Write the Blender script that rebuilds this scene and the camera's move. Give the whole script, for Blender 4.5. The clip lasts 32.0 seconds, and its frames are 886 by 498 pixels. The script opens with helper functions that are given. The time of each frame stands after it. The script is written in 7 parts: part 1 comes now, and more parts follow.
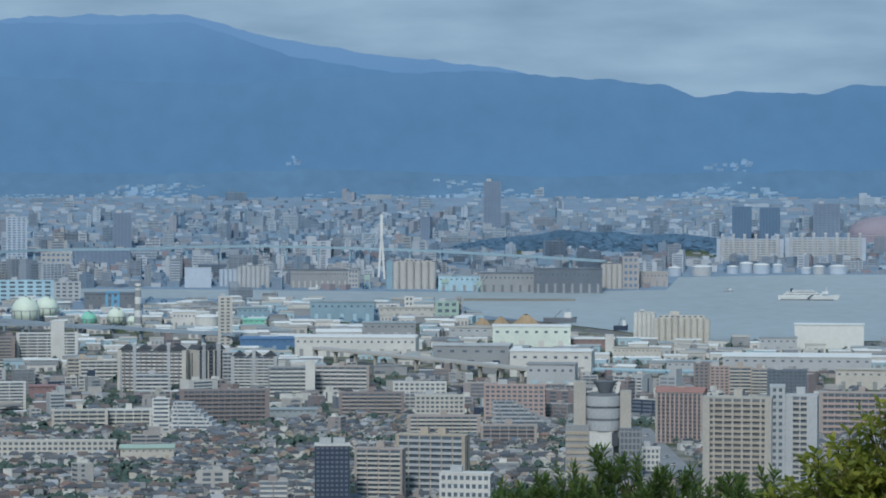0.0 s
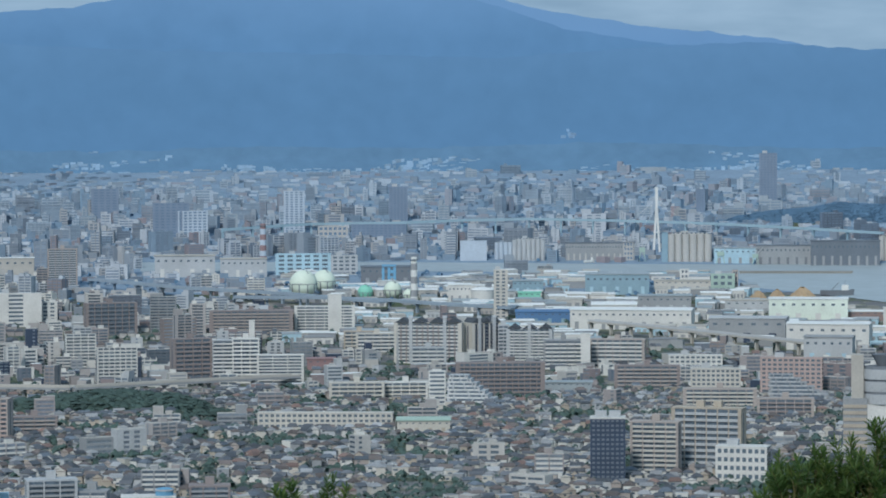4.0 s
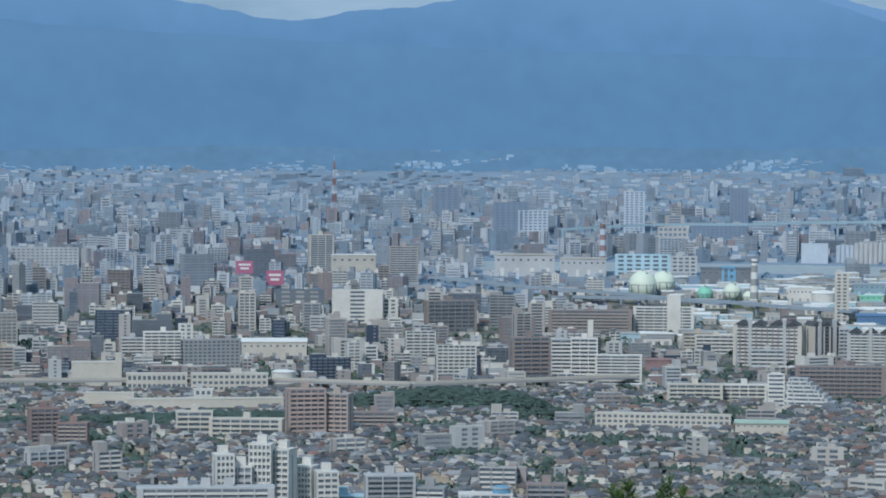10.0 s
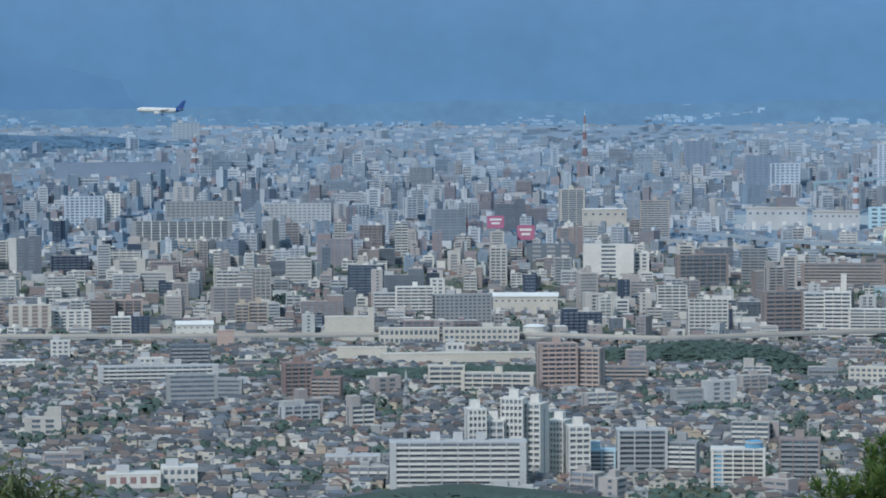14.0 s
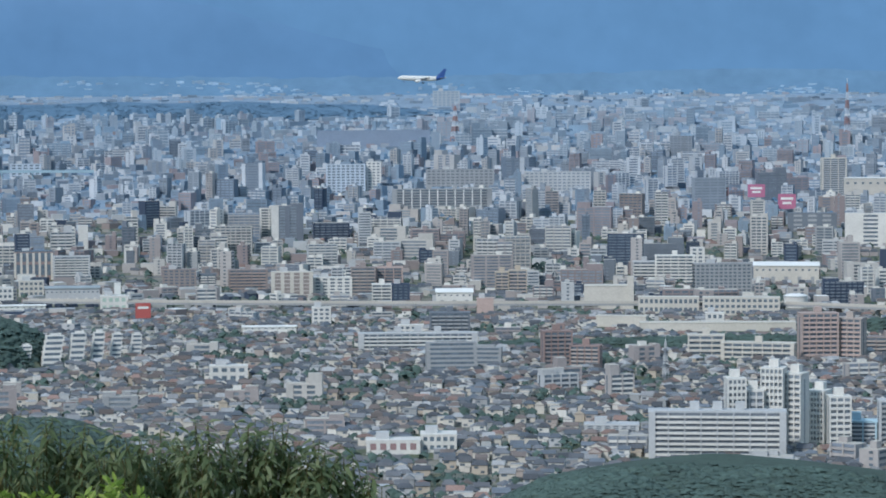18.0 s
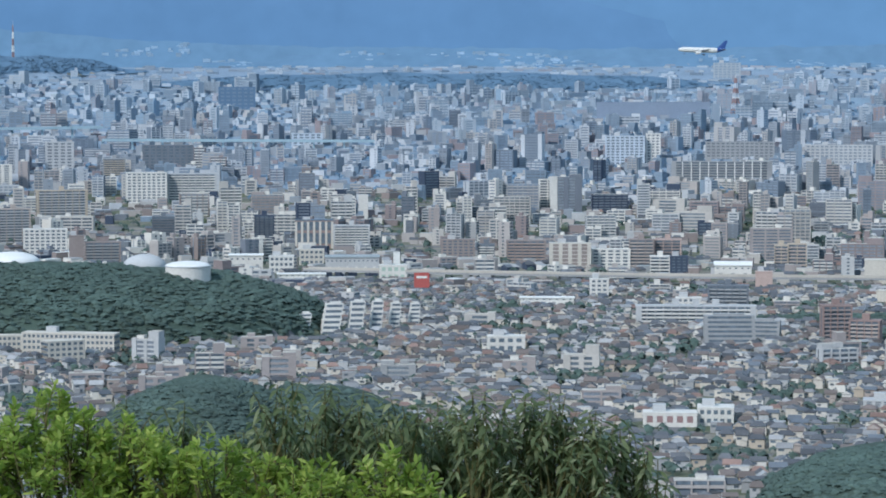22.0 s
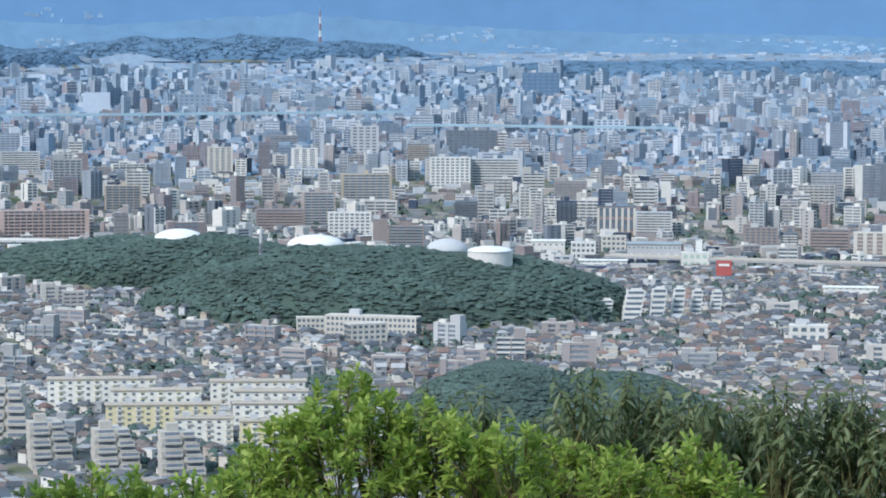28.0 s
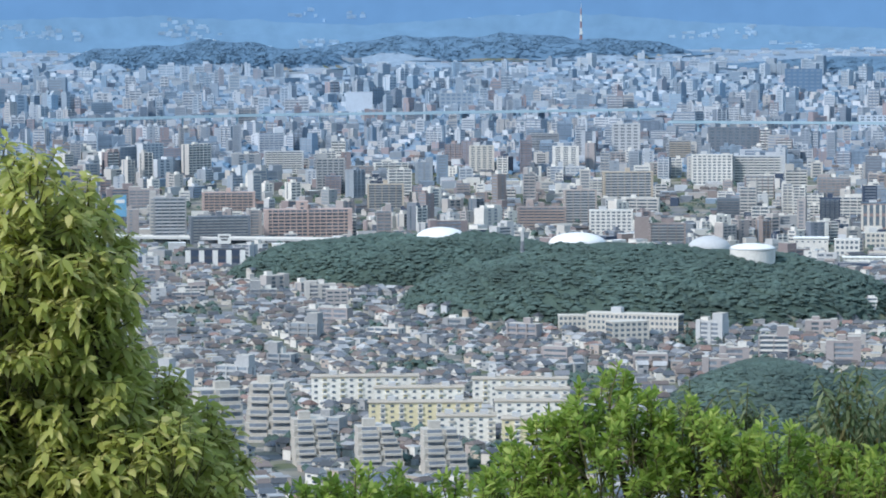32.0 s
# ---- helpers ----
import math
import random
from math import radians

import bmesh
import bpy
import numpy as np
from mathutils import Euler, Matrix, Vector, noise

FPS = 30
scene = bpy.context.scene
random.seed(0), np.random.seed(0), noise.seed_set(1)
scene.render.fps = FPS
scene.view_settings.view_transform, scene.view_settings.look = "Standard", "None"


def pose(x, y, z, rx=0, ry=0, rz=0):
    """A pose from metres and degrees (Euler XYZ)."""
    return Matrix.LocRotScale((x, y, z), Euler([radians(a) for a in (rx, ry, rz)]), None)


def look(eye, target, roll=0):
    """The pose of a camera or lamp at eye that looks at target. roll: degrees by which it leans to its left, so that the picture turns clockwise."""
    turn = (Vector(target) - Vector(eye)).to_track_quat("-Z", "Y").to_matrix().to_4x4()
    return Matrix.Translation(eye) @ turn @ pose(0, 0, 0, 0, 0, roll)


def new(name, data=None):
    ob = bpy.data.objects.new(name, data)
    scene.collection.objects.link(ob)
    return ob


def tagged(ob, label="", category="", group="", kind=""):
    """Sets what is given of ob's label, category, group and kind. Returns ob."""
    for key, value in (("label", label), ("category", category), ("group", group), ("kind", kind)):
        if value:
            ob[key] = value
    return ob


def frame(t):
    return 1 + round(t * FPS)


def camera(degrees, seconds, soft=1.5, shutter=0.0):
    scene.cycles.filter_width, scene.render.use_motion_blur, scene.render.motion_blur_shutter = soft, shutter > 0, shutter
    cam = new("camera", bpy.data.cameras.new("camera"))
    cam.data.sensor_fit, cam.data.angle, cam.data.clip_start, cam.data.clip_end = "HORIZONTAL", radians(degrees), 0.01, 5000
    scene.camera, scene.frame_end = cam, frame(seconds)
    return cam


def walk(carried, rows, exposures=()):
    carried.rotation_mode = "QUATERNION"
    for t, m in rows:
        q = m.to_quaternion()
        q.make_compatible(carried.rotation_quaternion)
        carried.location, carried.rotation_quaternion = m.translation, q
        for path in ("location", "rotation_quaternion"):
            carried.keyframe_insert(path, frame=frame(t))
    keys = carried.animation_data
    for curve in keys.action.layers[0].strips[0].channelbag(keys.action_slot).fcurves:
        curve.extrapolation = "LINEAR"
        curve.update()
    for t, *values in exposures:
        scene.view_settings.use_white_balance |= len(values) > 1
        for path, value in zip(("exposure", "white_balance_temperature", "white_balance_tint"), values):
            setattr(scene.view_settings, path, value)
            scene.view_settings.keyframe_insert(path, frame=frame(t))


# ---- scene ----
cam = camera(17.152, 32.0, soft=1.85)
EYE = 200.0
ROWS = [
    (0, 0.000, -1.399, 0.072), (0.5, 0.674, -1.484, 0.080), (1, 1.366, -1.632, 0.088),
    (1.5, 2.044, -1.787, 0.042), (2, 2.639, -1.856, 0.050), (2.5, 3.282, -1.881, 0.107),
    (3, 3.991, -1.874, -0.046), (3.5, 4.714, -1.909, -0.215), (5.5, 7.078, -1.848, -0.059),
    (6, 7.672, -1.768, -0.012), (6.5, 8.233, -1.801, 0.057), (7, 8.795, -1.867, 0.046),
    (7.5, 9.331, -2.005, 0.052), (8, 9.811, -2.060, 0.094), (8.5, 10.359, -2.061, 0.132),
    (9, 10.848, -2.013, 0.153), (9.5, 11.445, -1.979, 0.112), (10, 11.984, -1.914, 0.241),
    (10.5, 12.448, -1.812, 0.220), (11, 13.058, -1.907, 0.135), (11.5, 13.759, -2.122, 0.042),
    (12, 14.435, -2.405, -0.001), (12.5, 14.973, -2.653, -0.064), (13, 15.477, -2.751, -0.074),
    (13.5, 16.082, -2.769, -0.030), (14, 16.878, -2.802, -0.220), (14.5, 17.586, -2.756, -0.172),
    (15, 18.260, -2.761, -0.218), (15.5, 18.845, -2.798, -0.180), (17.5, 21.191, -3.220, -0.232),
    (18, 21.948, -3.400, -0.269), (18.5, 22.698, -3.488, -0.091), (19, 23.516, -3.502, 0.019),
    (19.5, 24.286, -3.578, 0.143), (20, 24.938, -3.512, 0.252), (20.5, 25.583, -3.567, 0.297),
    (21, 26.216, -3.708, 0.318), (21.5, 26.855, -3.896, 0.081), (22, 27.384, -3.945, -0.036),
    (22.5, 27.792, -3.888, -0.099), (23, 28.092, -3.804, -0.113), (23.5, 28.343, -3.837, -0.086),
    (24, 28.576, -3.913, -0.047), (24.5, 28.774, -4.017, -0.128), (26.5, 30.916, -4.352, 0.193),
    (27, 31.848, -4.276, 0.128), (27.5, 32.986, -4.221, 0.141), (28, 33.282, -4.224, 0.245),
    (28.5, 34.305, -4.158, 0.127), (29, 35.248, -4.090, 0.072), (29.5, 36.078, -4.087, 0.019),
    (30, 36.903, -4.124, -0.155), (30.5, 37.449, -4.114, -0.274), (31, 37.805, -4.104, -0.352),
    (31.5, 38.129, -4.164, -0.312), (32, 38.393, -4.264, -0.284),
]
walk(cam, [(t, pose(0, 0, EYE, 90 + tilt, 0, turn) @ pose(0, 0, 0, 0, 0, lean)) for t, turn, tilt, lean in ROWS],
     [(0, 0.0, 6190, 10), (3, 0.08, 6190, 10), (10, 0.18, 6190, 11), (15, 0.29, 6190, 12), (19, 0.46, 6190, 13), (24, 0.67, 6220, 14), (28, 0.88, 6270, 15), (32, 0.9, 6270, 15)])

# ---- light ----
SUN_TURN, SUN_HIGH = 168.0, 38.0
sun = new("sun", bpy.data.lights.new("sun", "SUN"))
sun.data.energy, sun.data.angle, sun.data.color = 2.0, radians(8), (1.0, 0.96, 0.9)
sun.matrix_world = look((-1000 * math.sin(radians(SUN_TURN)), 1000 * math.cos(radians(SUN_TURN)), 1000 * math.tan(radians(SUN_HIGH))), (0, 0, 0))

world = bpy.data.worlds.new("world")
scene.world = world
world.use_nodes = True
wn, wl = world.node_tree.nodes, world.node_tree.links
wn.clear()
w_out, w_bg = wn.new("ShaderNodeOutputWorld"), wn.new("ShaderNodeBackground")
w_sky = wn.new("ShaderNodeTexSky")
w_sky.sky_type, w_sky.sun_disc = "NISHITA", False
w_sky.sun_elevation, w_sky.sun_rotation = radians(SUN_HIGH), radians(-SUN_TURN)
w_co, w_map = wn.new("ShaderNodeTexCoord"), wn.new("ShaderNodeMapping")
w_map.inputs["Scale"].default_value = (3.0, 3.0, 14.0)
w_noise, w_ramp, w_mix = wn.new("ShaderNodeTexNoise"), wn.new("ShaderNodeValToRGB"), wn.new("ShaderNodeMix")
w_noise.inputs["Scale"].default_value, w_noise.inputs["Detail"].default_value = 1.6, 6.0
w_ramp.color_ramp.elements[0].position, w_ramp.color_ramp.elements[1].position = 0.05, 0.32
w_mix.data_type = "RGBA"
w_n2, w_r2 = wn.new("ShaderNodeTexNoise"), wn.new("ShaderNodeValToRGB")
w_n2.inputs["Scale"].default_value, w_n2.inputs["Detail"].default_value = 5.0, 7.0
w_r2.color_ramp.elements[0].position, w_r2.color_ramp.elements[0].color = 0.3, (0.2, 0.31, 0.42, 1)
w_r2.color_ramp.elements[1].position, w_r2.color_ramp.elements[1].color = 0.75, (0.33, 0.46, 0.58, 1)
w_up = wn.new("ShaderNodeVectorMath")
w_up.operation = "SCALE"
w_up.inputs["Scale"].default_value = 7.5
wl.new(w_map.outputs[0], w_n2.inputs["Vector"])
wl.new(w_n2.outputs["Fac"], w_r2.inputs[0])
wl.new(w_r2.outputs[0], w_up.inputs[0])
wl.new(w_up.outputs[0], w_mix.inputs[7])
wl.new(w_co.outputs["Generated"], w_map.inputs[0])
wl.new(w_map.outputs[0], w_noise.inputs["Vector"])
wl.new(w_noise.outputs["Fac"], w_ramp.inputs[0])
wl.new(w_ramp.outputs[0], w_mix.inputs[0])
wl.new(w_sky.outputs[0], w_mix.inputs[6])
wl.new(w_mix.outputs[2], w_bg.inputs[0])
w_bg.inputs[1].default_value = 0.14
wl.new(w_bg.outputs[0], w_out.inputs[0])


# ---- materials ----
def lin(h):
    """A colour from its six hex digits."""
    return tuple(((c / 255 + 0.055) / 1.055) ** 2.4 if c > 10 else c / 3294 for c in (int(h[i:i + 2], 16) for i in (0, 2, 4)))


MATS = {}


def mat(name, colour, rough=0.85, vary=0.16, scale=0.05, fine=1.2, bump=0.0, metal=0.0, spread=0.0, glow=0.0, spec=0.3):
    """A painted or mineral surface: broad stains and fine grain on one colour, spread: how far objects of it differ."""
    m = bpy.data.materials.new(name)
    m.use_nodes = True
    n, l = m.node_tree.nodes, m.node_tree.links
    b = n["Principled BSDF"]
    b.inputs["Roughness"].default_value, b.inputs["Metallic"].default_value = rough, metal
    b.inputs["Specular IOR Level"].default_value = spec
    rgb = lin(colour)
    geo = n.new("ShaderNodeNewGeometry")
    na, nb = n.new("ShaderNodeTexNoise"), n.new("ShaderNodeTexNoise")
    na.inputs["Scale"].default_value, nb.inputs["Scale"].default_value = scale, fine
    na.inputs["Detail"].default_value, nb.inputs["Detail"].default_value = 4.0, 3.0
    add = n.new("ShaderNodeMath")
    add.operation = "ADD"
    l.new(geo.outputs["Position"], na.inputs["Vector"])
    l.new(geo.outputs["Position"], nb.inputs["Vector"])
    l.new(na.outputs["Fac"], add.inputs[0])
    l.new(nb.outputs["Fac"], add.inputs[1])
    span = n.new("ShaderNodeMapRange")
    span.inputs["From Min"].default_value, span.inputs["From Max"].default_value = 0.65, 1.35
    span.inputs["To Min"].default_value, span.inputs["To Max"].default_value = 1 - vary, 1 + vary
    l.new(add.outputs[0], span.inputs["Value"])
    last = span.outputs[0]
    if spread:
        isl = n.new("ShaderNodeMapRange")
        isl.inputs["To Min"].default_value, isl.inputs["To Max"].default_value = 1 - spread, 1 + spread
        l.new(geo.outputs["Random Per Island"], isl.inputs["Value"])
        mul = n.new("ShaderNodeMath")
        mul.operation = "MULTIPLY"
        l.new(last, mul.inputs[0])
        l.new(isl.outputs[0], mul.inputs[1])
        last = mul.outputs[0]
    tone = n.new("ShaderNodeVectorMath")
    tone.operation = "SCALE"
    tone.inputs[0].default_value = rgb
    l.new(last, tone.inputs["Scale"])
    l.new(tone.outputs[0], b.inputs["Base Color"])
    if bump:
        bp = n.new("ShaderNodeBump")
        bp.inputs["Strength"].default_value, bp.inputs["Distance"].default_value = bump, 0.5
        l.new(nb.outputs["Fac"], bp.inputs["Height"])
        l.new(bp.outputs[0], b.inputs["Normal"])
    # backdrop ranges give off their hazed blue, though they are no lamps
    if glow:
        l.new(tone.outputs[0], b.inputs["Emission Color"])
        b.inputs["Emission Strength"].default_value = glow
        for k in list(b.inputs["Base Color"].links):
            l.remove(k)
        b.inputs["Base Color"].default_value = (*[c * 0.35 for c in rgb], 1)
    MATS[name] = m
    return m


for key, colour in dict(
        white="cfcfca", cream="c2bfb6", yellow="dacd90", beige="b0a799", tan="a8a09a", brown="8e8684", brick="a79993", pink="b3a19a",
        grey="969a9c", lightgrey="b3b7b9", darkgrey="757b81", slate="6d767f", navy="404d60", blue="8aa5b2", paleblue="a9c6d2",
        green="a3b9ae", mint="d6e0d4", rust="8e7d79", concrete="b3b0a8", charcoal="4e545a", red="ad5c58", skyblue="6fa3c2").items():
    mat(key, colour, 0.8, 0.12, 0.06, 0.7, spread=0.06)
mat("palewindow", "7d8891", 0.3, 0.25, 0.2, 0.5, spread=0.2, spec=0.4)
mat("mid_window", "757f8a", 0.3, 0.25, 0.2, 0.5, spread=0.25, spec=0.4)
mat("twig", "5e5c3a", 0.9, 0.2, 3.0, 20.0)
mat("window", "626f7a", 0.25, 0.3, 0.2, 0.5, spread=0.25, spec=0.5)
mat("pane", "63717c", 0.2, 0.3, 0.2, 0.6, spread=0.3, spec=0.5)
mat("bridgeblue", "98b2bd", 0.7, 0.08)
mat("steel", "8b9299", 0.45, 0.1, 0.2, 2.0, metal=0.6)
mat("roofmetal", "9ea8ac", 0.5, 0.12, 0.08, 1.0, spread=0.1, metal=0.2)
mat("whiteroof", "dfe2e0", 0.6, 0.08, 0.05, 1.0)
mat("magenta", "ae6d88", 0.5, 0.08)
mat("redpaint", "937a7a", 0.6, 0.1)
mat("whitepaint", "dadcd8", 0.5, 0.06, 0.2, 1.0)
mat("tankgreen", "d6e2d2", 0.5, 0.06, 0.05, 0.4)
mat("teal", "8accb6", 0.5, 0.08, 0.05, 0.4)
mat("bluesheet", "5b7fa6", 0.6, 0.1)
mat("asphalt", "5a5d60", 0.9, 0.2, 0.03, 1.0)
mat("asphalt_pale", "8b8e90", 0.9, 0.15, 0.03, 1.0)
mat("quay", "8d8c86", 0.9, 0.2, 0.02, 0.6)
mat("bark", "4a3b2e", 0.9, 0.3, 3.0, 25.0, bump=0.6)
mat("canopy", "4c5f59", 0.95, 0.36, 0.02, 0.09, spread=0.1)
# distant foliage with the blue of the haze in its colour
mat("hazed_canopy", "5d7c95", 0.95, 0.08, 0.01, 0.08, spread=0.04)
mat("undergrowth", "43544c", 0.95, 0.3, 0.03, 0.6, bump=0.6)
mat("tailblue", "35558f", 0.4, 0.05)
# far ground colour, paled and blued for haze
mat("hazed_ground", "8296a8", 0.95, 0.15, 0.02, 0.15)
mat("grass", "5e6e48", 0.95, 0.3, 0.05, 0.8)
mat("sand", "a99478", 0.95, 0.2, 0.05, 0.6)


def part(name, mesh, material, parent, label="", at=None):
    """Links a mesh as one object under a thing or a part."""
    ob = new(name, mesh)
    if material and not mesh.materials:
        mesh.materials.append(MATS[material])
    if parent:
        ob.parent = parent
    if at is not None:
        ob.matrix_basis = at
    if label:
        ob["label"] = label
    return ob


# ---- mesh makers ----
QUADS = np.array([[0, 1, 5, 4], [1, 2, 6, 5], [2, 3, 7, 6], [3, 0, 4, 7], [4, 5, 6, 7], [3, 2, 1, 0]])


def mesh_np(name, verts, faces, mats=None, slots=()):
    """A mesh from arrays; faces all quads or all triangles."""
    me = bpy.data.meshes.new(name)
    verts, faces = np.asarray(verts, np.float32), np.asarray(faces, np.int32)
    k = faces.shape[1]
    me.vertices.add(len(verts))
    me.vertices.foreach_set("co", verts.ravel())
    me.loops.add(faces.size)
    me.loops.foreach_set("vertex_index", faces.ravel())
    me.polygons.add(len(faces))
    me.polygons.foreach_set("loop_start", np.arange(0, faces.size, k, dtype=np.int32))
    for s in slots:
        me.materials.append(MATS[s])
    if mats is not None:
        me.polygons.foreach_set("material_index", np.asarray(mats, np.int32))
    me.polygons.foreach_set("use_smooth", np.zeros(len(faces), bool))
    me.update(calc_edges=True)
    return me


def boxes_mesh(name, boxes, slots=()):
    """Boxes (x, y, z, width, depth, height, turn in degrees, side slot, top slot), z at their foot, as one mesh."""
    a = np.array(boxes, float)
    n = len(a)
    cx = np.array([-.5, .5, .5, -.5] * 2)[None] * a[:, 3:4]
    cy = np.array([-.5, -.5, .5, .5] * 2)[None] * a[:, 4:5]
    cz = np.array([0] * 4 + [1] * 4)[None] * a[:, 5:6]
    c, s = np.cos(np.radians(a[:, 6:7])), np.sin(np.radians(a[:, 6:7]))
    v = np.stack([a[:, 0:1] + cx * c - cy * s, a[:, 1:2] + cx * s + cy * c, a[:, 2:3] + cz], 2).reshape(-1, 3)
    f = (QUADS[None] + 8 * np.arange(n)[:, None, None]).reshape(-1, 4)
    m = np.stack([a[:, 7]] * 4 + [a[:, 8], a[:, 7]], 1).astype(int).ravel()
    return mesh_np(name, v, f, m, slots)


def box(w, d, h, x=0, y=0, z=0, turn=0):
    """One box, its foot's middle at x, y, z."""
    return boxes_mesh("box", [(x, y, z, w, d, h, turn, 0, 0)])


def tube(r0, r1, h, n=16, x=0, y=0, z=0, cap=True):
    bm = bmesh.new()
    bmesh.ops.create_cone(bm, cap_ends=cap, segments=n, radius1=r0, radius2=r1, depth=h, matrix=Matrix.Translation((x, y, z + h / 2)))
    me = bpy.data.meshes.new("tube")
    bm.to_mesh(me)
    bm.free()
    return me


def ball(r, n=24, z=0, squash=1.0):
    bm = bmesh.new()
    bmesh.ops.create_uvsphere(bm, u_segments=n, v_segments=n // 2, radius=r, matrix=Matrix.Translation((0, 0, z)) @ Matrix.Diagonal((1, 1, squash, 1)))
    for f in bm.faces:
        f.smooth = True
    me = bpy.data.meshes.new("ball")
    bm.to_mesh(me)
    bm.free()
    return me


def beam(a, b, r):
    """A square bar from a to b."""
    a, b = Vector(a), Vector(b)
    bm = bmesh.new()
    m = Matrix.Translation((a + b) / 2) @ (b - a).to_track_quat("Z", "Y").to_matrix().to_4x4() @ Matrix.Diagonal((2 * r, 2 * r, (b - a).length, 1))
    bmesh.ops.create_cube(bm, size=1, matrix=m)
    me = bpy.data.meshes.new("beam")
    bm.to_mesh(me)
    bm.free()
    return me


def joined(meshes):
    bm = bmesh.new()
    for me in meshes:
        bm.from_mesh(me)
    me = bpy.data.meshes.new("joined")
    bm.to_mesh(me)
    bm.free()
    return me


# ---- lie of the land ----
HILLS = [
    (-38.84, 2354, 154, 110, 35.9),
    (-34.37, 2089, 179, 150, 44.9),
    (-32.18, 1336, 54, 110, 49.6),
    (-29.86, 1340, 64, 110, 40.8),
    (-16.21, 1309, 115, 130, 23.3),
    (-17.60, 2136, 142, 36, 6.0),
    (-11.93, 2278, 81, 50, 14.2),
    (3.13, 4089, 212, 60, 24.0),
    (-27.52, 4469, 412, 70, 16.4),
    (-37.40, 4627, 311, 60, 30.2),
    (-42.98, 4510, 221, 60, 36.0),
    (-15.75, 2146, 83, 40, 7.6),
    (-19.10, 1231, 47, 90, 29.3),
]


def plain(d):
    """Height of the plain at a distance from the lookout: level, then ramped up towards the mountains to fit the
    camera's view.
    """
    return 167 * np.clip((np.asarray(d, float) - 2700) / 2000, 0, 1.1) ** 1.5


def spot(bearing, d):
    a = radians(bearing)
    return d * math.sin(a), d * math.cos(a)


def land(x, y):
    """Height of the ground."""
    x, y = np.asarray(x, float), np.asarray(y, float)
    d = np.hypot(x, y)
    z = plain(d)
    brow = np.clip(1 - d / 520, 0, 1)
    z = z + 198.2 * brow ** 1.25
    rise = np.zeros_like(z)
    for b, dist, half, deep, h in HILLS:
        hx, hy = spot(b, dist)
        a = radians(b)
        u, v = (x - hx) * math.cos(a) - (y - hy) * math.sin(a), (x - hx) * math.sin(a) + (y - hy) * math.cos(a)
        q = np.clip(1 - (u / half) ** 2 - (v / deep) ** 2, 0, 1)
        wave = 0.1 if dist > 4000 else 0.05
        rise = np.maximum(rise, h * q ** 0.55 * (1 + wave * np.sin(u / 31 + b) + wave * 0.8 * np.sin(u / 13 + 2 * b) * np.cos(v / 17)))
    return z + rise


def place(bearing, d, turn=0.0, up=0.0):
    """The pose of a thing on the ground, its front (-y) to the lookout."""
    x, y = spot(bearing, d)
    return pose(x, y, float(land(x, y)) + up, 0, 0, turn - bearing)


WORDS = dict(mid_="", haze_="hazy ", estate_="", lightgrey="light grey", darkgrey="dark grey", paleblue="pale blue", roofmetal="grey metal", bluesheet="bright blue", whitepaint="white", far_pale="pale",
             far_tower="hazy grey", rust="red-brown", concrete="bare concrete", skyblue="sky-blue")


def worded(label):
    """A label with its colour words spelt out, four to twelve words long."""
    for key, word in WORDS.items():
        label = label.replace(key, word)
    w = label.split()
    return " ".join((w + ["among", "lower", "city", "buildings"] if len(w) < 4 else w)[:12])


TAKEN = []


def claim(bearing, d, w, h, deep=14.0):
    """Keeps the plot of a building free."""
    TAKEN.append((bearing, d, w, h, deep))


def thing(name, bearing, d, label, category, turn=0.0, group="", up=0.0):
    ob = new(name)
    ob.matrix_basis = place(bearing, d, turn, up)
    return tagged(ob, worded(label), category, group)


# ---- ground, water, mountains ----
rings = np.concatenate([np.linspace(0, 60, 13), np.linspace(75, 600, 24), np.linspace(650, 1200, 12), np.linspace(1225, 2450, 103), np.linspace(2475, 4325, 75), np.linspace(4334, 4760, 50), [4900, 4960]])
bear = np.concatenate([np.arange(-180, -52, 4.0), np.arange(-52, 14, 0.25), np.arange(14, 180, 4.0)])
gb, gd = np.meshgrid(np.radians(bear), rings)
gx, gy = gd * np.sin(gb), gd * np.cos(gb)
nb, nr = len(bear), len(rings)
ii, jj = np.meshgrid(np.arange(nr - 1), np.arange(nb), indexing="ij")
j2 = (jj + 1) % nb
gf = np.stack([ii * nb + jj, ii * nb + j2, (ii + 1) * nb + j2, (ii + 1) * nb + jj], -1).reshape(-1, 4)[:, ::-1]
ground_me = mesh_np("ground", np.stack([gx, gy, land(gx, gy)], -1).reshape(-1, 3), gf)
for p in ground_me.polygons:
    p.use_smooth = True


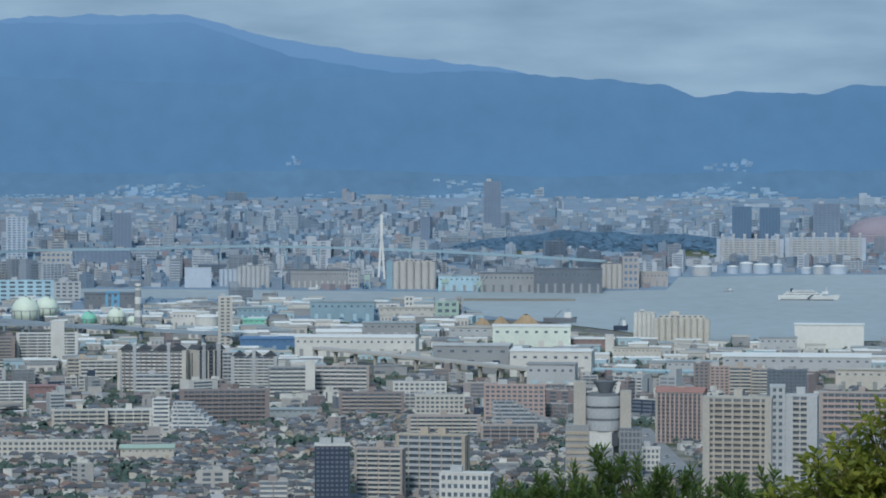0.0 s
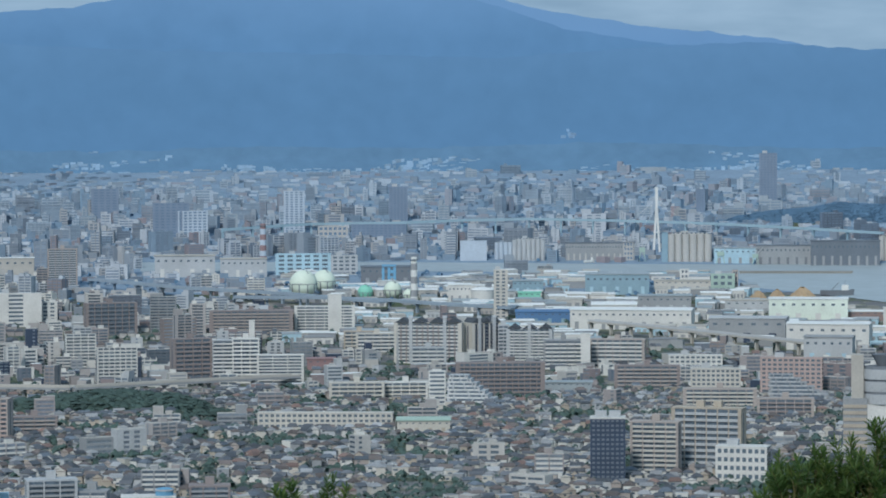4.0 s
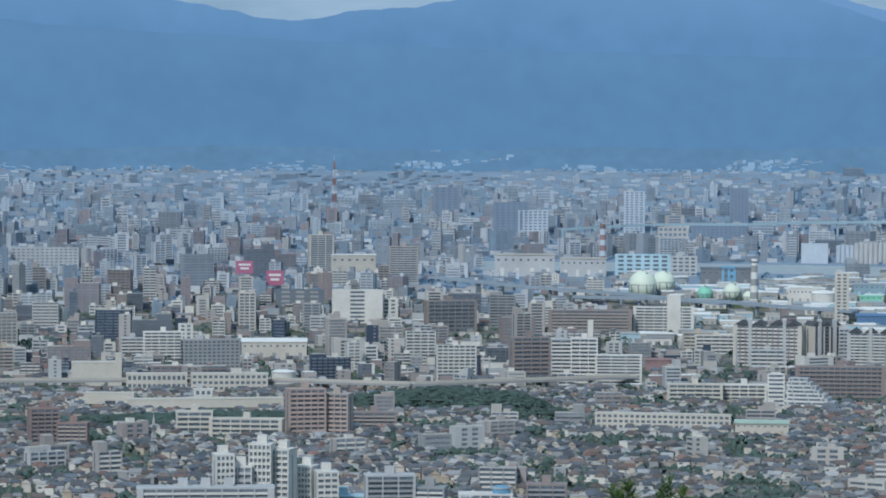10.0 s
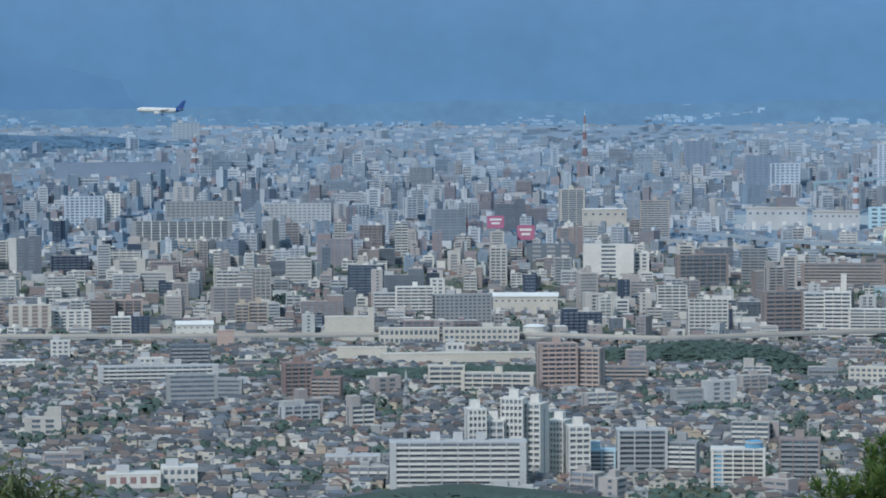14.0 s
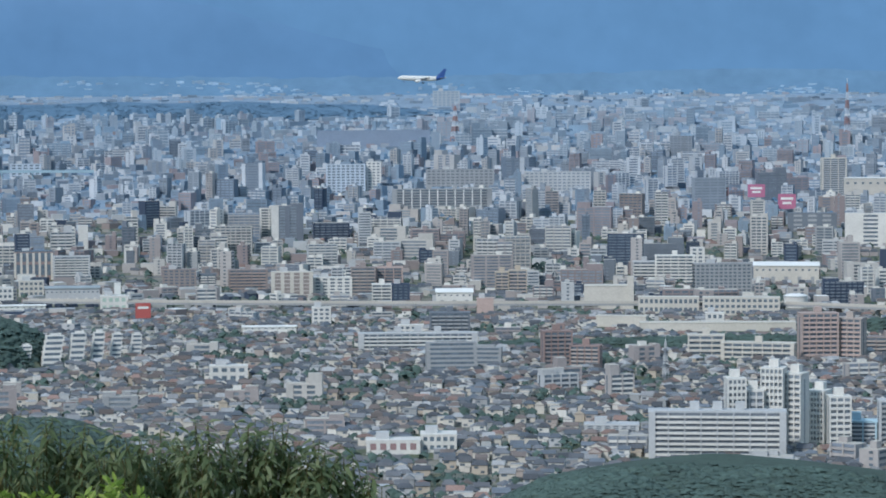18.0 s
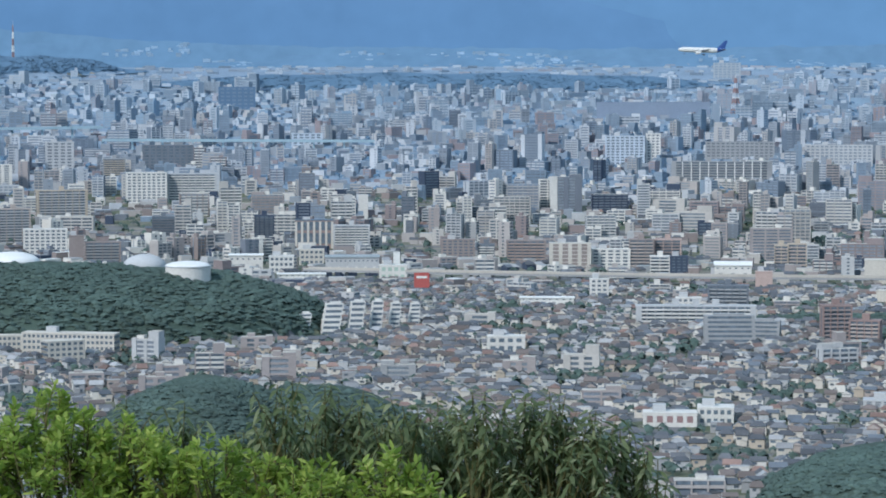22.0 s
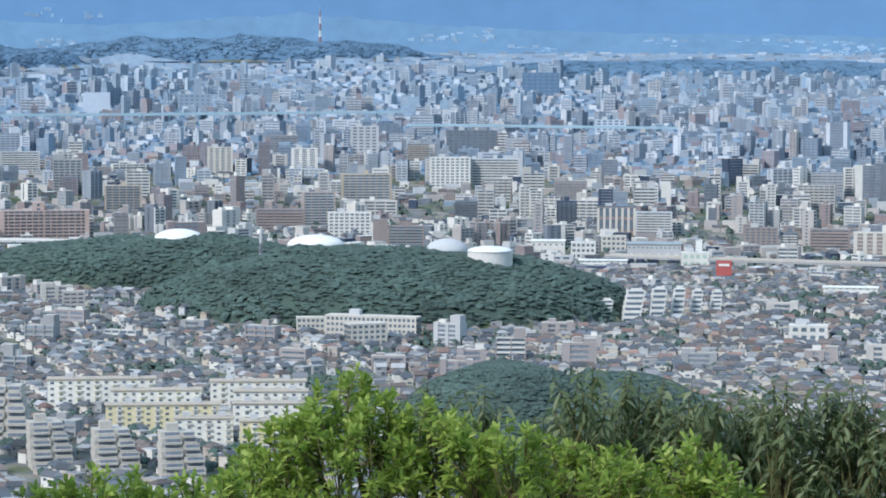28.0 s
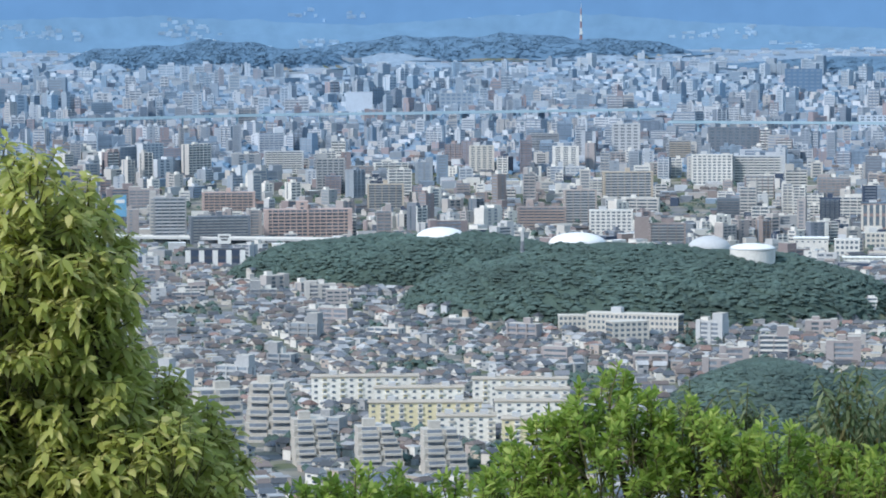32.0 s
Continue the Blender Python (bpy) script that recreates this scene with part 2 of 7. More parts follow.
def ground_material():
    m = mat("ground", "6f7270", 0.95, 0.25, 0.01, 0.15)
    n, l = m.node_tree.nodes, m.node_tree.links
    b, geo = n["Principled BSDF"], n.new("ShaderNodeNewGeometry")
    vor, nz, mix, ramp = n.new("ShaderNodeTexVoronoi"), n.new("ShaderNodeTexNoise"), n.new("ShaderNodeMix"), n.new("ShaderNodeValToRGB")
    vor.inputs["Scale"].default_value, nz.inputs["Scale"].default_value, nz.inputs["Detail"].default_value = 0.06, 0.012, 6.0
    l.new(geo.outputs["Position"], vor.inputs["Vector"])
    l.new(geo.outputs["Position"], nz.inputs["Vector"])
    e = ramp.color_ramp.elements
    e[0].position, e[0].color = 0.0, (*lin("5f6364"), 1)
    e[1].position, e[1].color = 1.0, (*lin("9a968c"), 1)
    for at, c in ((0.3, "77787a"), (0.55, "566048"), (0.75, "85827a")):
        k = e.new(at)
        k.color = (*lin(c), 1)
    l.new(vor.outputs["Color"], ramp.inputs[0])
    mix.data_type = "RGBA"
    mix.inputs[7].default_value = (*lin("4d5a40"), 1)
    cut = n.new("ShaderNodeMapRange")
    cut.inputs["From Min"].default_value, cut.inputs["From Max"].default_value = 0.5, 0.68
    l.new(nz.outputs["Fac"], cut.inputs["Value"])
    l.new(cut.outputs[0], mix.inputs[0])
    l.new(ramp.outputs[0], mix.inputs[6])
    l.new(mix.outputs[2], b.inputs["Base Color"])


ground_material()
tagged(part("ground", ground_me, "ground", None), "grey-green plain of streets, yards and gardens below a hill", "ground", kind="structure")

# the bay, with a channel running off behind the works
def band(bearings, near, far, lift, steps=6):
    """A strip of ground cover between two distances, given bearing by bearing."""
    f, part_way = [], np.linspace(0, 1, steps + 1)[None]
    a, n, o = np.radians(np.array(bearings, float))[:, None], np.array(near, float)[:, None], np.array(far, float)[:, None]
    x, y = (n + (o - n) * part_way) * np.sin(a), (n + (o - n) * part_way) * np.cos(a)
    v = np.stack([x, y, land(x, y) + lift], -1).reshape(-1, 3)
    for k in range(len(bearings) - 1):
        for s in range(steps):
            q = k * (steps + 1) + s
            f.append((q, q + steps + 1, q + steps + 2, q + 1))
    return mesh_np("band", v, f)


far_bears = [-52 + 0.5 * k for k in range(133)]
# added sheet that puts haze colour over the distant ground
tagged(part("pavement", band(far_bears, [3400] * 133, [4720] * 133, 0.5, 60), "hazed_ground", None), "haze-blue cover sheet over the ground of the distant districts", "pavement", kind="structure")
water = mat("water", "9fabb0", 0.6, 0.1, 0.004, 0.05, bump=0.15, spec=0.5)
tagged(part("water", band([-11.25, -6.96, -4.23, -2.47, 0.18, 0.84, 2.38, 4.36, 4.58, 6.77, 8.59, 11.07],
    [3627, 3615, 3601, 3600, 3573, 3437, 3359, 3243, 3233, 3214, 3221, 3234],
    [3715, 3704, 3689, 3677, 3667, 3667, 3669, 3695, 3820, 3849, 3860, 3869], 0.6), "water", None), "calm grey-blue water of a bay and its channel", "water", kind="structure")
WET = [(-11.25, -6.96, 3600, 3725), (-6.96, -4.23, 3586, 3714), (-4.23, -2.47, 3585, 3699), (-2.47, 0.18, 3558, 3687), (0.18, 0.84, 3422, 3677), (0.84, 2.38, 3344, 3679), (2.38, 4.36, 3228, 3705), (4.36, 4.58, 3218, 3830), (4.58, 6.77, 3199, 3859), (6.77, 8.59, 3199, 3870), (8.59, 11.07, 3206, 3879)]


SLOPES = {}


def ridge(name, bearings, tops, d, foot, material, label, rough_px, seed):
    """A mountain range: slopes from a foot line up to a crest given by elevations (degrees) at bearings, folded by noise."""
    bs = np.arange(-60, 22, 0.1)
    crest = EYE + d * np.tan(np.radians(np.interp(bs, bearings, tops)))
    v, f, steps = [], [], 16

    def slope(b, q):
        """The place on the slope at a bearing, q from foot (0) to crest (1)."""
        x, y = spot(b, foot + (d - foot) * q ** 0.8)
        z0, top = float(plain(foot)) - 6, float(np.interp(b, bs, crest))
        fold = noise.fractal(Vector((b * 0.55, q * 2.2, seed)), 0.9, 2.1, 5)
        edge = noise.fractal(Vector((b * 1.7, 0.0, seed)), 1.0, 2.0, 6)
        return x, y, z0 + (top - z0) * q ** 1.15 + fold * rough_px * 2.2 * math.sin(math.pi * q) + edge * rough_px * q

    SLOPES[name] = slope
    for b in bs:
        v += [slope(b, s / steps) for s in range(steps + 1)]
    n = steps + 1
    for k in range(len(bs) - 1):
        for s in range(steps):
            q = k * n + s
            f.append((q, q + n, q + n + 1, q + 1))
    me = mesh_np(name, v, f)
    for p in me.polygons:
        p.use_smooth = True
    return tagged(part(name, me, material, None), label, "mountains", kind="structure")


# aerial haze painted into the mountains: every range emits its own blue
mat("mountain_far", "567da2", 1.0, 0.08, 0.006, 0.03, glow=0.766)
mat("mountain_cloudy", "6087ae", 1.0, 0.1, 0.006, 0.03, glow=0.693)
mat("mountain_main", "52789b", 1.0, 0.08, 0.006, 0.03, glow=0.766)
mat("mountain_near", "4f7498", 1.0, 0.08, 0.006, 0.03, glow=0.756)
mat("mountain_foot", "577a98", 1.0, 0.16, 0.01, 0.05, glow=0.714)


def painted_haze(name, low, high, amount):
    """Haze and cloud painted into a range's glow: it pales towards the sky's colour between two heights, unevenly."""
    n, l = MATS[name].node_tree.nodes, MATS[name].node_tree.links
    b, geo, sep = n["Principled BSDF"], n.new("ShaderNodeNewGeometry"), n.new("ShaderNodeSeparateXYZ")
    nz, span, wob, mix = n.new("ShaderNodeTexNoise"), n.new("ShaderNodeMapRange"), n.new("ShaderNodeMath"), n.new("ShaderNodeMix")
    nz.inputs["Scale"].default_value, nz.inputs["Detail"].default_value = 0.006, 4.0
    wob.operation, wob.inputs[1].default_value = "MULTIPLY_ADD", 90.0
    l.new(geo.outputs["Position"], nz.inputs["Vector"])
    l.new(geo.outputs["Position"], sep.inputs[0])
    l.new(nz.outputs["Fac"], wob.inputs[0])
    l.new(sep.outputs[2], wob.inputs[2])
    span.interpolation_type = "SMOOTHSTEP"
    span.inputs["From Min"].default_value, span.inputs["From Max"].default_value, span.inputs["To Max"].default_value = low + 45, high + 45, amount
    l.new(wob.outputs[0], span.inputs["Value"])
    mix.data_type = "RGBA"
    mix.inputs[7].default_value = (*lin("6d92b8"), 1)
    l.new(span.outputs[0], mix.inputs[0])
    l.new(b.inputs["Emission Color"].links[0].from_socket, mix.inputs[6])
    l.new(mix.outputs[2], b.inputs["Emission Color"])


painted_haze("mountain_main", 280, 400, 0.2)
painted_haze("mountain_near", 230, 400, 0.5)
painted_haze("mountain_far", 360, 520, 0.7)
painted_haze("mountain_cloudy", 300, 430, 0.95)
# sky-pale cap ridge, there to soften the crest of the far range
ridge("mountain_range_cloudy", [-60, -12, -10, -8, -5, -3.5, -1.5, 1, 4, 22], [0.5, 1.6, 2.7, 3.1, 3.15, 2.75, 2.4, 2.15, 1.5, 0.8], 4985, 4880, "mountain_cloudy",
      "pale ridge, haze and cloud painted into its blue glow", 5.0, 51.0)
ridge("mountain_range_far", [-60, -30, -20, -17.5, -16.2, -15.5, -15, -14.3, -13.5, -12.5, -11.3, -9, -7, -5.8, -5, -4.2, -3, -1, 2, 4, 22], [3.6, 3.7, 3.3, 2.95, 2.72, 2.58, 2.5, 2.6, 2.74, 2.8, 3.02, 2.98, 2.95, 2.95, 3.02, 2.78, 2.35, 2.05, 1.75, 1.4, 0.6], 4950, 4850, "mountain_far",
      "high forested range, haze and cloud painted into its glow", 4.0, 3.0)
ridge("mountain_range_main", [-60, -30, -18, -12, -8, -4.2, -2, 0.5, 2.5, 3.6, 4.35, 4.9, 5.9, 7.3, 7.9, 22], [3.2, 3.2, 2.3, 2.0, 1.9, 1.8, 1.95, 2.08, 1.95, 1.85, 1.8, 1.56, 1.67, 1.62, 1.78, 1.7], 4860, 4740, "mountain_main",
      "forested mountain range behind the city, painted in glowing haze-blue", 4.0, 11.0)
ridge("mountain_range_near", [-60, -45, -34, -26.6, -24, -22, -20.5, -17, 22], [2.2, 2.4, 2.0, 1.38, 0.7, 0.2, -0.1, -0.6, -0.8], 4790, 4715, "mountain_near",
      "wooded spur nearer the city, painted in darker haze-blue", 4.0, 27.0)
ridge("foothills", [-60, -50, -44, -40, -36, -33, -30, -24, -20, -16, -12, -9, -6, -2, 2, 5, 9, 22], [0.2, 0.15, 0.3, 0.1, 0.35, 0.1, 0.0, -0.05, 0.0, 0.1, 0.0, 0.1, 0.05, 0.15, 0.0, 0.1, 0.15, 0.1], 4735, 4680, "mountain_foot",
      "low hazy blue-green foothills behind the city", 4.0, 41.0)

# ---- houses on the foothills, walls tinted pale blue for haze ----
def foothill(b, q):
    """A place on the slope of the foothills: q from foot (0) to crest (1)."""
    bs = [-60, -50, -44, -40, -36, -33, -30, -24, -20, -16, -12, -9, -6, -2, 2, 5, 9, 22]
    ts = [0.2, 0.15, 0.3, 0.1, 0.35, 0.1, 0.0, -0.05, 0.0, 0.1, 0.0, 0.1, 0.05, 0.15, 0.0, 0.1, 0.15, 0.1]
    z0 = float(plain(4680)) - 6
    z = z0 + (EYE + 4735 * math.tan(radians(float(np.interp(b, bs, ts)))) - z0) * q ** 1.15
    x, y = spot(b, 4680 + 55 * q ** 0.8)
    return x, y, z


mat("hazed_hillside_wall", "8ea8bd", 0.9, 0.15, 0.05, 0.4, spread=0.22)
hill_boxes, hr = [], random.Random(5)
for k in range(6500):
    hb, hq = hr.uniform(-51, 12), hr.random() ** 1.6
    if noise.noise(Vector((hb * 0.45, hq * 2.0, 77.0))) < -0.12 + 0.55 * hq:
        continue
    hx, hy, hz = foothill(hb, hq)
    hill_boxes.append((hx, hy, hz - 4, hr.uniform(4, 13), hr.uniform(3, 6), hr.uniform(4.4, 6.6), -hb, 0, 0))
tagged(part("hillside_houses", boxes_mesh("hillside_houses", hill_boxes, ["hazed_hillside_wall"]), None, None), "tiny pale houses and halls along the foot of the mountains", "houses", kind="stuff")

def village(name, b, elevation, wide, tall, count, seed):
    """Houses tinted haze-blue, scattered on a mountainside, about a bearing and an elevation seen from the lookout
    (degrees).
    """
    r, homes = random.Random(seed), []
    for k in range(count):
        hb, he = b + wide * r.uniform(-0.5, 0.5), elevation + tall * r.uniform(-0.5, 0.5)
        for step in range(60):
            x, y, z = SLOPES[name](hb, step / 60)
            if math.degrees(math.atan2(z - EYE, math.hypot(x, y))) > he:
                homes.append((x, y, z - 4, r.uniform(3, 11), 5, r.uniform(4.6, 6.0), -hb, 0, 0))
                break
    if homes:
        tagged(part("hill_village", boxes_mesh("hill_village", homes, ["hazed_village_wall"]), None, None), "small cluster of pale houses on a hazy mountainside", "village", kind="stuff")


# village walls carry the blue of the haze
mat("hazed_village_wall", "88a5bf", 0.9, 0.15, 0.05, 0.4, spread=0.2)
for k, (name, b, e, wide, tall, count) in enumerate((
        ("mountain_range_main", -2.92, 0.32, 0.3, 0.14, 7), ("mountain_range_main", -3.75, 0.03, 0.6, 0.08, 6), ("mountain_range_main", 5.56, 0.22, 1.0, 0.2, 16),
        ("mountain_range_main", -5.3, -0.12, 2.2, 0.12, 22), ("mountain_range_main", -0.6, -0.2, 1.6, 0.12, 16), ("mountain_range_main", 7.4, -0.05, 1.4, 0.2, 18),
        ("mountain_range_near", -40.7, 0.3, 1.6, 0.2, 14), ("mountain_range_near", -37.7, 0.17, 0.5, 0.1, 5), ("mountain_range_near", -36.85, 0.2, 0.4, 0.1, 5),
        ("mountain_range_near", -34.4, 0.12, 0.5, 0.08, 4), ("mountain_range_main", -13.0, -0.1, 2.6, 0.16, 24), ("mountain_range_main", -17.5, -0.15, 2.4, 0.12, 18))):
    village(name, b, e, wide, tall, count, 90 + k)

# the slope under the lookout
slope_v = [(*spot(a * 5, r), float(land(*spot(a * 5, r))) + 0.04) for r in range(0, 540, 15) for a in range(72)]
slope_f = [(i * 72 + a, (i + 1) * 72 + a, (i + 1) * 72 + (a + 1) % 72, i * 72 + (a + 1) % 72) for i in range(35) for a in range(72)]
tagged(part("hillside", mesh_np("hillside", slope_v, slope_f), "grass", None), "grassy green slope below the lookout", "hillside", kind="structure")

# far_ colours have aerial haze mixed in: bluer and flatter than the real walls
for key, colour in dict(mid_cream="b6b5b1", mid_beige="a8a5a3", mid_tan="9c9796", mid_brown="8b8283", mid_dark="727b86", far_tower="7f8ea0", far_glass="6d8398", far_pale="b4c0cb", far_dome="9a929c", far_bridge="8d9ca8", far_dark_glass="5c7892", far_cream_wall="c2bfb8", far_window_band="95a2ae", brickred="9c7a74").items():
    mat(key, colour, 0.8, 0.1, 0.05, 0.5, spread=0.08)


# haze painted into wall colours: far_ tinted blue-grey, haze_ fainter still
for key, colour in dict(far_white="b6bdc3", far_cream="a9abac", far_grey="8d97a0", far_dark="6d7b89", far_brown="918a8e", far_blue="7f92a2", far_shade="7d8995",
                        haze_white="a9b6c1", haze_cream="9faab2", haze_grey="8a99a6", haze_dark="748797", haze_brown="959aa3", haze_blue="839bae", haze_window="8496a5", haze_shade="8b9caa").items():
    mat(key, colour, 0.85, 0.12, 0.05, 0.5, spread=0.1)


# ---- makers of buildings ----
def once(cache, key, make):
    if key not in cache:
        cache[key] = make()
    return cache[key]


SHARED = {}


def own(material, maker, *size):
    """A mesh of a size and material, shared by alike pieces."""
    key = (material, maker, *[round(s, 1) for s in size])

    def make():
        me = maker(*size)
        me.materials.append(MATS[material])
        return me
    return once(SHARED, key, make)


def flats(b, d, w, h, wall="white", rail="white", floors=0, deep=12.0, turn=0.0, lift=1, bays=0, label="", group="", glass="window", gable="", fin="", shafts=0, ends=0.05, gables=0):
    """A slab of flats with a balcony to each storey along its front."""
    floors = floors or max(3, round(h / 3.0))
    st = h / floors
    x, y = spot(b, d + deep / 2)
    t = new("apartment_building")
    t.matrix_basis = pose(x, y, float(plain(d)), 0, 0, turn - b)
    tagged(t, worded(label or f"{wall} slab of flats, {floors} storeys with {rail} balconies"), "apartment building", group)
    claim(b, d, w, h, deep)
    part("wall", own(wall, box, w, deep, h + 2), None, t, at=pose(0, 0, -2))
    f = -deep / 2
    for k in range(floors):
        part("window_band", own(glass, box, w * 0.94, 0.2, st * 0.52), None, t, at=pose(0, f - 0.06, k * st + st * 0.42))
        part("balcony", own(rail, box, w * 0.95, 1.3, st * 0.42), None, t, at=pose(0, f - 0.65, k * st))
    n = bays or max(2, int(w / 7))
    for k in range(n + 1):
        part("partition", own(fin or wall, box, 1.1 if fin else 0.7, 1.5, h), None, t, at=pose(-w * 0.475 + w * 0.95 * k / n, f - 0.72, 0))
    for e in (-1, 1):
        part("end_column", own(wall, box, w * ends, 1.7, h + 0.6), None, t, at=pose(e * w * (0.5 - ends / 2), f - 0.8, 0))
    part("parapet", own(wall, box, w + 0.6, deep + 0.6, 0.9), None, t, at=pose(0, 0, h))
    for e in (-1, 1):
        part("end_window", own(glass, box, 0.2, 1.6, h * 0.9), None, t, at=pose(e * w / 2, f + deep * 0.4, h * 0.04))
    for k in range(lift):
        part("lift_house", own(wall, box, 5.0, 5.0, 4.0), None, t, at=pose(w * (-0.25 + 0.5 * (k + 0.5) / lift), 1.5, h + 0.9))
    for k in range(shafts):
        part("stair_shaft", own("lightgrey", box, 3.2, 3.0, h + 5.5), None, t, at=pose(-w / 2 + w * (k + 0.5) / shafts, f - 0.6, 0))
        part("shaft_cap", own("lightgrey", roof_mesh, 4.0, 4.0, 2.0), None, t, at=pose(-w / 2 + w * (k + 0.5) / shafts, f - 0.6, h + 5.5))
    for k in range(gables):
        part("gable", own(gable, roof_mesh, deep + 2.4, w / gables * 0.86, 4.6), None, t, at=pose(-w / 2 + w * (k + 0.5) / gables, -0.4, h + 0.9, 0, 0, 90))
    if gable and not gables:
        part("roof", own(gable, roof_mesh, w + 1.6, deep + 1.6, 4.0), None, t, at=pose(0, 0, h + 0.9))
    return t


def roof_mesh(w, d, h):
    v = [(-w / 2, -d / 2, 0), (w / 2, -d / 2, 0), (w / 2, d / 2, 0), (-w / 2, d / 2, 0), (-w / 2, 0, h), (w / 2, 0, h)]
    me = bpy.data.meshes.new("roof")
    me.from_pydata(v, [], [(0, 1, 5, 4), (2, 3, 4, 5), (1, 2, 5), (3, 0, 4), (3, 2, 1, 0)])
    return me


def block(b, d, w, h, wall="lightgrey", glass="window", floors=0, bays=0, deep=14.0, turn=0.0, label="", top=1, tall=0.5, name="office_building", roof="", rib=""):
    """A block with a row of windows on each storey, on its front and both ends."""
    floors = floors or max(2, round(h / 3.3))
    st = h / floors
    x, y = spot(b, d + deep / 2)
    t = new(name)
    t.matrix_basis = pose(x, y, float(plain(d)), 0, 0, turn - b)
    tagged(t, worded(label or f"{wall} block, {floors} storeys with rows of dark windows"), name.replace("_", " "))
    claim(b, d, w, h, deep)
    part("wall", own(wall, box, w, deep, h + 2), None, t, at=pose(0, 0, -2))
    n = bays or max(3, int(w / 4.5))
    if glass != wall:
        for k in range(floors):
            part("window_band", own(glass, box, w + 0.16, deep + 0.16, st * tall), None, t, at=pose(0, 0, k * st + st * 0.35))
        for k in range(n + 1):
            part("pier", own(rib or wall, box, w / n * 0.36, deep + 0.5, h), None, t, at=pose(-w / 2 + w / n * 0.18 + (w - w / n * 0.36) * k / n, 0, 0))
    part("parapet", own(roof or wall, box, w + 0.5, deep + 0.5, 0.8), None, t, at=pose(0, 0, h))
    for k in range(top):
        part("plant_room", own("lightgrey", box, min(7, w * 0.35), min(6, deep * 0.5), 3.5), None, t, at=pose(w * (-0.2 + 0.4 * k), 1, h + 0.8))
    return t


def warehouse(b, d, w, h, wall="white", roof="roofmetal", deep=40.0, turn=0.0, ridge_h=2.5, doors="grey", n=4, label="", claim_deep=0, name="warehouse"):
    """A long shed with a low gabled roof, loading doors and a strip of high windows."""
    x, y = spot(b, d + deep / 2)
    t = new(name)
    t.matrix_basis = pose(x, y, float(plain(d)), 0, 0, turn - b)
    tagged(t, worded(label or f"long {wall} shed with a low metal roof"), name.replace("_", " "))
    claim(b, d, w, h + ridge_h, deep)
    part("wall", own(wall, box, w, deep, h + 2), None, t, at=pose(0, 0, -2))
    part("roof", own(roof, roof_mesh, w + 1.5, deep + 1.5, ridge_h), None, t, at=pose(0, 0, h))
    part("fascia", own(roof, box, w + 1.6, 0.6, 0.9), None, t, at=pose(0, -deep / 2 - 0.5, h - 0.5))
    for k in range(n):
        part("door", own(doors, box, w / n * 0.28, 0.3, h * 0.4), None, t, at=pose(-w / 2 + w * (k + 0.5) / n, -deep / 2 - 0.05, 0))
    for k in range(n * 2):
        part("window", own("pane", box, w / n * 0.17, 0.25, h * 0.09), None, t, at=pose(-w / 2 + w * (k + 0.5) / (n * 2), -deep / 2 - 0.03, h * 0.72))
    return t


def holder(b, d, w, h, paint="tankgreen", label="pale round gas holder on steel legs"):
    """A spherical gas holder: its shell, legs, ring walk and stair."""
    r = w / 2
    t = thing("gas_holder", b, d + r, label, "gas holder")
    claim(b, d, w, h, w)
    z = h - r
    part("shell", own(paint, ball, r, 32), None, t, at=pose(0, 0, z))
    ring = once(SHARED, ("ring", round(r, 1)), lambda: joined([beam((r * 1.02 * math.cos(a), r * 1.02 * math.sin(a), 0), (r * 1.02 * math.cos(a + 0.4), r * 1.02 * math.sin(a + 0.4), 0), 0.25) for a in np.arange(0, 6.28, 0.393)]))
    part("ring_walk", ring, "steel", t, at=pose(0, 0, z))
    for k in range(10):
        a = k * math.pi / 5
        part("leg", own("steel", tube, 0.5, 0.5, max(2.0, z), 8), None, t, at=pose(r * 0.98 * math.cos(a), r * 0.98 * math.sin(a), 0))
    part("stair", beam((r, 0, 0), (r * 0.2, -r * 0.6, r * 0.98), 0.4), "steel", t, at=pose(0, 0, z))
    part("cap", own("steel", tube, 1.4, 1.2, 1.5, 10), None, t, at=pose(0, 0, h - 0.4))
    return t


def drum(b, d, w, h, paint="white", lid="whiteroof", dome=0.18, label="white storage tank with a domed lid", name="storage_tank"):
    t = thing(name, b, d + w / 2, label, name.replace("_", " "))
    claim(b, d, w, h, w)
    t.matrix_basis = pose(*spot(b, d + w / 2), float(plain(d)), 0, 0, -b)
    hh = h * (1 - dome)
    part("shell", own(paint, tube, w / 2, w / 2, hh + 1, 40), None, t, at=pose(0, 0, -1))
    part("lid", own(lid, ball, w / 2, 40, 0, 2 * h * dome / w), None, t, at=pose(0, 0, hh))
    part("rim", own("lightgrey", tube, w / 2 + 0.4, w / 2 + 0.4, 0.8, 40), None, t, at=pose(0, 0, hh - 0.4))
    return t


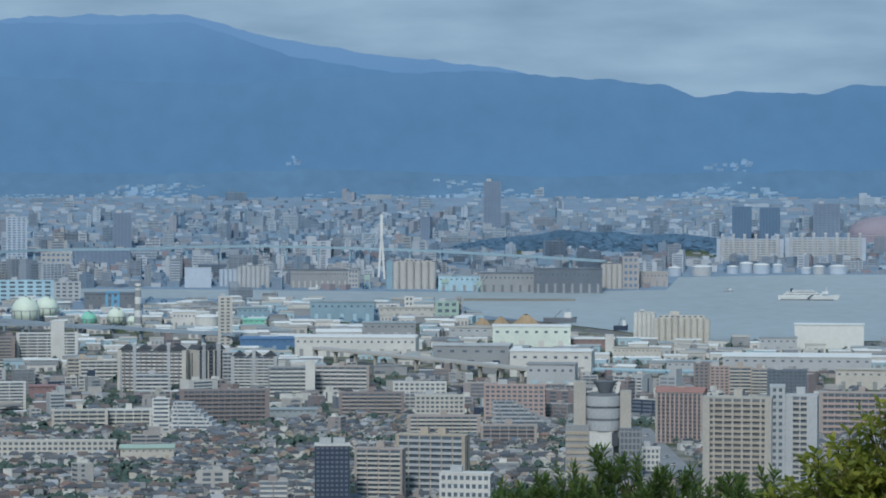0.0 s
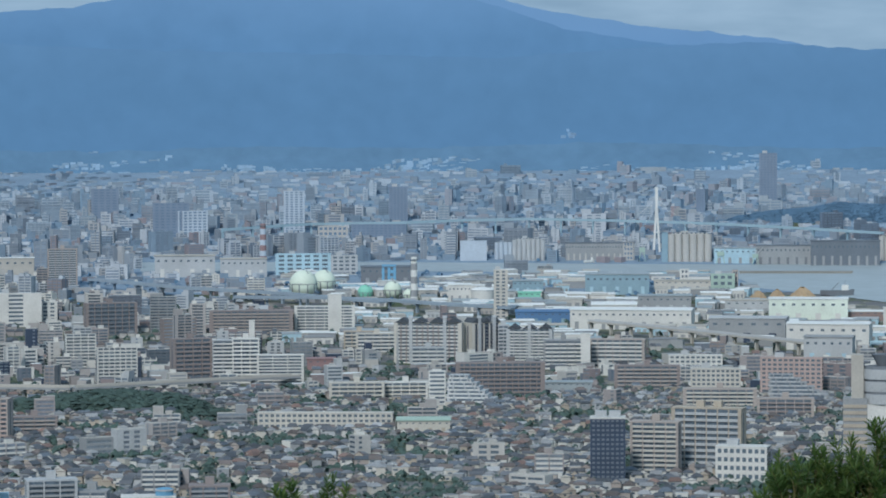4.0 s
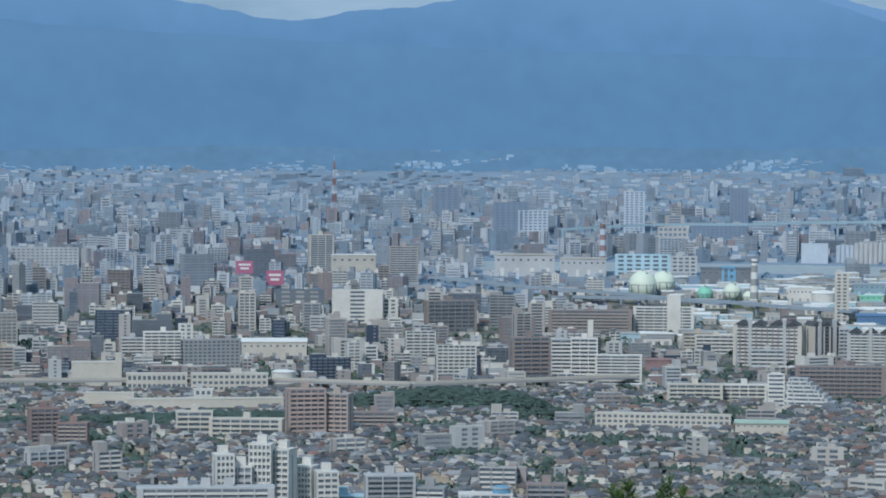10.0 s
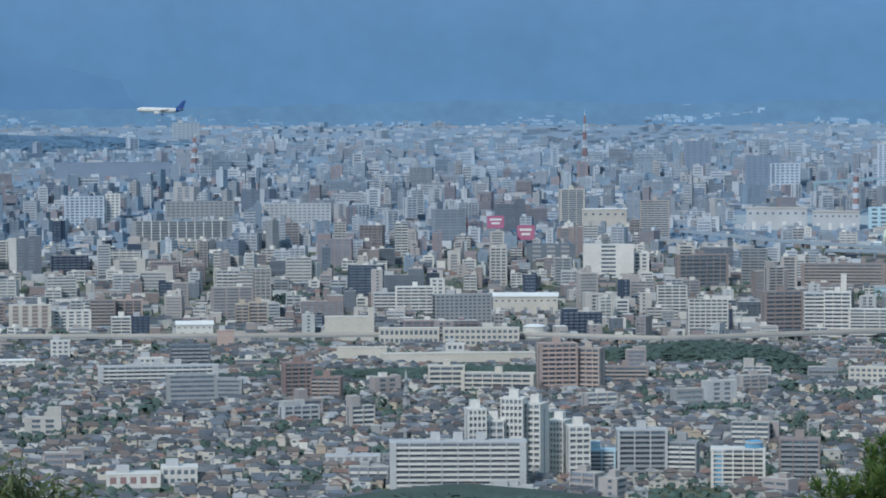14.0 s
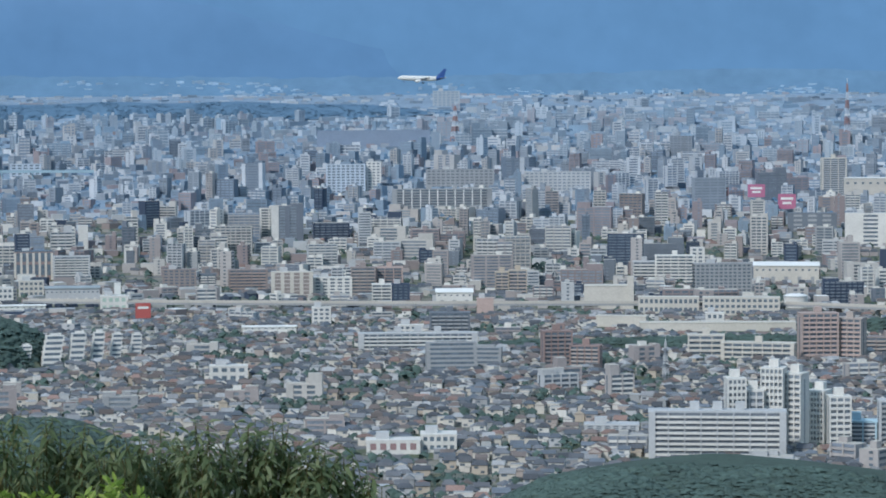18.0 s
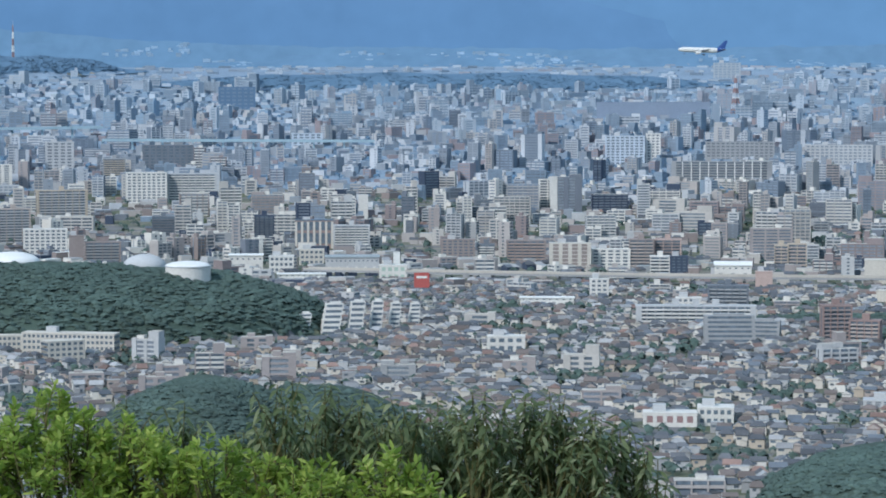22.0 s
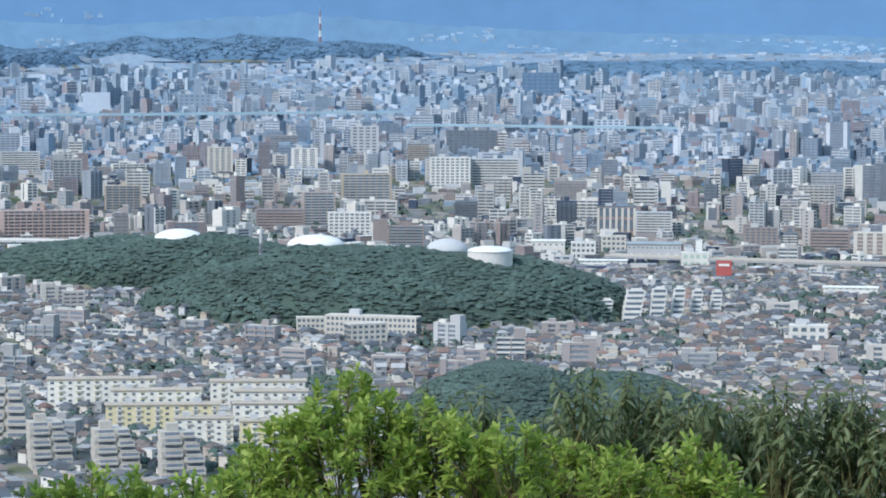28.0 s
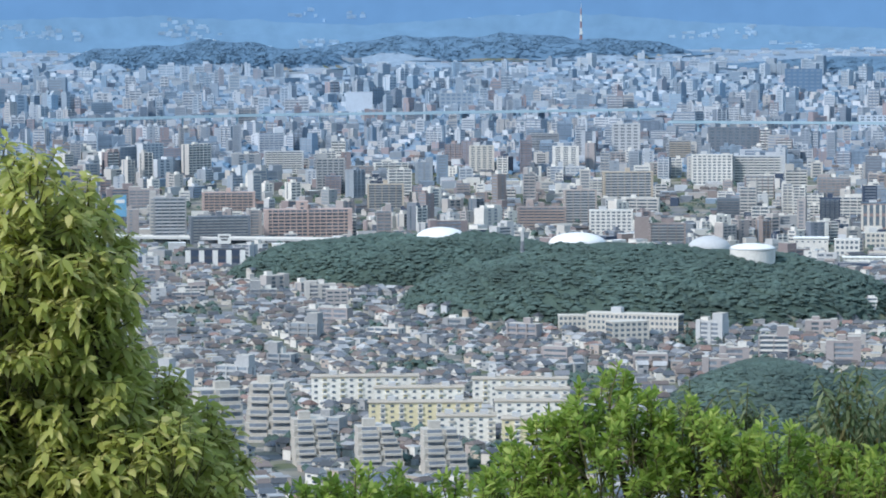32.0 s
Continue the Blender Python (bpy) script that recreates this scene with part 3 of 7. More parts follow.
def silos(b, d, w, h, wall="cream", n=6, head=0.25, deep=16.0, label="", turn=0.0):
    """A grain store: a row of round silos under a head house."""
    t = thing("grain_silo", b, d + deep / 2, label or f"{wall} concrete grain silos with a head house on top", "silo", turn)
    t.matrix_basis = pose(*spot(b, d + deep / 2), float(plain(d)), 0, 0, turn - b)
    claim(b, d, w, h, deep)
    r, hh = w / n / 2, h * (1 - head)
    part("wall", own(wall, box, w * 0.98, deep - 2 * r, hh + 2), None, t, at=pose(0, 0, -2))
    for k in range(n):
        part("silo", own(wall, tube, r, r, hh + 2, 14), None, t, at=pose(-w / 2 + r * (2 * k + 1), -deep / 2 + r, -2))
    part("gallery", own(wall, box, w * 0.8, deep * 0.5, h * head * 0.45), None, t, at=pose(0, 0, hh))
    part("head_house", own(wall, box, w * 0.16, deep * 0.5, h * head), None, t, at=pose(-w * 0.12, 0, hh))
    for k in range(8):
        part("window", own("window", box, w * 0.05, 0.2, 1.4), None, t, at=pose(-w * 0.36 + w * 0.1 * k, -deep * 0.25, hh + h * head * 0.18))
    return t


def chimney(b, d, w, h, paints=("whitepaint", "grey"), n=7, label="tall white and grey banded chimney", name="chimney"):
    t = thing(name, b, d, label, name)
    t.matrix_basis = pose(*spot(b, d), float(plain(d)), 0, 0, 0)
    claim(b, d, w, h, w)
    for k in range(n):
        r0, r1 = w / 2 * (1 - 0.25 * k / n), w / 2 * (1 - 0.25 * (k + 1) / n)
        part("band", own(paints[k % 2], tube, r0, r1, h / n + (2 if k == 0 else 0), 16), None, t, at=pose(0, 0, h * k / n - (2 if k == 0 else 0)))
    part("gallery", own("steel", tube, w * 0.55, w * 0.55, 0.8, 16), None, t, at=pose(0, 0, h * 0.93))
    return t


def mast(b, d, w, h, paints=("redpaint", "far_pale"), n=7, label="red and white lattice broadcasting mast", up=0.0):
    """A lattice mast that tapers, banded in two paints."""
    w = w * 0.6
    t = thing("lattice_mast", b, d, label, "mast")
    t.matrix_basis = pose(*spot(b, d), float(plain(d)) + up, 0, 0, 20)
    claim(b, d, w, h, w)
    for k in range(n):
        r0, r1 = w / 2 * (1 - 0.85 * k / n), w / 2 * (1 - 0.85 * (k + 1) / n)
        z0, z1 = h * k / n, h * (k + 1) / n
        bars = []
        for q in range(4):
            a, e = math.pi / 2 * q, math.pi / 2 * (q + 1)
            p0, p1 = (r0 * math.cos(a), r0 * math.sin(a), z0), (r1 * math.cos(a), r1 * math.sin(a), z1)
            q0, q1 = (r0 * math.cos(e), r0 * math.sin(e), z0), (r1 * math.cos(e), r1 * math.sin(e), z1)
            bars += [beam(p0, p1, w * 0.05), beam(p0, q1, w * 0.03), beam(q0, p1, w * 0.03), beam(p1, q1, w * 0.03)]
        part("section", joined(bars), paints[k % 2], t)
    part("platform", own("whitepaint", box, w * 0.7, w * 0.7, h * 0.02), None, t, at=pose(0, 0, h * 0.45))
    part("aerial", own("whitepaint", tube, w * 0.04, w * 0.02, h * 0.12, 6), None, t, at=pose(0, 0, h * 0.98))
    return t


def billboard(b, d, w, h, paint="magenta", up=20.0, bars=2, label="magenta advertising board with white lettering bars on posts", ink="whitepaint"):
    t = thing("billboard", b, d, label, "billboard")
    t.matrix_basis = pose(*spot(b, d), float(plain(d)), 0, 0, -b)
    z = h - up
    part("panel", own(paint, box, w, 0.8, up), None, t, at=pose(0, 0, z))
    for k in range(bars):
        part("lettering", own(ink, box, w * (0.7 - 0.2 * k), 0.2, up * 0.16), None, t, at=pose(0, -0.5, z + up * (0.62 - 0.3 * k)))
    for e in (-0.35, 0.35):
        part("post", own("steel", box, 0.6, 0.6, z + 1), None, t, at=pose(w * e, 0.2, -1))
    return t


def terrace(b, d, w, h, wall="white", steps=5, deep=22.0, turn=0.0, label="", lean=0, slide=0.0, body=""):
    """Flats stepping down a slope: each storey set back from the one below."""
    t = thing("terraced_flats", b, d + deep / 2, label or f"{wall} stepped flats climbing a slope, {steps} storeys with open balconies", "apartment building", turn)
    t.matrix_basis = pose(*spot(b, d + deep / 2), float(plain(d)), 0, 0, turn - b)
    claim(b, d, w, h, deep)
    st = h / steps
    for k in range(steps):
        back = deep * 0.6 * k / steps
        dd = deep - back
        ww = w * (1 - 0.72 * k / steps) if lean else w
        shift = w * slide * k / steps - lean * (w - ww) / 2 + (0.9 * (k % 2) if lean else 0)
        part("storey", own(body or wall, box, ww, dd, st), None, t, at=pose(shift, back / 2, st * k))
        part("window_band", own("window", box, ww * 0.86, 0.2, st * 0.5), None, t, at=pose(shift, -deep / 2 + back - 0.03, st * k + st * 0.36))
        part("balcony", own(wall, box, ww * (0.94 if k % 2 and lean else 1.02), 1.4, st * 0.34), None, t, at=pose(shift, -deep / 2 + back - 0.6, st * k))
        if lean:
            for q in (-0.3, 0.06, 0.36):
                part("partition", own(body or wall, box, 1.0, 1.6, st), None, t, at=pose(shift + q * ww, -deep / 2 + back - 0.7, st * k))
    if not lean:
        part("parapet", own(wall, box, w * 0.6, deep * 0.3, 1.2), None, t, at=pose(w * slide, deep * 0.3, h))
    return t


def cascade(b, d, w, h, wall="lightgrey", steps=8, deep=20.0, turn=0.0, side=1):
    """Flats that step back up a slope: every storey two staggered units, each with a flat panel coloured as a shaded
    opening and a pale balcony, fewer rooms towards the top.
    """
    t = thing("terraced_flats", b, d + deep / 2, "grey-white stepped flats with staggered deep balconies above trees", "apartment building", turn, "stepped flats below the housing estate")
    t.matrix_basis = pose(*spot(b, d + deep / 2), float(plain(d)), 0, 0, turn - b)
    claim(b, d, w, h, deep)
    st = h / steps
    for k in range(steps):
        cut = w * 0.36 * max(0, k - steps * 0.35) / steps
        for e in (0, 1):
            uw = w * 0.5 - (cut if e == (side > 0) else cut * 0.2)
            x = (e - 0.5) * (w * 0.5 - (w * 0.5 - uw)) if uw < w * 0.5 else (e - 0.5) * w * 0.5
            y = deep * 0.45 * k / steps + 1.6 * ((k + e) % 2)
            dd = deep * 0.5 + (steps - k) * 0.3
            part("storey", own(wall, box, uw, dd, st), None, t, at=pose(x, y, st * k))
            # flat darker plate on the wall, coloured as the shade inside a balcony opening
            part("recess", own("mid_window", box, uw * 0.72, 0.3, st * 0.52), None, t, at=pose(x + uw * 0.05, y - dd / 2 - 0.05, st * k + st * 0.4))
            part("balcony", own("concrete", box, uw * 0.84, 1.8, st * 0.36), None, t, at=pose(x + uw * 0.05, y - dd / 2 - 0.9, st * k + 0.1))
    part("lift_house", own(wall, box, w * 0.28, 4.0, 3.4), None, t, at=pose(-side * w * 0.18, deep * 0.45, h))
    return t


def viaduct(points, high, wide=12.0, paint="concrete", rail="lightgrey", every=32.0, label="raised concrete expressway on single piers", truss=0, group=""):
    """A raised road along points (bearing, distance): deck, parapets, piers."""
    t = new("viaduct")
    tagged(t, label, "viaduct", group)
    pts = [Vector((*spot(b, d), float(plain(d)))) for b, d in points]
    line = []
    for a, c in zip(pts, pts[1:]):
        n = max(1, int((c - a).length / every))
        line += [a.lerp(c, k / n) for k in range(n)]
    line.append(pts[-1])
    for a, c in zip(line, line[1:]):
        v = c - a
        claim(math.degrees(math.atan2(a.x + v.x / 2, a.y + v.y / 2)), math.hypot(a.x + v.x / 2, a.y + v.y / 2) - wide / 2, v.length, high * 1.6, wide)
        ang = math.degrees(math.atan2(v.y, v.x))
        run, rise = math.hypot(v.x, v.y), v.z
        m = pose(a.x, a.y, a.z + high, 0, -math.degrees(math.atan2(rise, run)), ang)
        ln = math.hypot(run, rise) + 0.3
        part("deck", own(paint, box, ln, wide, 1.8), None, t, at=m @ pose(ln / 2, 0, -1.8))
        for e in (-1, 1):
            part("parapet", own(rail, box, ln, 0.5, 1.3), None, t, at=m @ pose(ln / 2, e * (wide / 2 - 0.2), 0.0))
        part("pier", own(paint, box, 2.4, 3.4, high), None, t, at=pose(a.x, a.y, a.z - 1.8 - 0.0, 0, 0, ang))
        part("crosshead", own(paint, box, 2.6, wide * 0.9, 1.6), None, t, at=pose(a.x, a.y, a.z + high - 3.3, 0, 0, ang))
    return t


def estate(b, d, w, h, wall="white", trim="yellow", floors=5, deep=11.0, turn=0.0):
    """A public housing slab: paired windows and small balconies in bays, painted panels between."""
    x, y = spot(b, d + deep / 2)
    t = new("housing_block")
    t.matrix_basis = pose(x, y, 0, 0, 0, turn - b)
    tagged(t, worded(f"{wall} public housing slab with {trim} panels, {floors} storeys, flat roof"), "apartment building", "housing estate slabs")
    claim(b, d, w, h, deep)
    part("wall", own(wall, box, w, deep, h + 3), None, t, at=pose(0, 0, -3))
    part("roof", own("beige", box, w + 1.2, deep + 1.2, 0.6), None, t, at=pose(0, 0, h))
    st, n = h / floors, max(4, int(w / 4.4))
    for k in range(n):
        px = -w / 2 + w * (k + 0.5) / n
        if k % 2:
            part("panel", own(trim, box, w / n * 0.5, 0.2, h * 0.98), None, t, at=pose(px, -deep / 2 - 0.02, 0))
        for q in range(floors):
            z = q * st + st * 0.35
            part("window", own("window", box, w / n * 0.36, 0.3, st * 0.36), None, t, at=pose(px, -deep / 2 - 0.1, z))
            if k % 2:
                part("balcony", own("estate_white" if trim != "estate_white" else "cream", box, w / n * 0.62, 0.9, st * 0.32), None, t, at=pose(px, -deep / 2 - 0.45, q * st + 0.1))
    for e in (-1, 1):
        part("end_window", own("window", box, 0.2, 1.2, h * 0.8), None, t, at=pose(e * w / 2, 0, h * 0.08))
    for k in (-0.3, 0.3):
        part("roof_tank", own("lightgrey", box, 4, 3, 2.2), None, t, at=pose(k * w, 1, h + 0.6))
    return t


# ---- harbour side: works, stores, quays ----
holder(-8.09, 3350, 31.6, 31.9)
holder(-7.69, 3391, 26.7, 27.8)
holder(-6.88, 3336, 18, 17.2, "teal", "small teal round gas holder on steel legs")
holder(-6.35, 3335, 20.5, 21.1)
holder(-6.03, 3324, 14.1, 14)
chimney(-5.93, 3308, 8.9, 52.6)
block(-4.24, 3165, 15.2, 51.7, "cream", "window", 14, 2, 9.0, 0, "slim cream concrete tower with small windows")
drum(-4.6, 3301, 26.7, 18.4, "white", "whiteroof", 0.2)
warehouse(-5.04, 3312, 26.1, 20.3, "white", "whiteroof", 20, 0, 1.5, "grey", 3)
block(-6.42, 3484, 16.7, 22.7, "skyblue", "pane", 3, 2, 20, 0, "bright blue plant building", 0)
warehouse(-6.47, 3484, 60.3, 21.3, "darkgrey", "slate", 30, 0, 1.5, "grey", 4)
warehouse(-1.97, 3383, 73.5, 23.4, "blue", "roofmetal", 40, 0, 2.0, "paleblue", 5, "faded blue metal works shed")
warehouse(-1.05, 3225, 58.3, 17.4, "grey", "roofmetal", 30, 0, 1.5, "lightgrey", 4)
warehouse(-3.71, 3405, 35.4, 13.7, "blue", "roofmetal", 24, 0, 1.5, "paleblue", 3)
warehouse(-3.68, 3331, 25.6, 9, "teal", "teal", 18, 0, 1.2, "grey", 2, "low green-roofed shed")
warehouse(-1.67, 3059, 126.5, 20.6, "white", "whiteroof", 45, -6, 2.0, "grey", 9, "long white warehouse with small windows")
warehouse(-2.03, 3194, 49.1, 11.1, "white", "whiteroof", 30, 0, 3.0, "grey", 4)
warehouse(-3.42, 3122, 58.2, 12, "bluesheet", "bluesheet", 30, 0, 2.0, "blue", 4, "shed with a bright blue roof")
warehouse(0.59, 2941, 76.4, 24.4, "grey", "lightgrey", 50, -5, 1.5, "navy", 3, "grey warehouse with dark blue loading doors")
warehouse(2.14, 2875, 80.2, 25.5, "white", "whiteroof", 45, -5, 1.5, "grey", 4)
warehouse(1.73, 3123, 82.9, 25.3, "mint", "whiteroof", 40, 0, 1.5, "white", 4, "pale green factory with white roof")
warehouse(2.81, 3146, 59.3, 9.7, "rust", "whiteroof", 30, 0, 1.2, "brown", 4, "low dark red brick store")
block(3.25, 3085, 8.9, 20.2, "white", "white", 1, 3, 10, 0, "plain white stair tower", 0)
warehouse(2.14, 2744, 44.9, 24.9, "lightgrey", "grey", 35, -5, 1.0, "paleblue", 3)
warehouse(3.79, 3035, 49.6, 12.8, "cream", "concrete", 20, 0, 0.8, "grey", 6)
silos(3.93, 3221, 24.2, 33.4, "white", 5, 0.12)
silos(4.65, 3192, 62, 34.3, "cream", 9, 0.22)
warehouse(7.5, 3150, 73.3, 25.9, "whitepaint", "whiteroof", 40, 0, 0.8, "lightgrey", 0, "big plain white warehouse with a dark sign")
billboard(7.68, 3306, 15.3, 5, "navy", 5.0, 1, "small dark blue sign with one white lettering bar on a warehouse wall")
warehouse(6.88, 2911, 145.6, 17.8, "lightgrey", "whiteroof", 60, 0, 2.5, "grey", 8)
warehouse(6.92, 2932, 33.8, 14.6, "blue", "bluesheet", 20, 0, 1.0, "paleblue", 3)
warehouse(6.52, 3110, 38.9, 16.1, "lightgrey", "roofmetal", 24, 0, 1.0, "grey", 3)
warehouse(4.86, 2898, 50.2, 13.9, "lightgrey", "roofmetal", 24, 0, 1.0, "grey", 4)
warehouse(8.23, 2780, 58.8, 18.6, "cream", "concrete", 24, 0, 1.0, "grey", 4)
block(0.32, 3410, 6.6, 24.3, "tan", "window", 4, 2, 10, 0, "", 0)
block(-0.66, 3436, 10.6, 22.5, "white", "window", 4, 2, 10, 0, "", 0)
block(0.08, 3394, 27.4, 21.6, "green", "pane", 3, 3, 14, 0, "small green plant building")
warehouse(0.59, 3205, 52.4, 14.8, "lightgrey", "concrete", 30, 0, 1.0, "grey", 3)
warehouse(-0.65, 3426, 72.5, 11.2, "cream", "concrete", 20, 0, 1.0, "grey", 5)
# far side of the channel
silos(-0.56, 3694, 55.4, 39.1, "mid_cream", 6, 0.1, 14, "cream grain silos with dark slots beside the quay")
block(-1.04, 3694, 7.8, 36.3, "blue", "blue", 2, 2, 14, 0, "blue silo annex", 0)
warehouse(-2.3, 3711, 87.1, 22.8, "grey", "slate", 20, 0, 1.0, "mid_cream", 12, "long grey quay shed with many doors")
block(-1.75, 3711, 12.8, 22.9, "mid_cream", "far_glass", 4, 3, 14, 0, "", 0)
block(-4.77, 3712, 33.6, 24.9, "far_pale", "far_pale", 2, 3, 14, 0, "plain white cold store", 0)
silos(-4.18, 3723, 22.9, 24.3, "far_pale", 4, 0.1)
silos(-3.69, 3711, 41.4, 31.4, "lightgrey", 7, 0.15)
silos(3.29, 3704, 27.1, 34.2, "mid_cream", 4, 0.1)
block(3.66, 3705, 20.7, 39.9, "mid_beige", "far_glass", 5, 3, 14, 0, "", 0)
warehouse(4.1, 3728, 36.6, 18.6, "mid_beige", "concrete", 16, 0, 1.0, "grey", 4)
warehouse(2.44, 3658, 85.1, 31, "slate", "slate", 14, 0, 1.0, "grey", 8)
warehouse(1.25, 3668, 67, 24, "grey", "slate", 14, 0, 1.0, "darkgrey", 6)
warehouse(0.32, 3678, 52.3, 19.8, "paleblue", "roofmetal", 14, 0, 1.0, "grey", 4)
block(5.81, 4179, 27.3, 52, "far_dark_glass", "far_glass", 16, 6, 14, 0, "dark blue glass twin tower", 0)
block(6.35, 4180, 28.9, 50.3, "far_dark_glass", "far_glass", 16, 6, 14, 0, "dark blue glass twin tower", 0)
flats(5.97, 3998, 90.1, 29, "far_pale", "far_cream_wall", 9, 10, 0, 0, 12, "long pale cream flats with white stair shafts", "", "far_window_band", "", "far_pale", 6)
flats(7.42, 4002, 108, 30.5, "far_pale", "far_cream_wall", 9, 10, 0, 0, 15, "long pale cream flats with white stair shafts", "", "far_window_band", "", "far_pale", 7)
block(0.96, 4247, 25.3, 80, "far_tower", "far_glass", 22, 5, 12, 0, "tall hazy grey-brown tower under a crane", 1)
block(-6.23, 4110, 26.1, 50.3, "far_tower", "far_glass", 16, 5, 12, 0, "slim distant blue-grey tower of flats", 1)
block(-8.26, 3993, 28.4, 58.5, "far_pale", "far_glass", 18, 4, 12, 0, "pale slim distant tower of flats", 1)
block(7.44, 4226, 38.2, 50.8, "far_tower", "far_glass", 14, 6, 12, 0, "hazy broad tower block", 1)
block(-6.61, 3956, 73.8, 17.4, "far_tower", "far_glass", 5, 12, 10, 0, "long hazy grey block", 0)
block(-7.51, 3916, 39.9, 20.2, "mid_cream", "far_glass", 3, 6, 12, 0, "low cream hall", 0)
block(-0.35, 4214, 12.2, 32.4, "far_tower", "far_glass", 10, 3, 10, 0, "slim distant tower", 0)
drum(8.52, 4185, 100.6, 38.2, "far_dome", "far_dome", 0.7, "wide pinkish grey stadium dome", "stadium")
drum(5.63, 3857, 15, 11.7, "far_pale")
drum(5.9, 3868, 17.8, 15.2, "far_pale")
drum(6.19, 3859, 22, 14.2, "far_pale")
drum(6.5, 3872, 13, 12.5, "far_pale")
drum(7.05, 3862, 14, 9, "far_pale")
drum(7.3, 3856, 14.8, 12.5, "lightgrey")
drum(7.66, 3857, 24, 13, "far_pale")
drum(4.51, 3832, 16.9, 13.2, "far_pale")
drum(5.04, 3833, 25.8, 14.7, "lightgrey")
# ---- the flats below the harbour ----
flats(5.75, 1709, 39.8, 71.9, "concrete", "beige", 22, 14, -4, 1, 7, "tall pale grey block of flats with recessed balconies", "", "darkgrey", "", "concrete", 0, 0.1)
block(6.51, 1711, 8.6, 78.5, "lightgrey", "window", 20, 2, 18, 0, "white lift and stair core of a tower block", 0)
flats(6.96, 1713, 20.1, 73.2, "lightgrey", "concrete", 22, 14, -4, 1, 2, "white end wing of a tall block of flats", "", "slate", "", "", 0, 0.3)
flats(4.65, 2214, 36.5, 37.6, "tan", "brown", 13, 12, -14, 1, 10, "pinkish brown flats under a red-brown roof", "", "window", "brickred", "pink")
block(5.04, 2671, 14.4, 30.8, "brown", "window", 10, 3, 12)
block(5.39, 2673, 18.5, 28.2, "pink", "window", 10, 4, 12)
flats(5.79, 2668, 20.5, 27.6, "beige", "cream", 9)
flats(6.16, 2670, 14.4, 26.1, "tan", "cream", 9)
block(6.69, 2594, 34.9, 30.3, "slate", "window", 10, 9, 14, 0, "blue-grey framed office block")
flats(8.13, 2265, 65.3, 35, "tan", "pink", 8, 12, 0, 1, 12)
def civic_hall(b, d):
    """A civic hall: two concrete towers clasping curved white tiers under a flared crown, on a wide lower house with a glazed wing."""
    t = thing("civic_hall", b, d, "pale concrete civic hall with curved white tiers and a dark flared crown", "civic hall")
    claim(b, d, 46, 66, 22)
    part("stair_tower", own("concrete", box, 7.8, 12, 69.5), None, t, at=pose(-15.2, 6, -2))
    part("stair_tower", own("concrete", box, 7.2, 12, 63.5), None, t, at=pose(14.6, 6, -2))
    part("core", own("grey", box, 22, 12, 60), None, t, at=pose(0, 9, -2))
    for k in range(3):
        tier = part("tier", own("lightgrey", tube, 12.2 - 0.5 * (2 - k), 12.8 - 0.5 * (2 - k), 6.4, 28), None, t, at=pose(0, 7, 35.8 + 8.0 * k))
        part("window_band", own("darkgrey", tube, 11.4, 11.4, 1.8, 28), None, tier, at=pose(0, 0, 6.3))
    part("crown", own("darkgrey", tube, 3.4, 7.6, 8.0, 24), None, t, at=pose(1.2, 7, 59.6))
    part("crown_fin", beam((8.5, 5, 59.0), (10.5, 5, 67.5), 1.1), "white", t)
    part("lower_house", own("grey", box, 15.5, 18, 41.5), None, t, at=pose(-16.6, 6, -2))
    for k in range(8):
        part("louvre", own("beige", box, 15.0, 0.6, 2.2), None, t, at=pose(-16.6, -3.2, 4 + 4.2 * k))
    part("entrance_wall", own("white", box, 15.5, 18, 37.6), None, t, at=pose(-1.2, 6.2, -2))
    part("grey_front", own("grey", box, 15.2, 0.6, 25), None, t, at=pose(-1.2, -3.0, 0))
    # charcoal strip set just proud of the entrance wall
    part("dark_slot", own("charcoal", box, 4.0, 1.0, 9.0), None, t, at=pose(7.6, -2.9, 26))
    part("glazed_wing", own("slate", box, 14.5, 18, 39.5), None, t, at=pose(17.6, 6, -2))
    for k in range(6):
        part("mullion", own("grey", box, 0.7, 0.6, 37), None, t, at=pose(11 + 2.6 * k, -3.1, 0))
    for k in range(9):
        part("spandrel", own("grey", box, 14.6, 0.4, 1.0), None, t, at=pose(17.6, -3.1, 3 + 4 * k))


def street(points, wide, label):
    """A street laid on the ground along points (bearing, distance), with pale kerbs; houses keep off it."""
    pts = [Vector((*spot(b, d), 0)) for b, d in points]
    v, f = [], []
    for i, p in enumerate(pts):
        run = (pts[min(i + 1, len(pts) - 1)] - pts[max(i - 1, 0)]).normalized()
        side = Vector((-run.y, run.x, 0)) * wide / 2
        for e in (-1, 1):
            q = p + e * side
            v.append((q.x, q.y, float(land(q.x, q.y)) + 0.25))
    f = [(2 * i, 2 * i + 1, 2 * i + 3, 2 * i + 2) for i in range(len(pts) - 1)]
    tagged(part("road", mesh_np("road", v, f), "asphalt_pale", None), label, "road", kind="structure")
    for a, c in zip(pts, pts[1:]):
        n = max(1, int((c - a).length / 14))
        for k in range(n):
            p = a.lerp(c, (k + 0.5) / n)
            claim(math.degrees(math.atan2(p.x, p.y)), math.hypot(p.x, p.y) - 7, wide + 4, 1.0, 14)


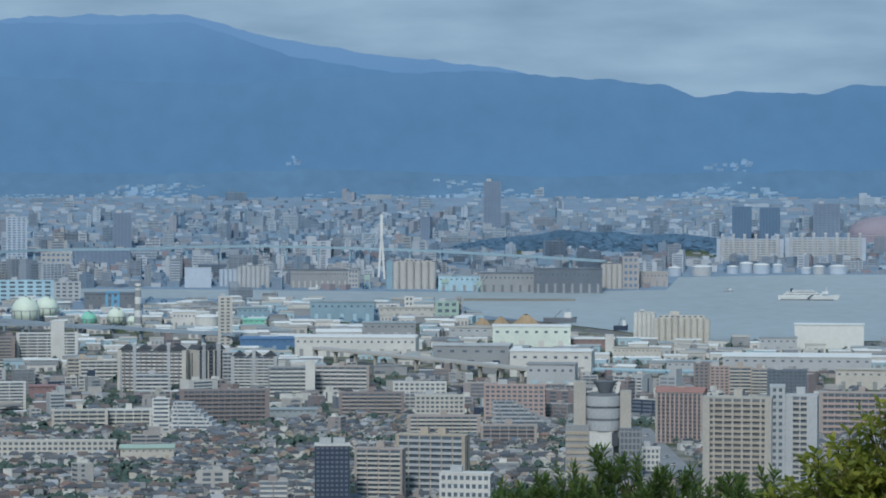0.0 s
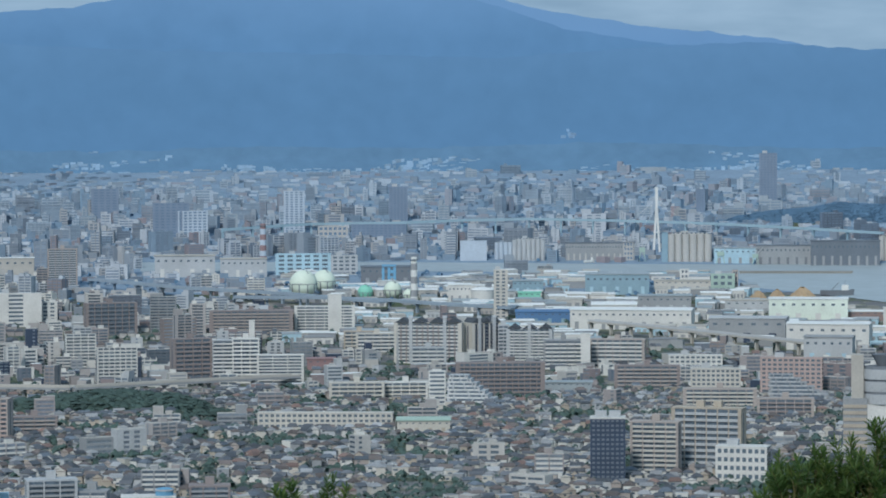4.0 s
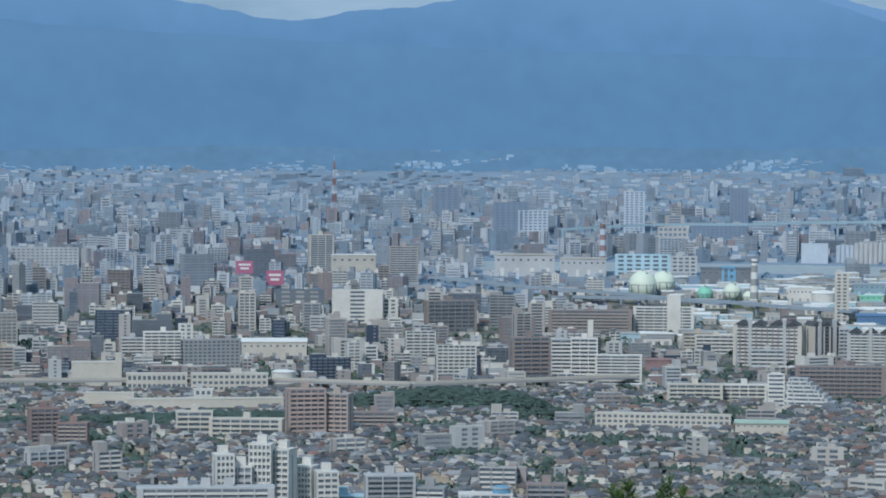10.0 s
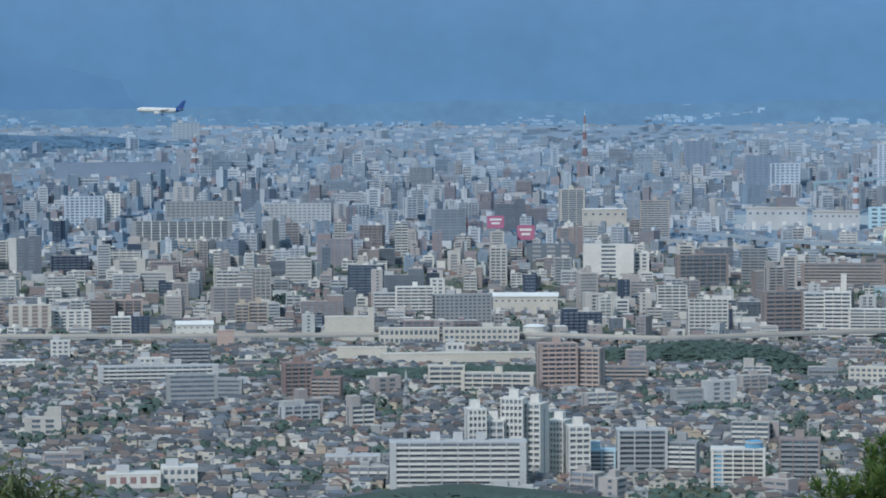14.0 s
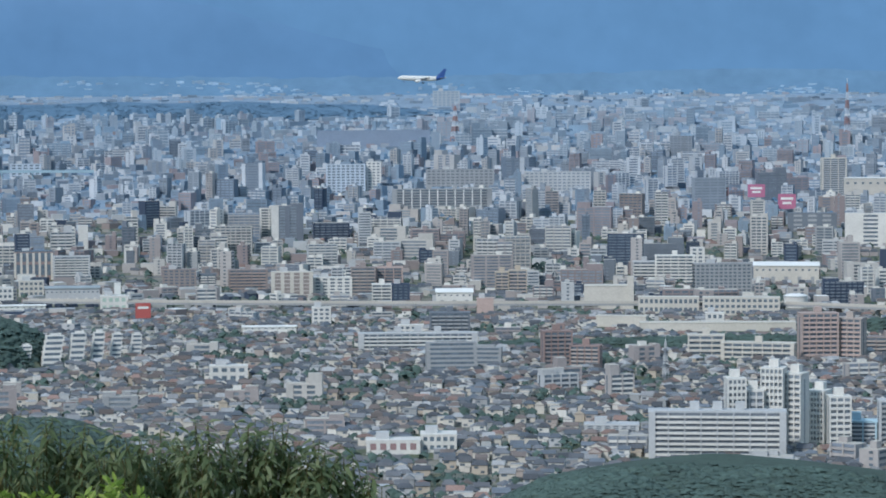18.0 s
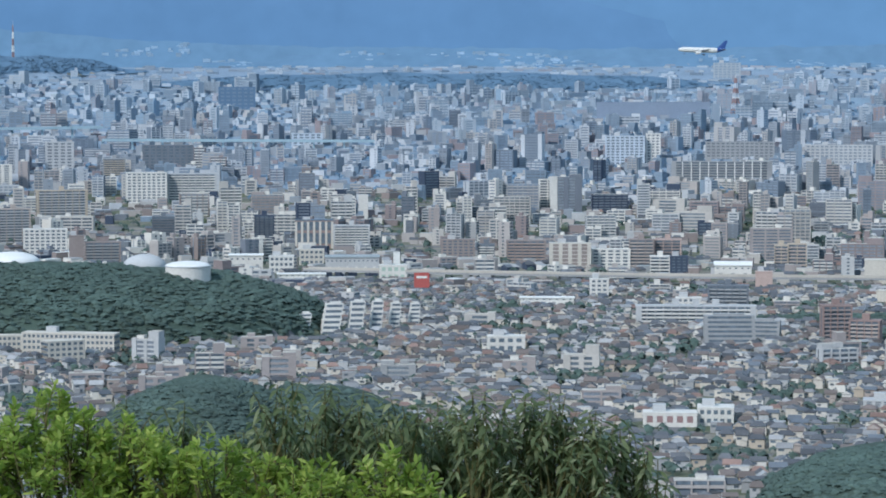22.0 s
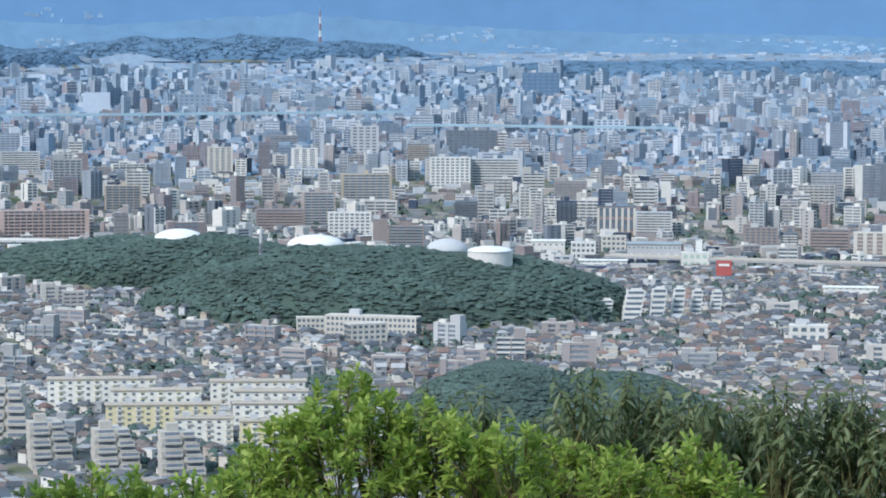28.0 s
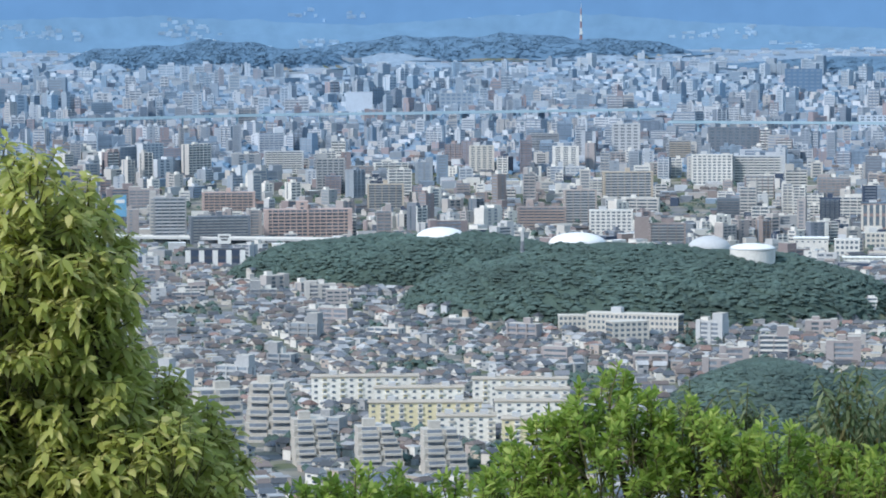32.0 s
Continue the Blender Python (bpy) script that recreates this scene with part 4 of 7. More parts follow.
def car(b, d, paint, turn):
    """A parked car far below: body, cabin, four wheels."""
    t = thing("car", b, d, f"small {paint} car standing on a street", "car", turn, "cars on the street", 0.25)
    part("body", own(paint, box, 1.8, 4.3, 0.75), None, t, at=pose(0, 0, 0.35))
    part("cabin", own("charcoal", box, 1.6, 2.3, 0.6), None, t, at=pose(0, 0.2, 1.1))
    for ex in (-0.8, 0.8):
        for ey in (-1.4, 1.4):
            part("wheel", own("charcoal", box, 0.25, 0.65, 0.65), None, t, at=pose(ex, ey, 0))


civic_hall(3.13, 1905)
street([(3.84, 2345), (4.05, 2240), (4.3, 2130), (4.62, 2010), (4.75, 1960)], 17, "pale grey street running down between blocks of flats")
for cb, cd, paint in ((3.98, 2270, "white"), (4.13, 2190, "darkgrey"), (4.2, 2160, "white"), (4.36, 2095, "lightgrey"), (4.5, 2040, "white"), (4.62, 1995, "navy")):
    car(cb, cd, paint, -35)
flats(-7.68, 3029, 62.3, 28.3, "white", "white", 9, 12, 0, 0, 6, "white flats with continuous balcony rails")
block(-7.48, 3028, 14, 40.5, "white", "white", 9, 1, 14, 0, "white lift tower of a block of flats", 0)
flats(-8.73, 3033, 53.7, 24.3, "brown", "tan", 7)
flats(-5.64, 2748, 64.5, 37.5, "cream", "white", 11, 13, -10, 0, 12, "cream flats with white balconies under dark gables", "", "window", "charcoal", "brown", 2, 0.06, 4)
flats(-5.66, 2700, 32.2, 18.1, "lightgrey", "white", 5)
flats(-4.61, 2757, 32.9, 36.7, "cream", "darkgrey", 11, 15, 32, 0, 5, "dark flats with cream ribs and dark gables", "", "navy", "charcoal", "cream", 2, 0.1, 3)
flats(-4.19, 2756, 9.5, 34.4, "lightgrey", "lightgrey", 10)
flats(-3.67, 2743, 43.3, 31.8, "lightgrey", "white", 11, 13, -5, 0, 7, "pale flats with white balconies under dark gables", "", "window", "charcoal", "", 1, 0.08, 3)
flats(-3.02, 2679, 36.6, 25.8, "grey", "white", 7)
block(-2.59, 2664, 8.7, 32.8, "white", "white", 6, 1, 12, 0, "white stair tower", 0)
flats(-1.97, 2691, 51.2, 25.9, "tan", "white", 7, 12, -5)
flats(-4.26, 2375, 72.2, 27.4, "brown", "brown", 8, 12, 3, 1, 14, "long dark brown flats")
flats(-7.01, 2882, 29.9, 17.7, "beige", "cream", 5)
flats(-6.66, 2860, 41.3, 17.5, "cream", "white", 5)
terrace(-5.49, 2310, 13.3, 25.3, "white", 8)
terrace(-4.78, 2293, 40.6, 23.4, "white", 8, 26, -10, "white flats stepping down in terraces with railed balconies", 1, 0.0, "lightgrey")
flats(-7.06, 2353, 44.3, 13.5, "cream", "cream", 4)
flats(-6.11, 2365, 36.4, 12.7, "white", "cream", 4)
block(-7.67, 2112, 97.9, 11, "cream", "window", 3, 24, 10, -6, "long cream school building", 0, 0.5, "school_building")
warehouse(-5.76, 2079, 37.6, 8.8, "cream", "green", 18, 0, 2.0, "beige", 4, "school hall with a pale green roof")
block(-2.16, 1756, 20.9, 39, "navy", "slate", 14, 7, 16, 0, "dark navy tower block with a white crown", 2, 0.45, "office_building", "white")
flats(-1.22, 1802, 29.8, 32.4, "tan", "cream", 11, 12, -10)
flats(-0.19, 1834, 44.8, 38.2, "beige", "lightgrey", 10, 12, -14, 2)
block(-0.06, 2393, 40.5, 21.2, "cream", "window", 6, 10, 12, 0, "cream hotel-like block with square windows")
block(1.41, 2373, 49.7, 31.6, "pink", "window", 9, 11, 12, -4, "pale pink grid-fronted flats")
flats(-1.39, 2449, 54.6, 19.4, "brown", "tan", 6)
flats(1.29, 2206, 42.4, 12.8, "tan", "brown", 4)
flats(0.02, 2267, 56.7, 14.9, "tan", "cream", 5)
terrace(1.59, 2330, 51.5, 21.4, "lightgrey", 7, 20, 0, "grey flats stepping down in terraces with pale balconies", 1, 0.0, "grey")
block(0.47, 1771, 31.3, 20.5, "white", "pane", 4, 8, 14, -10, "white low office block")
block(-0.45, 2691, 49.2, 11.4, "white", "window", 3, 10, 12)
warehouse(-2.93, 2428, 39.7, 8, "roofmetal", "roofmetal", 18, 0, 1.0, "grey", 4)
block(4.06, 1962, 12.4, 18.9, "white", "window", 5, 4, 10)
# ---- middle of the plain ----
flats(-10.29, 2551, 34.3, 37.4, "brown", "brown", 10, 12, 18)
flats(-9.66, 2550, 18.1, 35.9, "lightgrey", "white", 11, 12, 0, 0, 2)
flats(-9.22, 2537, 23.4, 37.7, "white", "white", 11, 12, 0, 1, 3, "tall white flats with ribbed balconies")
flats(-8.55, 2524, 40.3, 24.4, "white", "white", 9, 12, 0, 0, 3, "white flats with dark banded balconies")
block(-9.1, 2817, 5.4, 35.3, "white", "white", 5, 1, 5, 0, "slim white tower", 0)
flats(-9.11, 3011, 85.7, 26.1, "brown", "tan", 8)
flats(-11.84, 3036, 53.7, 32.7, "brown", "darkgrey", 8, 12, 15)
flats(-14.66, 2053, 26.4, 32.3, "brick", "pink", 10, 14, 12, 1, 5, "brown tiled flats")
flats(-14.04, 2058, 20.2, 28.5, "tan", "pink", 9, 14, -15, 1, 4, "brown tiled flats")
flats(-13.32, 2109, 32.9, 11, "brown", "tan", 4)
block(-13.65, 3123, 54, 34.7, "white", "window", 8, 1, 14, 0, "white hospital with continuous window bands")
block(-13.02, 3136, 18.1, 24.1, "white", "window", 6, 2, 12, 0, "", 0)
block(-14.77, 3260, 53.9, 20, "slate", "grey", 4, 3, 18, 0, "plain blue-grey hall", 0)
chimney(-8.87, 3720, 9.3, 48, ("redpaint", "far_pale"), 7, "red and white banded chimney")
warehouse(-10.39, 3566, 72.7, 26.8, "lightgrey", "concrete", 30, 0, 1.0, "white", 4, "large plain grey shopping hall")
warehouse(-9.25, 3565, 56.2, 22.6, "lightgrey", "concrete", 30, 0, 1.0, "white", 4)
block(-8.09, 3580, 67.5, 25.5, "paleblue", "window", 5, 6, 20, 0, "pale blue multi-storey car park")
block(-7.29, 3580, 32.4, 23.4, "lightgrey", "window", 5, 4, 14)
flats(-14.37, 3562, 29.5, 49.7, "cream", "lightgrey", 19, 14, 10, 1, 3, "slender cream tower of flats")
flats(-12.75, 3477, 34.8, 45.4, "tan", "lightgrey", 17, 14, 0, 1, 4, "slender brown and white tower of flats")
warehouse(-13.73, 3560, 54.1, 26.6, "concrete", "whiteroof", 20, 0, 0.8, "grey", 3)
block(-10.23, 3970, 40.5, 35.1, "far_pale", "far_glass", 9, 6, 12, 0, "pale distant office slab", 1)
block(-10.65, 3970, 48.9, 45.8, "far_tower", "far_glass", 12, 6, 12, 0, "hazy grey office tower", 1)
block(-11.92, 4152, 38.3, 44.6, "far_tower", "far_glass", 12, 4, 12, 0, "hazy dark office tower", 1)
mast(-14.11, 4155, 16, 81)
mast(-21.7, 4163, 22.4, 50.9)
billboard(-15.85, 3476, 20.1, 28.8, "magenta", 15.0)
billboard(-15.26, 3379, 20.1, 28.7, "magenta", 17.0)
billboard(-16.49, 3477, 13.4, 25.4, "redpaint", 10.0, 1, "small orange-red sign board with a white lettering bar")
flats(-21.96, 3435, 116.9, 28.3, "grey", "grey", 9, 12, 0, 2, 11, "long grey flats divided by white fins", "", "window", "", "whitepaint")
block(-21.61, 3651, 85, 26.6, "grey", "slate", 7, 14, 14, 0, "long grey office block", 1)
block(-19.71, 3624, 82.2, 26.4, "lightgrey", "palewindow", 7, 14, 12, 0, "long pale slab of flats", 1)
block(-16.51, 2645, 51.9, 28.6, "grey", "window", 9, 12, 14, 10, "grey framed flats with square balconies")
flats(-17.43, 2768, 37.3, 27.2, "white", "white", 9)
block(-16.99, 2795, 14, 32.4, "white", "pane", 9, 2, 10, 0, "white stair tower", 0)
flats(-18.02, 2797, 22, 18.9, "lightgrey", "white", 6)
warehouse(-15.27, 2782, 61.5, 17.2, "cream", "whiteroof", 30, 0, 3.0, "grey", 5, "hall with a bright white curved roof")
block(-18.71, 2497, 42.3, 19.3, "cream", "cream", 3, 5, 20, 0, "cream store with a tall stair tower and arched front", 0)
block(-18.29, 2496, 5.3, 27, "cream", "cream", 2, 1, 8, 0, "cream stair tower", 0)
block(-17.55, 2441, 50.2, 13.7, "cream", "window", 2, 12, 16, 0, "long low cream market building", 0)
block(-16.14, 2433, 63.6, 14.1, "cream", "window", 3, 14, 16, 0, "long low cream depot with small windows", 0)
drum(-15.09, 2515, 20.3, 11.7, "white", "whiteroof", 0.2)
# plain windowless block standing for a long low wall
block(-16.6, 2283, 120.7, 6.2, "cream", "cream", 1, 10, 14, 4, "long low cream retaining store", 0)
block(-16.65, 2314, 14.7, 11.2, "white", "window", 2, 3, 10)
block(-18.45, 2318, 40.1, 8.1, "cream", "cream", 1, 4, 12, -10, "", 0)
flats(-19.74, 1984, 19.8, 25.3, "rust", "brown", 9, 13, 10, 1, 4, "red-brown tiled flats with a tall stair tower")
flats(-19.16, 1982, 20.6, 15.7, "rust", "tan", 6, 13, -8, 1, 4)
block(-19.65, 2185, 5.9, 13.4, "rust", "window", 3, 1, 6, 0, "red-brown lift tower", 0)
terrace(-21.17, 1989, 24.9, 13.8, "grey", 5, 20, -5)
flats(-16.6, 1513, 70.7, 25.3, "lightgrey", "white", 9, 13, 0, 3, 8, "long white flats with pale balcony rails", "", "slate")
flats(-16.26, 1535, 9.7, 40, "white", "white", 12, 12, 10, 1, 4, "white stepped tower of flats", "", "palewindow")
flats(-15.5, 1545, 11.9, 44.6, "white", "white", 13, 12, -10, 1, 5, "white stepped tower of flats", "", "palewindow")
flats(-14.25, 1560, 11.4, 28.2, "white", "white", 9, 12, 8, 1, 3, "white stepped tower of flats", "", "palewindow")
flats(-14.62, 1572, 9.7, 29.9, "white", "white", 10, 12, -20, 1, 5, "white stepped tower of flats", "", "palewindow")
flats(-15.09, 1550, 11.3, 41.3, "white", "white", 13, 12, -20, 1, 3, "white stepped tower of flats", "", "palewindow")
flats(-15.91, 1540, 11.3, 33.4, "white", "lightgrey", 9, 12, 0, 1, 3, "white stepped tower of flats", "", "palewindow")
flats(-13.01, 1573, 26.9, 25, "lightgrey", "grey", 9, 12, 5)
flats(-12.22, 1574, 17.6, 18.3, "grey", "white", 7, 12, -8)
flats(-13.91, 1578, 21.8, 13.2, "paleblue", "lightgrey", 6)
flats(-11.13, 1534, 28.3, 19.6, "white", "cream", 8, 12, 0, 0, 5, "cream and sky-blue flats with round corner stairs")
drum(-10.82, 1534, 9.4, 24.6, "skyblue", "skyblue", 0.05, "sky-blue round stair tower", "stair_tower")
drum(-11.49, 1533, 8.8, 20.2, "skyblue", "skyblue", 0.05, "sky-blue round stair tower", "stair_tower")
flats(-9.94, 1566, 21.7, 21.2, "brown", "grey", 8, 12, 0)
block(-18.66, 1640, 30.6, 3, "lightgrey", "window", 3, 6, 14)
flats(-16.82, 2040, 25.5, 17.8, "cream", "cream", 5)
flats(-15.8, 2031, 50.8, 13.4, "cream", "cream", 4, 12, -8)
# ---- the plain further along ----
terrace(-30.17, 2019, 9.3, 15.5, "white", 6, 14, 6, "white stepped flats climbing a slope beside a wood", 0, 0.4)
terrace(-29.62, 2025, 12.5, 21.8, "white", 6, 14, 6, "white stepped flats climbing a slope beside a wood", 0, 0.4)
terrace(-29.13, 2031, 9.8, 22.7, "white", 6, 14, 6, "white stepped flats climbing a slope beside a wood", 0, 0.4)
terrace(-28.72, 2046, 7.5, 21.7, "white", 6, 14, 6, "white stepped flats climbing a slope beside a wood", 0, 0.4)
terrace(-28.36, 2061, 6.7, 19.1, "white", 6, 14, 6, "white stepped flats climbing a slope beside a wood", 0, 0.4)
terrace(-27.98, 2076, 6.8, 17.2, "white", 6, 14, 6, "white stepped flats climbing a slope beside a wood", 0, 0.4)
block(-29.9, 2857, 37.4, 26.3, "rust", "window", 2, 6, 14, 0, "dark red block with tall white ribs", 1, 0.8, "office_building", "", "cream")
flats(-29.17, 2844, 35.5, 23, "lightgrey", "white", 9)
billboard(-27.8, 2328, 12.1, 20.7, "red", 12.0, 1, "red roadside sign with a white lettering bar")
block(-22.05, 1548, 19.1, 9, "white", "pane", 2, 5, 16, 0, "white two-storey roadside shop")
block(-22.94, 1541, 28.4, 6.9, "white", "redpaint", 1, 5, 14, 0, "low white shop with a red band")
block(-22.59, 2176, 18.8, 13.5, "white", "window", 4, 4, 10)
terrace(-21.79, 1950, 33.8, 20.8, "grey", 7, 18, 5)
block(-26.15, 1915, 25, 10, "white", "pane", 2, 4, 12, 0, "white shop with a flat roof")
block(-28.29, 2528, 5.8, 21.9, "whitepaint", "whitepaint", 2, 1, 5, 0, "white stair tower", 0)
flats(-20.8, 2653, 12.2, 20.5, "beige", "tan", 7)
flats(-20.49, 2654, 16.8, 22, "beige", "tan", 7)
flats(-23.15, 2551, 17.2, 17.3, "white", "white", 6)
flats(-26.54, 2738, 15.8, 14.3, "slate", "white", 6)
block(-28.94, 3113, 10.2, 26.3, "white", "white", 8, 2, 10, 0, "slim white tower", 0)
block(-23.84, 3639, 49, 35, "far_pale", "window", 10, 8, 12, 0, "pale twin flats")
block(-23.29, 3651, 18.3, 36.5, "white", "slate", 10, 3, 12, 0, "white tower with a blue stripe")
block(-21.87, 4562, 42, 24, "haze_cream", "haze_window", 6, 6, 10, 0, "pale distant hill-top block")
block(-23.29, 4116, 158.3, 22.1, "far_tower", "far_tower", 4, 16, 12, 0, "long pale distant hall")
block(-30.03, 3814, 40.3, 17.5, "far_pale", "pane", 5, 5, 12, 0, "pale office block")
# ---- hill, school and housing estate ----
drum(-38.43, 2330, 40.3, 42.5, "white", "whiteroof", 0.2, "white low-domed reservoir tank among trees", "reservoir")
drum(-35.77, 2320, 45.5, 38.3, "white", "whiteroof", 0.22, "white low-domed reservoir tank among trees", "reservoir")
drum(-33.2, 2150, 32.2, 47.9, "white", "lightgrey", 0.2, "white low-domed reservoir tank among trees", "reservoir")
drum(-32.36, 2040, 31.6, 50.5, "white", "whiteroof", 0.07, "white low-domed reservoir tank among trees", "reservoir")
block(-35.73, 1938, 28.3, 10.5, "cream", "window", 3, 9, 10, 0, "cream school wing", 0, 0.5, "school_building")
block(-34.64, 1903, 62.2, 14.8, "cream", "window", 4, 20, 12, -18, "long cream school with rows of windows", 1, 0.5, "school_building")
block(-34.79, 1868, 25.1, 13.4, "cream", "window", 4, 6, 12, 22, "cream school wing", 0, 0.5, "school_building")
mat("estate_white", "dcdbd2", 0.8, 0.1, 0.06, 0.7)
mat("estate_yellow", "d3cba8", 0.8, 0.1, 0.06, 0.7)
estate(-39.94, 1555, 56.8, 15.9, "estate_white", "estate_yellow", 5)
estate(-38.88, 1523, 46.6, 13.6, "estate_white", "estate_yellow", 4)
estate(-38.76, 1458, 56.4, 14.2, "estate_yellow", "estate_white", 5)
estate(-36.9, 1543, 49.9, 15.6, "estate_white", "estate_yellow", 5)
estate(-36.65, 1498, 38, 15.7, "estate_white", "estate_white", 5)
estate(-36.64, 1448, 37.9, 15.8, "estate_white", "cream", 5)
estate(-37.95, 1405, 28.1, 14.2, "estate_white", "estate_white", 5)
estate(-36.55, 1396, 34.4, 13.9, "estate_yellow", "cream", 5)
cascade(-40.93, 1338, 19.3, 20.5, "concrete", 8, 20, 10, 1)
cascade(-39.65, 1315, 20.5, 19.9, "concrete", 8, 20, 10, 1)
cascade(-38.37, 1297, 19.5, 21, "concrete", 8, 20, 10, 1)
cascade(-41.81, 1418, 22.9, 27.5, "concrete", 9, 24, -8, 1)
cascade(-42.83, 1343, 25.8, 33.9, "concrete", 10, 24, 14, -1)
flats(-41.03, 2786, 83.6, 28.8, "pink", "brick", 9, 13, 4, 1, 14, "long brick-pink flats with a tall stair tower")
block(-41.14, 2786, 11.3, 36.2, "pink", "window", 9, 1, 15, 0, "brick-pink stair tower", 0)
block(-42.84, 2478, 50.5, 15.8, "charcoal", "navy", 2, 4, 16, 0, "dark hall with white posts", 0, 0.7, "hall", "", "whitepaint")
billboard(-42.66, 2675, 11.8, 16, "whitepaint", 9.0, 2, "white roof sign with dark lettering bars", "charcoal")
billboard(-44.67, 2965, 12.5, 28.4, "skyblue", 22.0, 1, "tall sky-blue sign tower")
flats(-42.57, 3022, 54.6, 23.3, "pink", "brick", 8, 12, 0, 1, 9)
flats(-42.75, 2758, 56.7, 25, "slate", "grey", 9, 12, 8, 1, 8, "curved slate-grey flats")
flats(-43.71, 2774, 30.9, 41.6, "grey", "lightgrey", 13)
flats(-36.46, 2888, 48.3, 20, "brown", "brick", 7)
flats(-35.72, 2930, 32.1, 32.8, "tan", "lightgrey", 12, 13, 8)
block(-35.11, 2825, 41.8, 22.9, "white", "window", 7, 8, 12, 0, "white grid-fronted flats")
flats(-34.79, 3096, 53, 34.6, "beige", "lightgrey", 12, 12, 6)
block(-37.63, 3397, 29.4, 31.3, "cream", "window", 12, 4, 12, 0, "cream tower of flats")
block(-35.99, 3398, 30.7, 30.1, "white", "window", 12, 3, 12, 0, "white tower of flats")
block(-33.15, 3286, 45.5, 32.9, "white", "pane", 10, 8, 12, 0, "white flats with blue recesses")
flats(-32.27, 3299, 55.8, 29.9, "lightgrey", "white", 10)
block(-32.73, 3593, 62.2, 29.7, "slate", "window", 8, 8, 12, 0, "dark slate office slab")
block(-34.82, 3535, 34, 40.8, "lightgrey", "slate", 11, 4, 12, 0, "pale blue banded office tower")
block(-31.39, 4210, 52.6, 32.3, "far_dark_glass", "far_glass", 6, 6, 12, 0, "dark blue office block by wooded ground")
block(-40.01, 4012, 36.3, 26.8, "far_pale", "far_pale", 2, 3, 12, 0, "plain pinkish distant store", 0)
flats(-33.77, 3509, 27, 23.6, "grey", "beige", 9)
block(-38.12, 4044, 46.7, 20.9, "far_bridge", "far_glass", 4, 6, 12, 0, "hazy green-grey block")
flats(-41.49, 3399, 45.8, 25.9, "lightgrey", "white", 10)
flats(-39.51, 3075, 38.4, 24.8, "beige", "grey", 9)
block(-34.51, 2724, 13.6, 25.3, "brown", "brown", 6, 2, 12, 0, "plain brown tower", 1)
flats(-34.01, 2725, 33.5, 19, "brown", "grey", 7)
flats(-32.83, 2934, 22.6, 23.8, "slate", "darkgrey", 9)
flats(-30.87, 2898, 19.5, 27.9, "navy", "slate", 11, 12, 0, 1, 4, "dark navy tower of flats")
mast(-35.69, 4640, 10, 74, ("redpaint", "whitepaint"), 7, "red and white mast on a wooded ridge")
drum(-43.07, 4560, 14, 37.6, "whitepaint", "whiteroof", 0.2)
drum(-42.83, 4560, 14.9, 37.5, "whitepaint", "whiteroof", 0.2)
# ---- works and stores along the expressway ----
warehouse(-31.23, 2627, 30.3, 13.7, "white", "whiteroof", 20, 0, 1.0, "grey", 3)
block(-30.54, 2598, 22, 14.1, "white", "window", 3, 5, 14, 0, "white office with rows of small windows")
block(-29.95, 2691, 22.8, 13.5, "cream", "window", 3, 5, 14, 0, "cream and white works office")
warehouse(-29.16, 2595, 47.4, 14, "lightgrey", "roofmetal", 24, 0, 1.5, "white", 6, "long grey works with a low metal roof")
block(-28.36, 2505, 23.6, 12.6, "white", "green", 2, 4, 16, 0, "white works with a pale green band")
warehouse(-30.15, 2509, 41, 5.8, "whitepaint", "whiteroof", 14, 0, 0.8, "grey", 4)
block(-24.9, 2620, 37.3, 23.8, "cream", "brown", 7, 4, 14, 0, "cream and brown framed flats", 1, 0.8)
block(-27.09, 2732, 31.5, 19.5, "brown", "window", 7, 6, 12, 0, "dark brown flats")
flats(-25.76, 2714, 36.5, 19.9, "brown", "brick", 7)
block(-22.78, 2541, 15.6, 18.1, "navy", "window", 7, 3, 12, 0, "dark navy office block")
flats(-23.51, 2636, 22.3, 26.4, "brown", "tan", 9)
flats(-23, 2650, 24.5, 25.5, "pink", "brown", 9)
block(-24.11, 2634, 35.5, 17.8, "white", "window", 6, 5, 12, 0, "white stepped office")
warehouse(-25.35, 2274, 41.5, 5.3, "whitepaint", "whiteroof", 14, 0, 0.8, "grey", 4, "long low store with a bright white roof")
block(-24.33, 2311, 15.1, 16.5, "white", "window", 5, 3, 10, 0, "white block of flats beside the expressway")
flats(-22.45, 2104, 85.8, 13.8, "lightgrey", "white", 5, 11, 2, 3, 14, "long white flats with stair shafts")
block(-21.13, 2411, 13.9, 15.3, "pink", "pink", 5, 2, 10, 0, "plain pinkish tower above the expressway")
flats(-21.82, 2242, 31, 17.3, "slate", "grey", 6, 12, 0, 1, 5)
warehouse(-21.73, 2544, 31.8, 11.2, "white", "whiteroof", 18, 0, 3.0, "grey", 3, "white hall with a curved roof")
# ---- raised roads ----
viaduct([(-2.47, 3029), (-0.92, 2956), (0.73, 2873), (2.39, 2790)], 13, 11, "concrete", "lightgrey", 24, "raised concrete rail line on paired piers")
viaduct([(-9.44, 3281), (-7.50, 3265), (-6.41, 3241), (-5.32, 3198), (-4.01, 3164)], 12, 12, "far_bridge", "far_bridge", 30, "raised expressway painted pale blue")
viaduct([(2.94, 2877), (4.36, 2860), (6.01, 2866)], 8, 12, "blue", "paleblue", 36, "raised blue-grey expressway between the sheds")
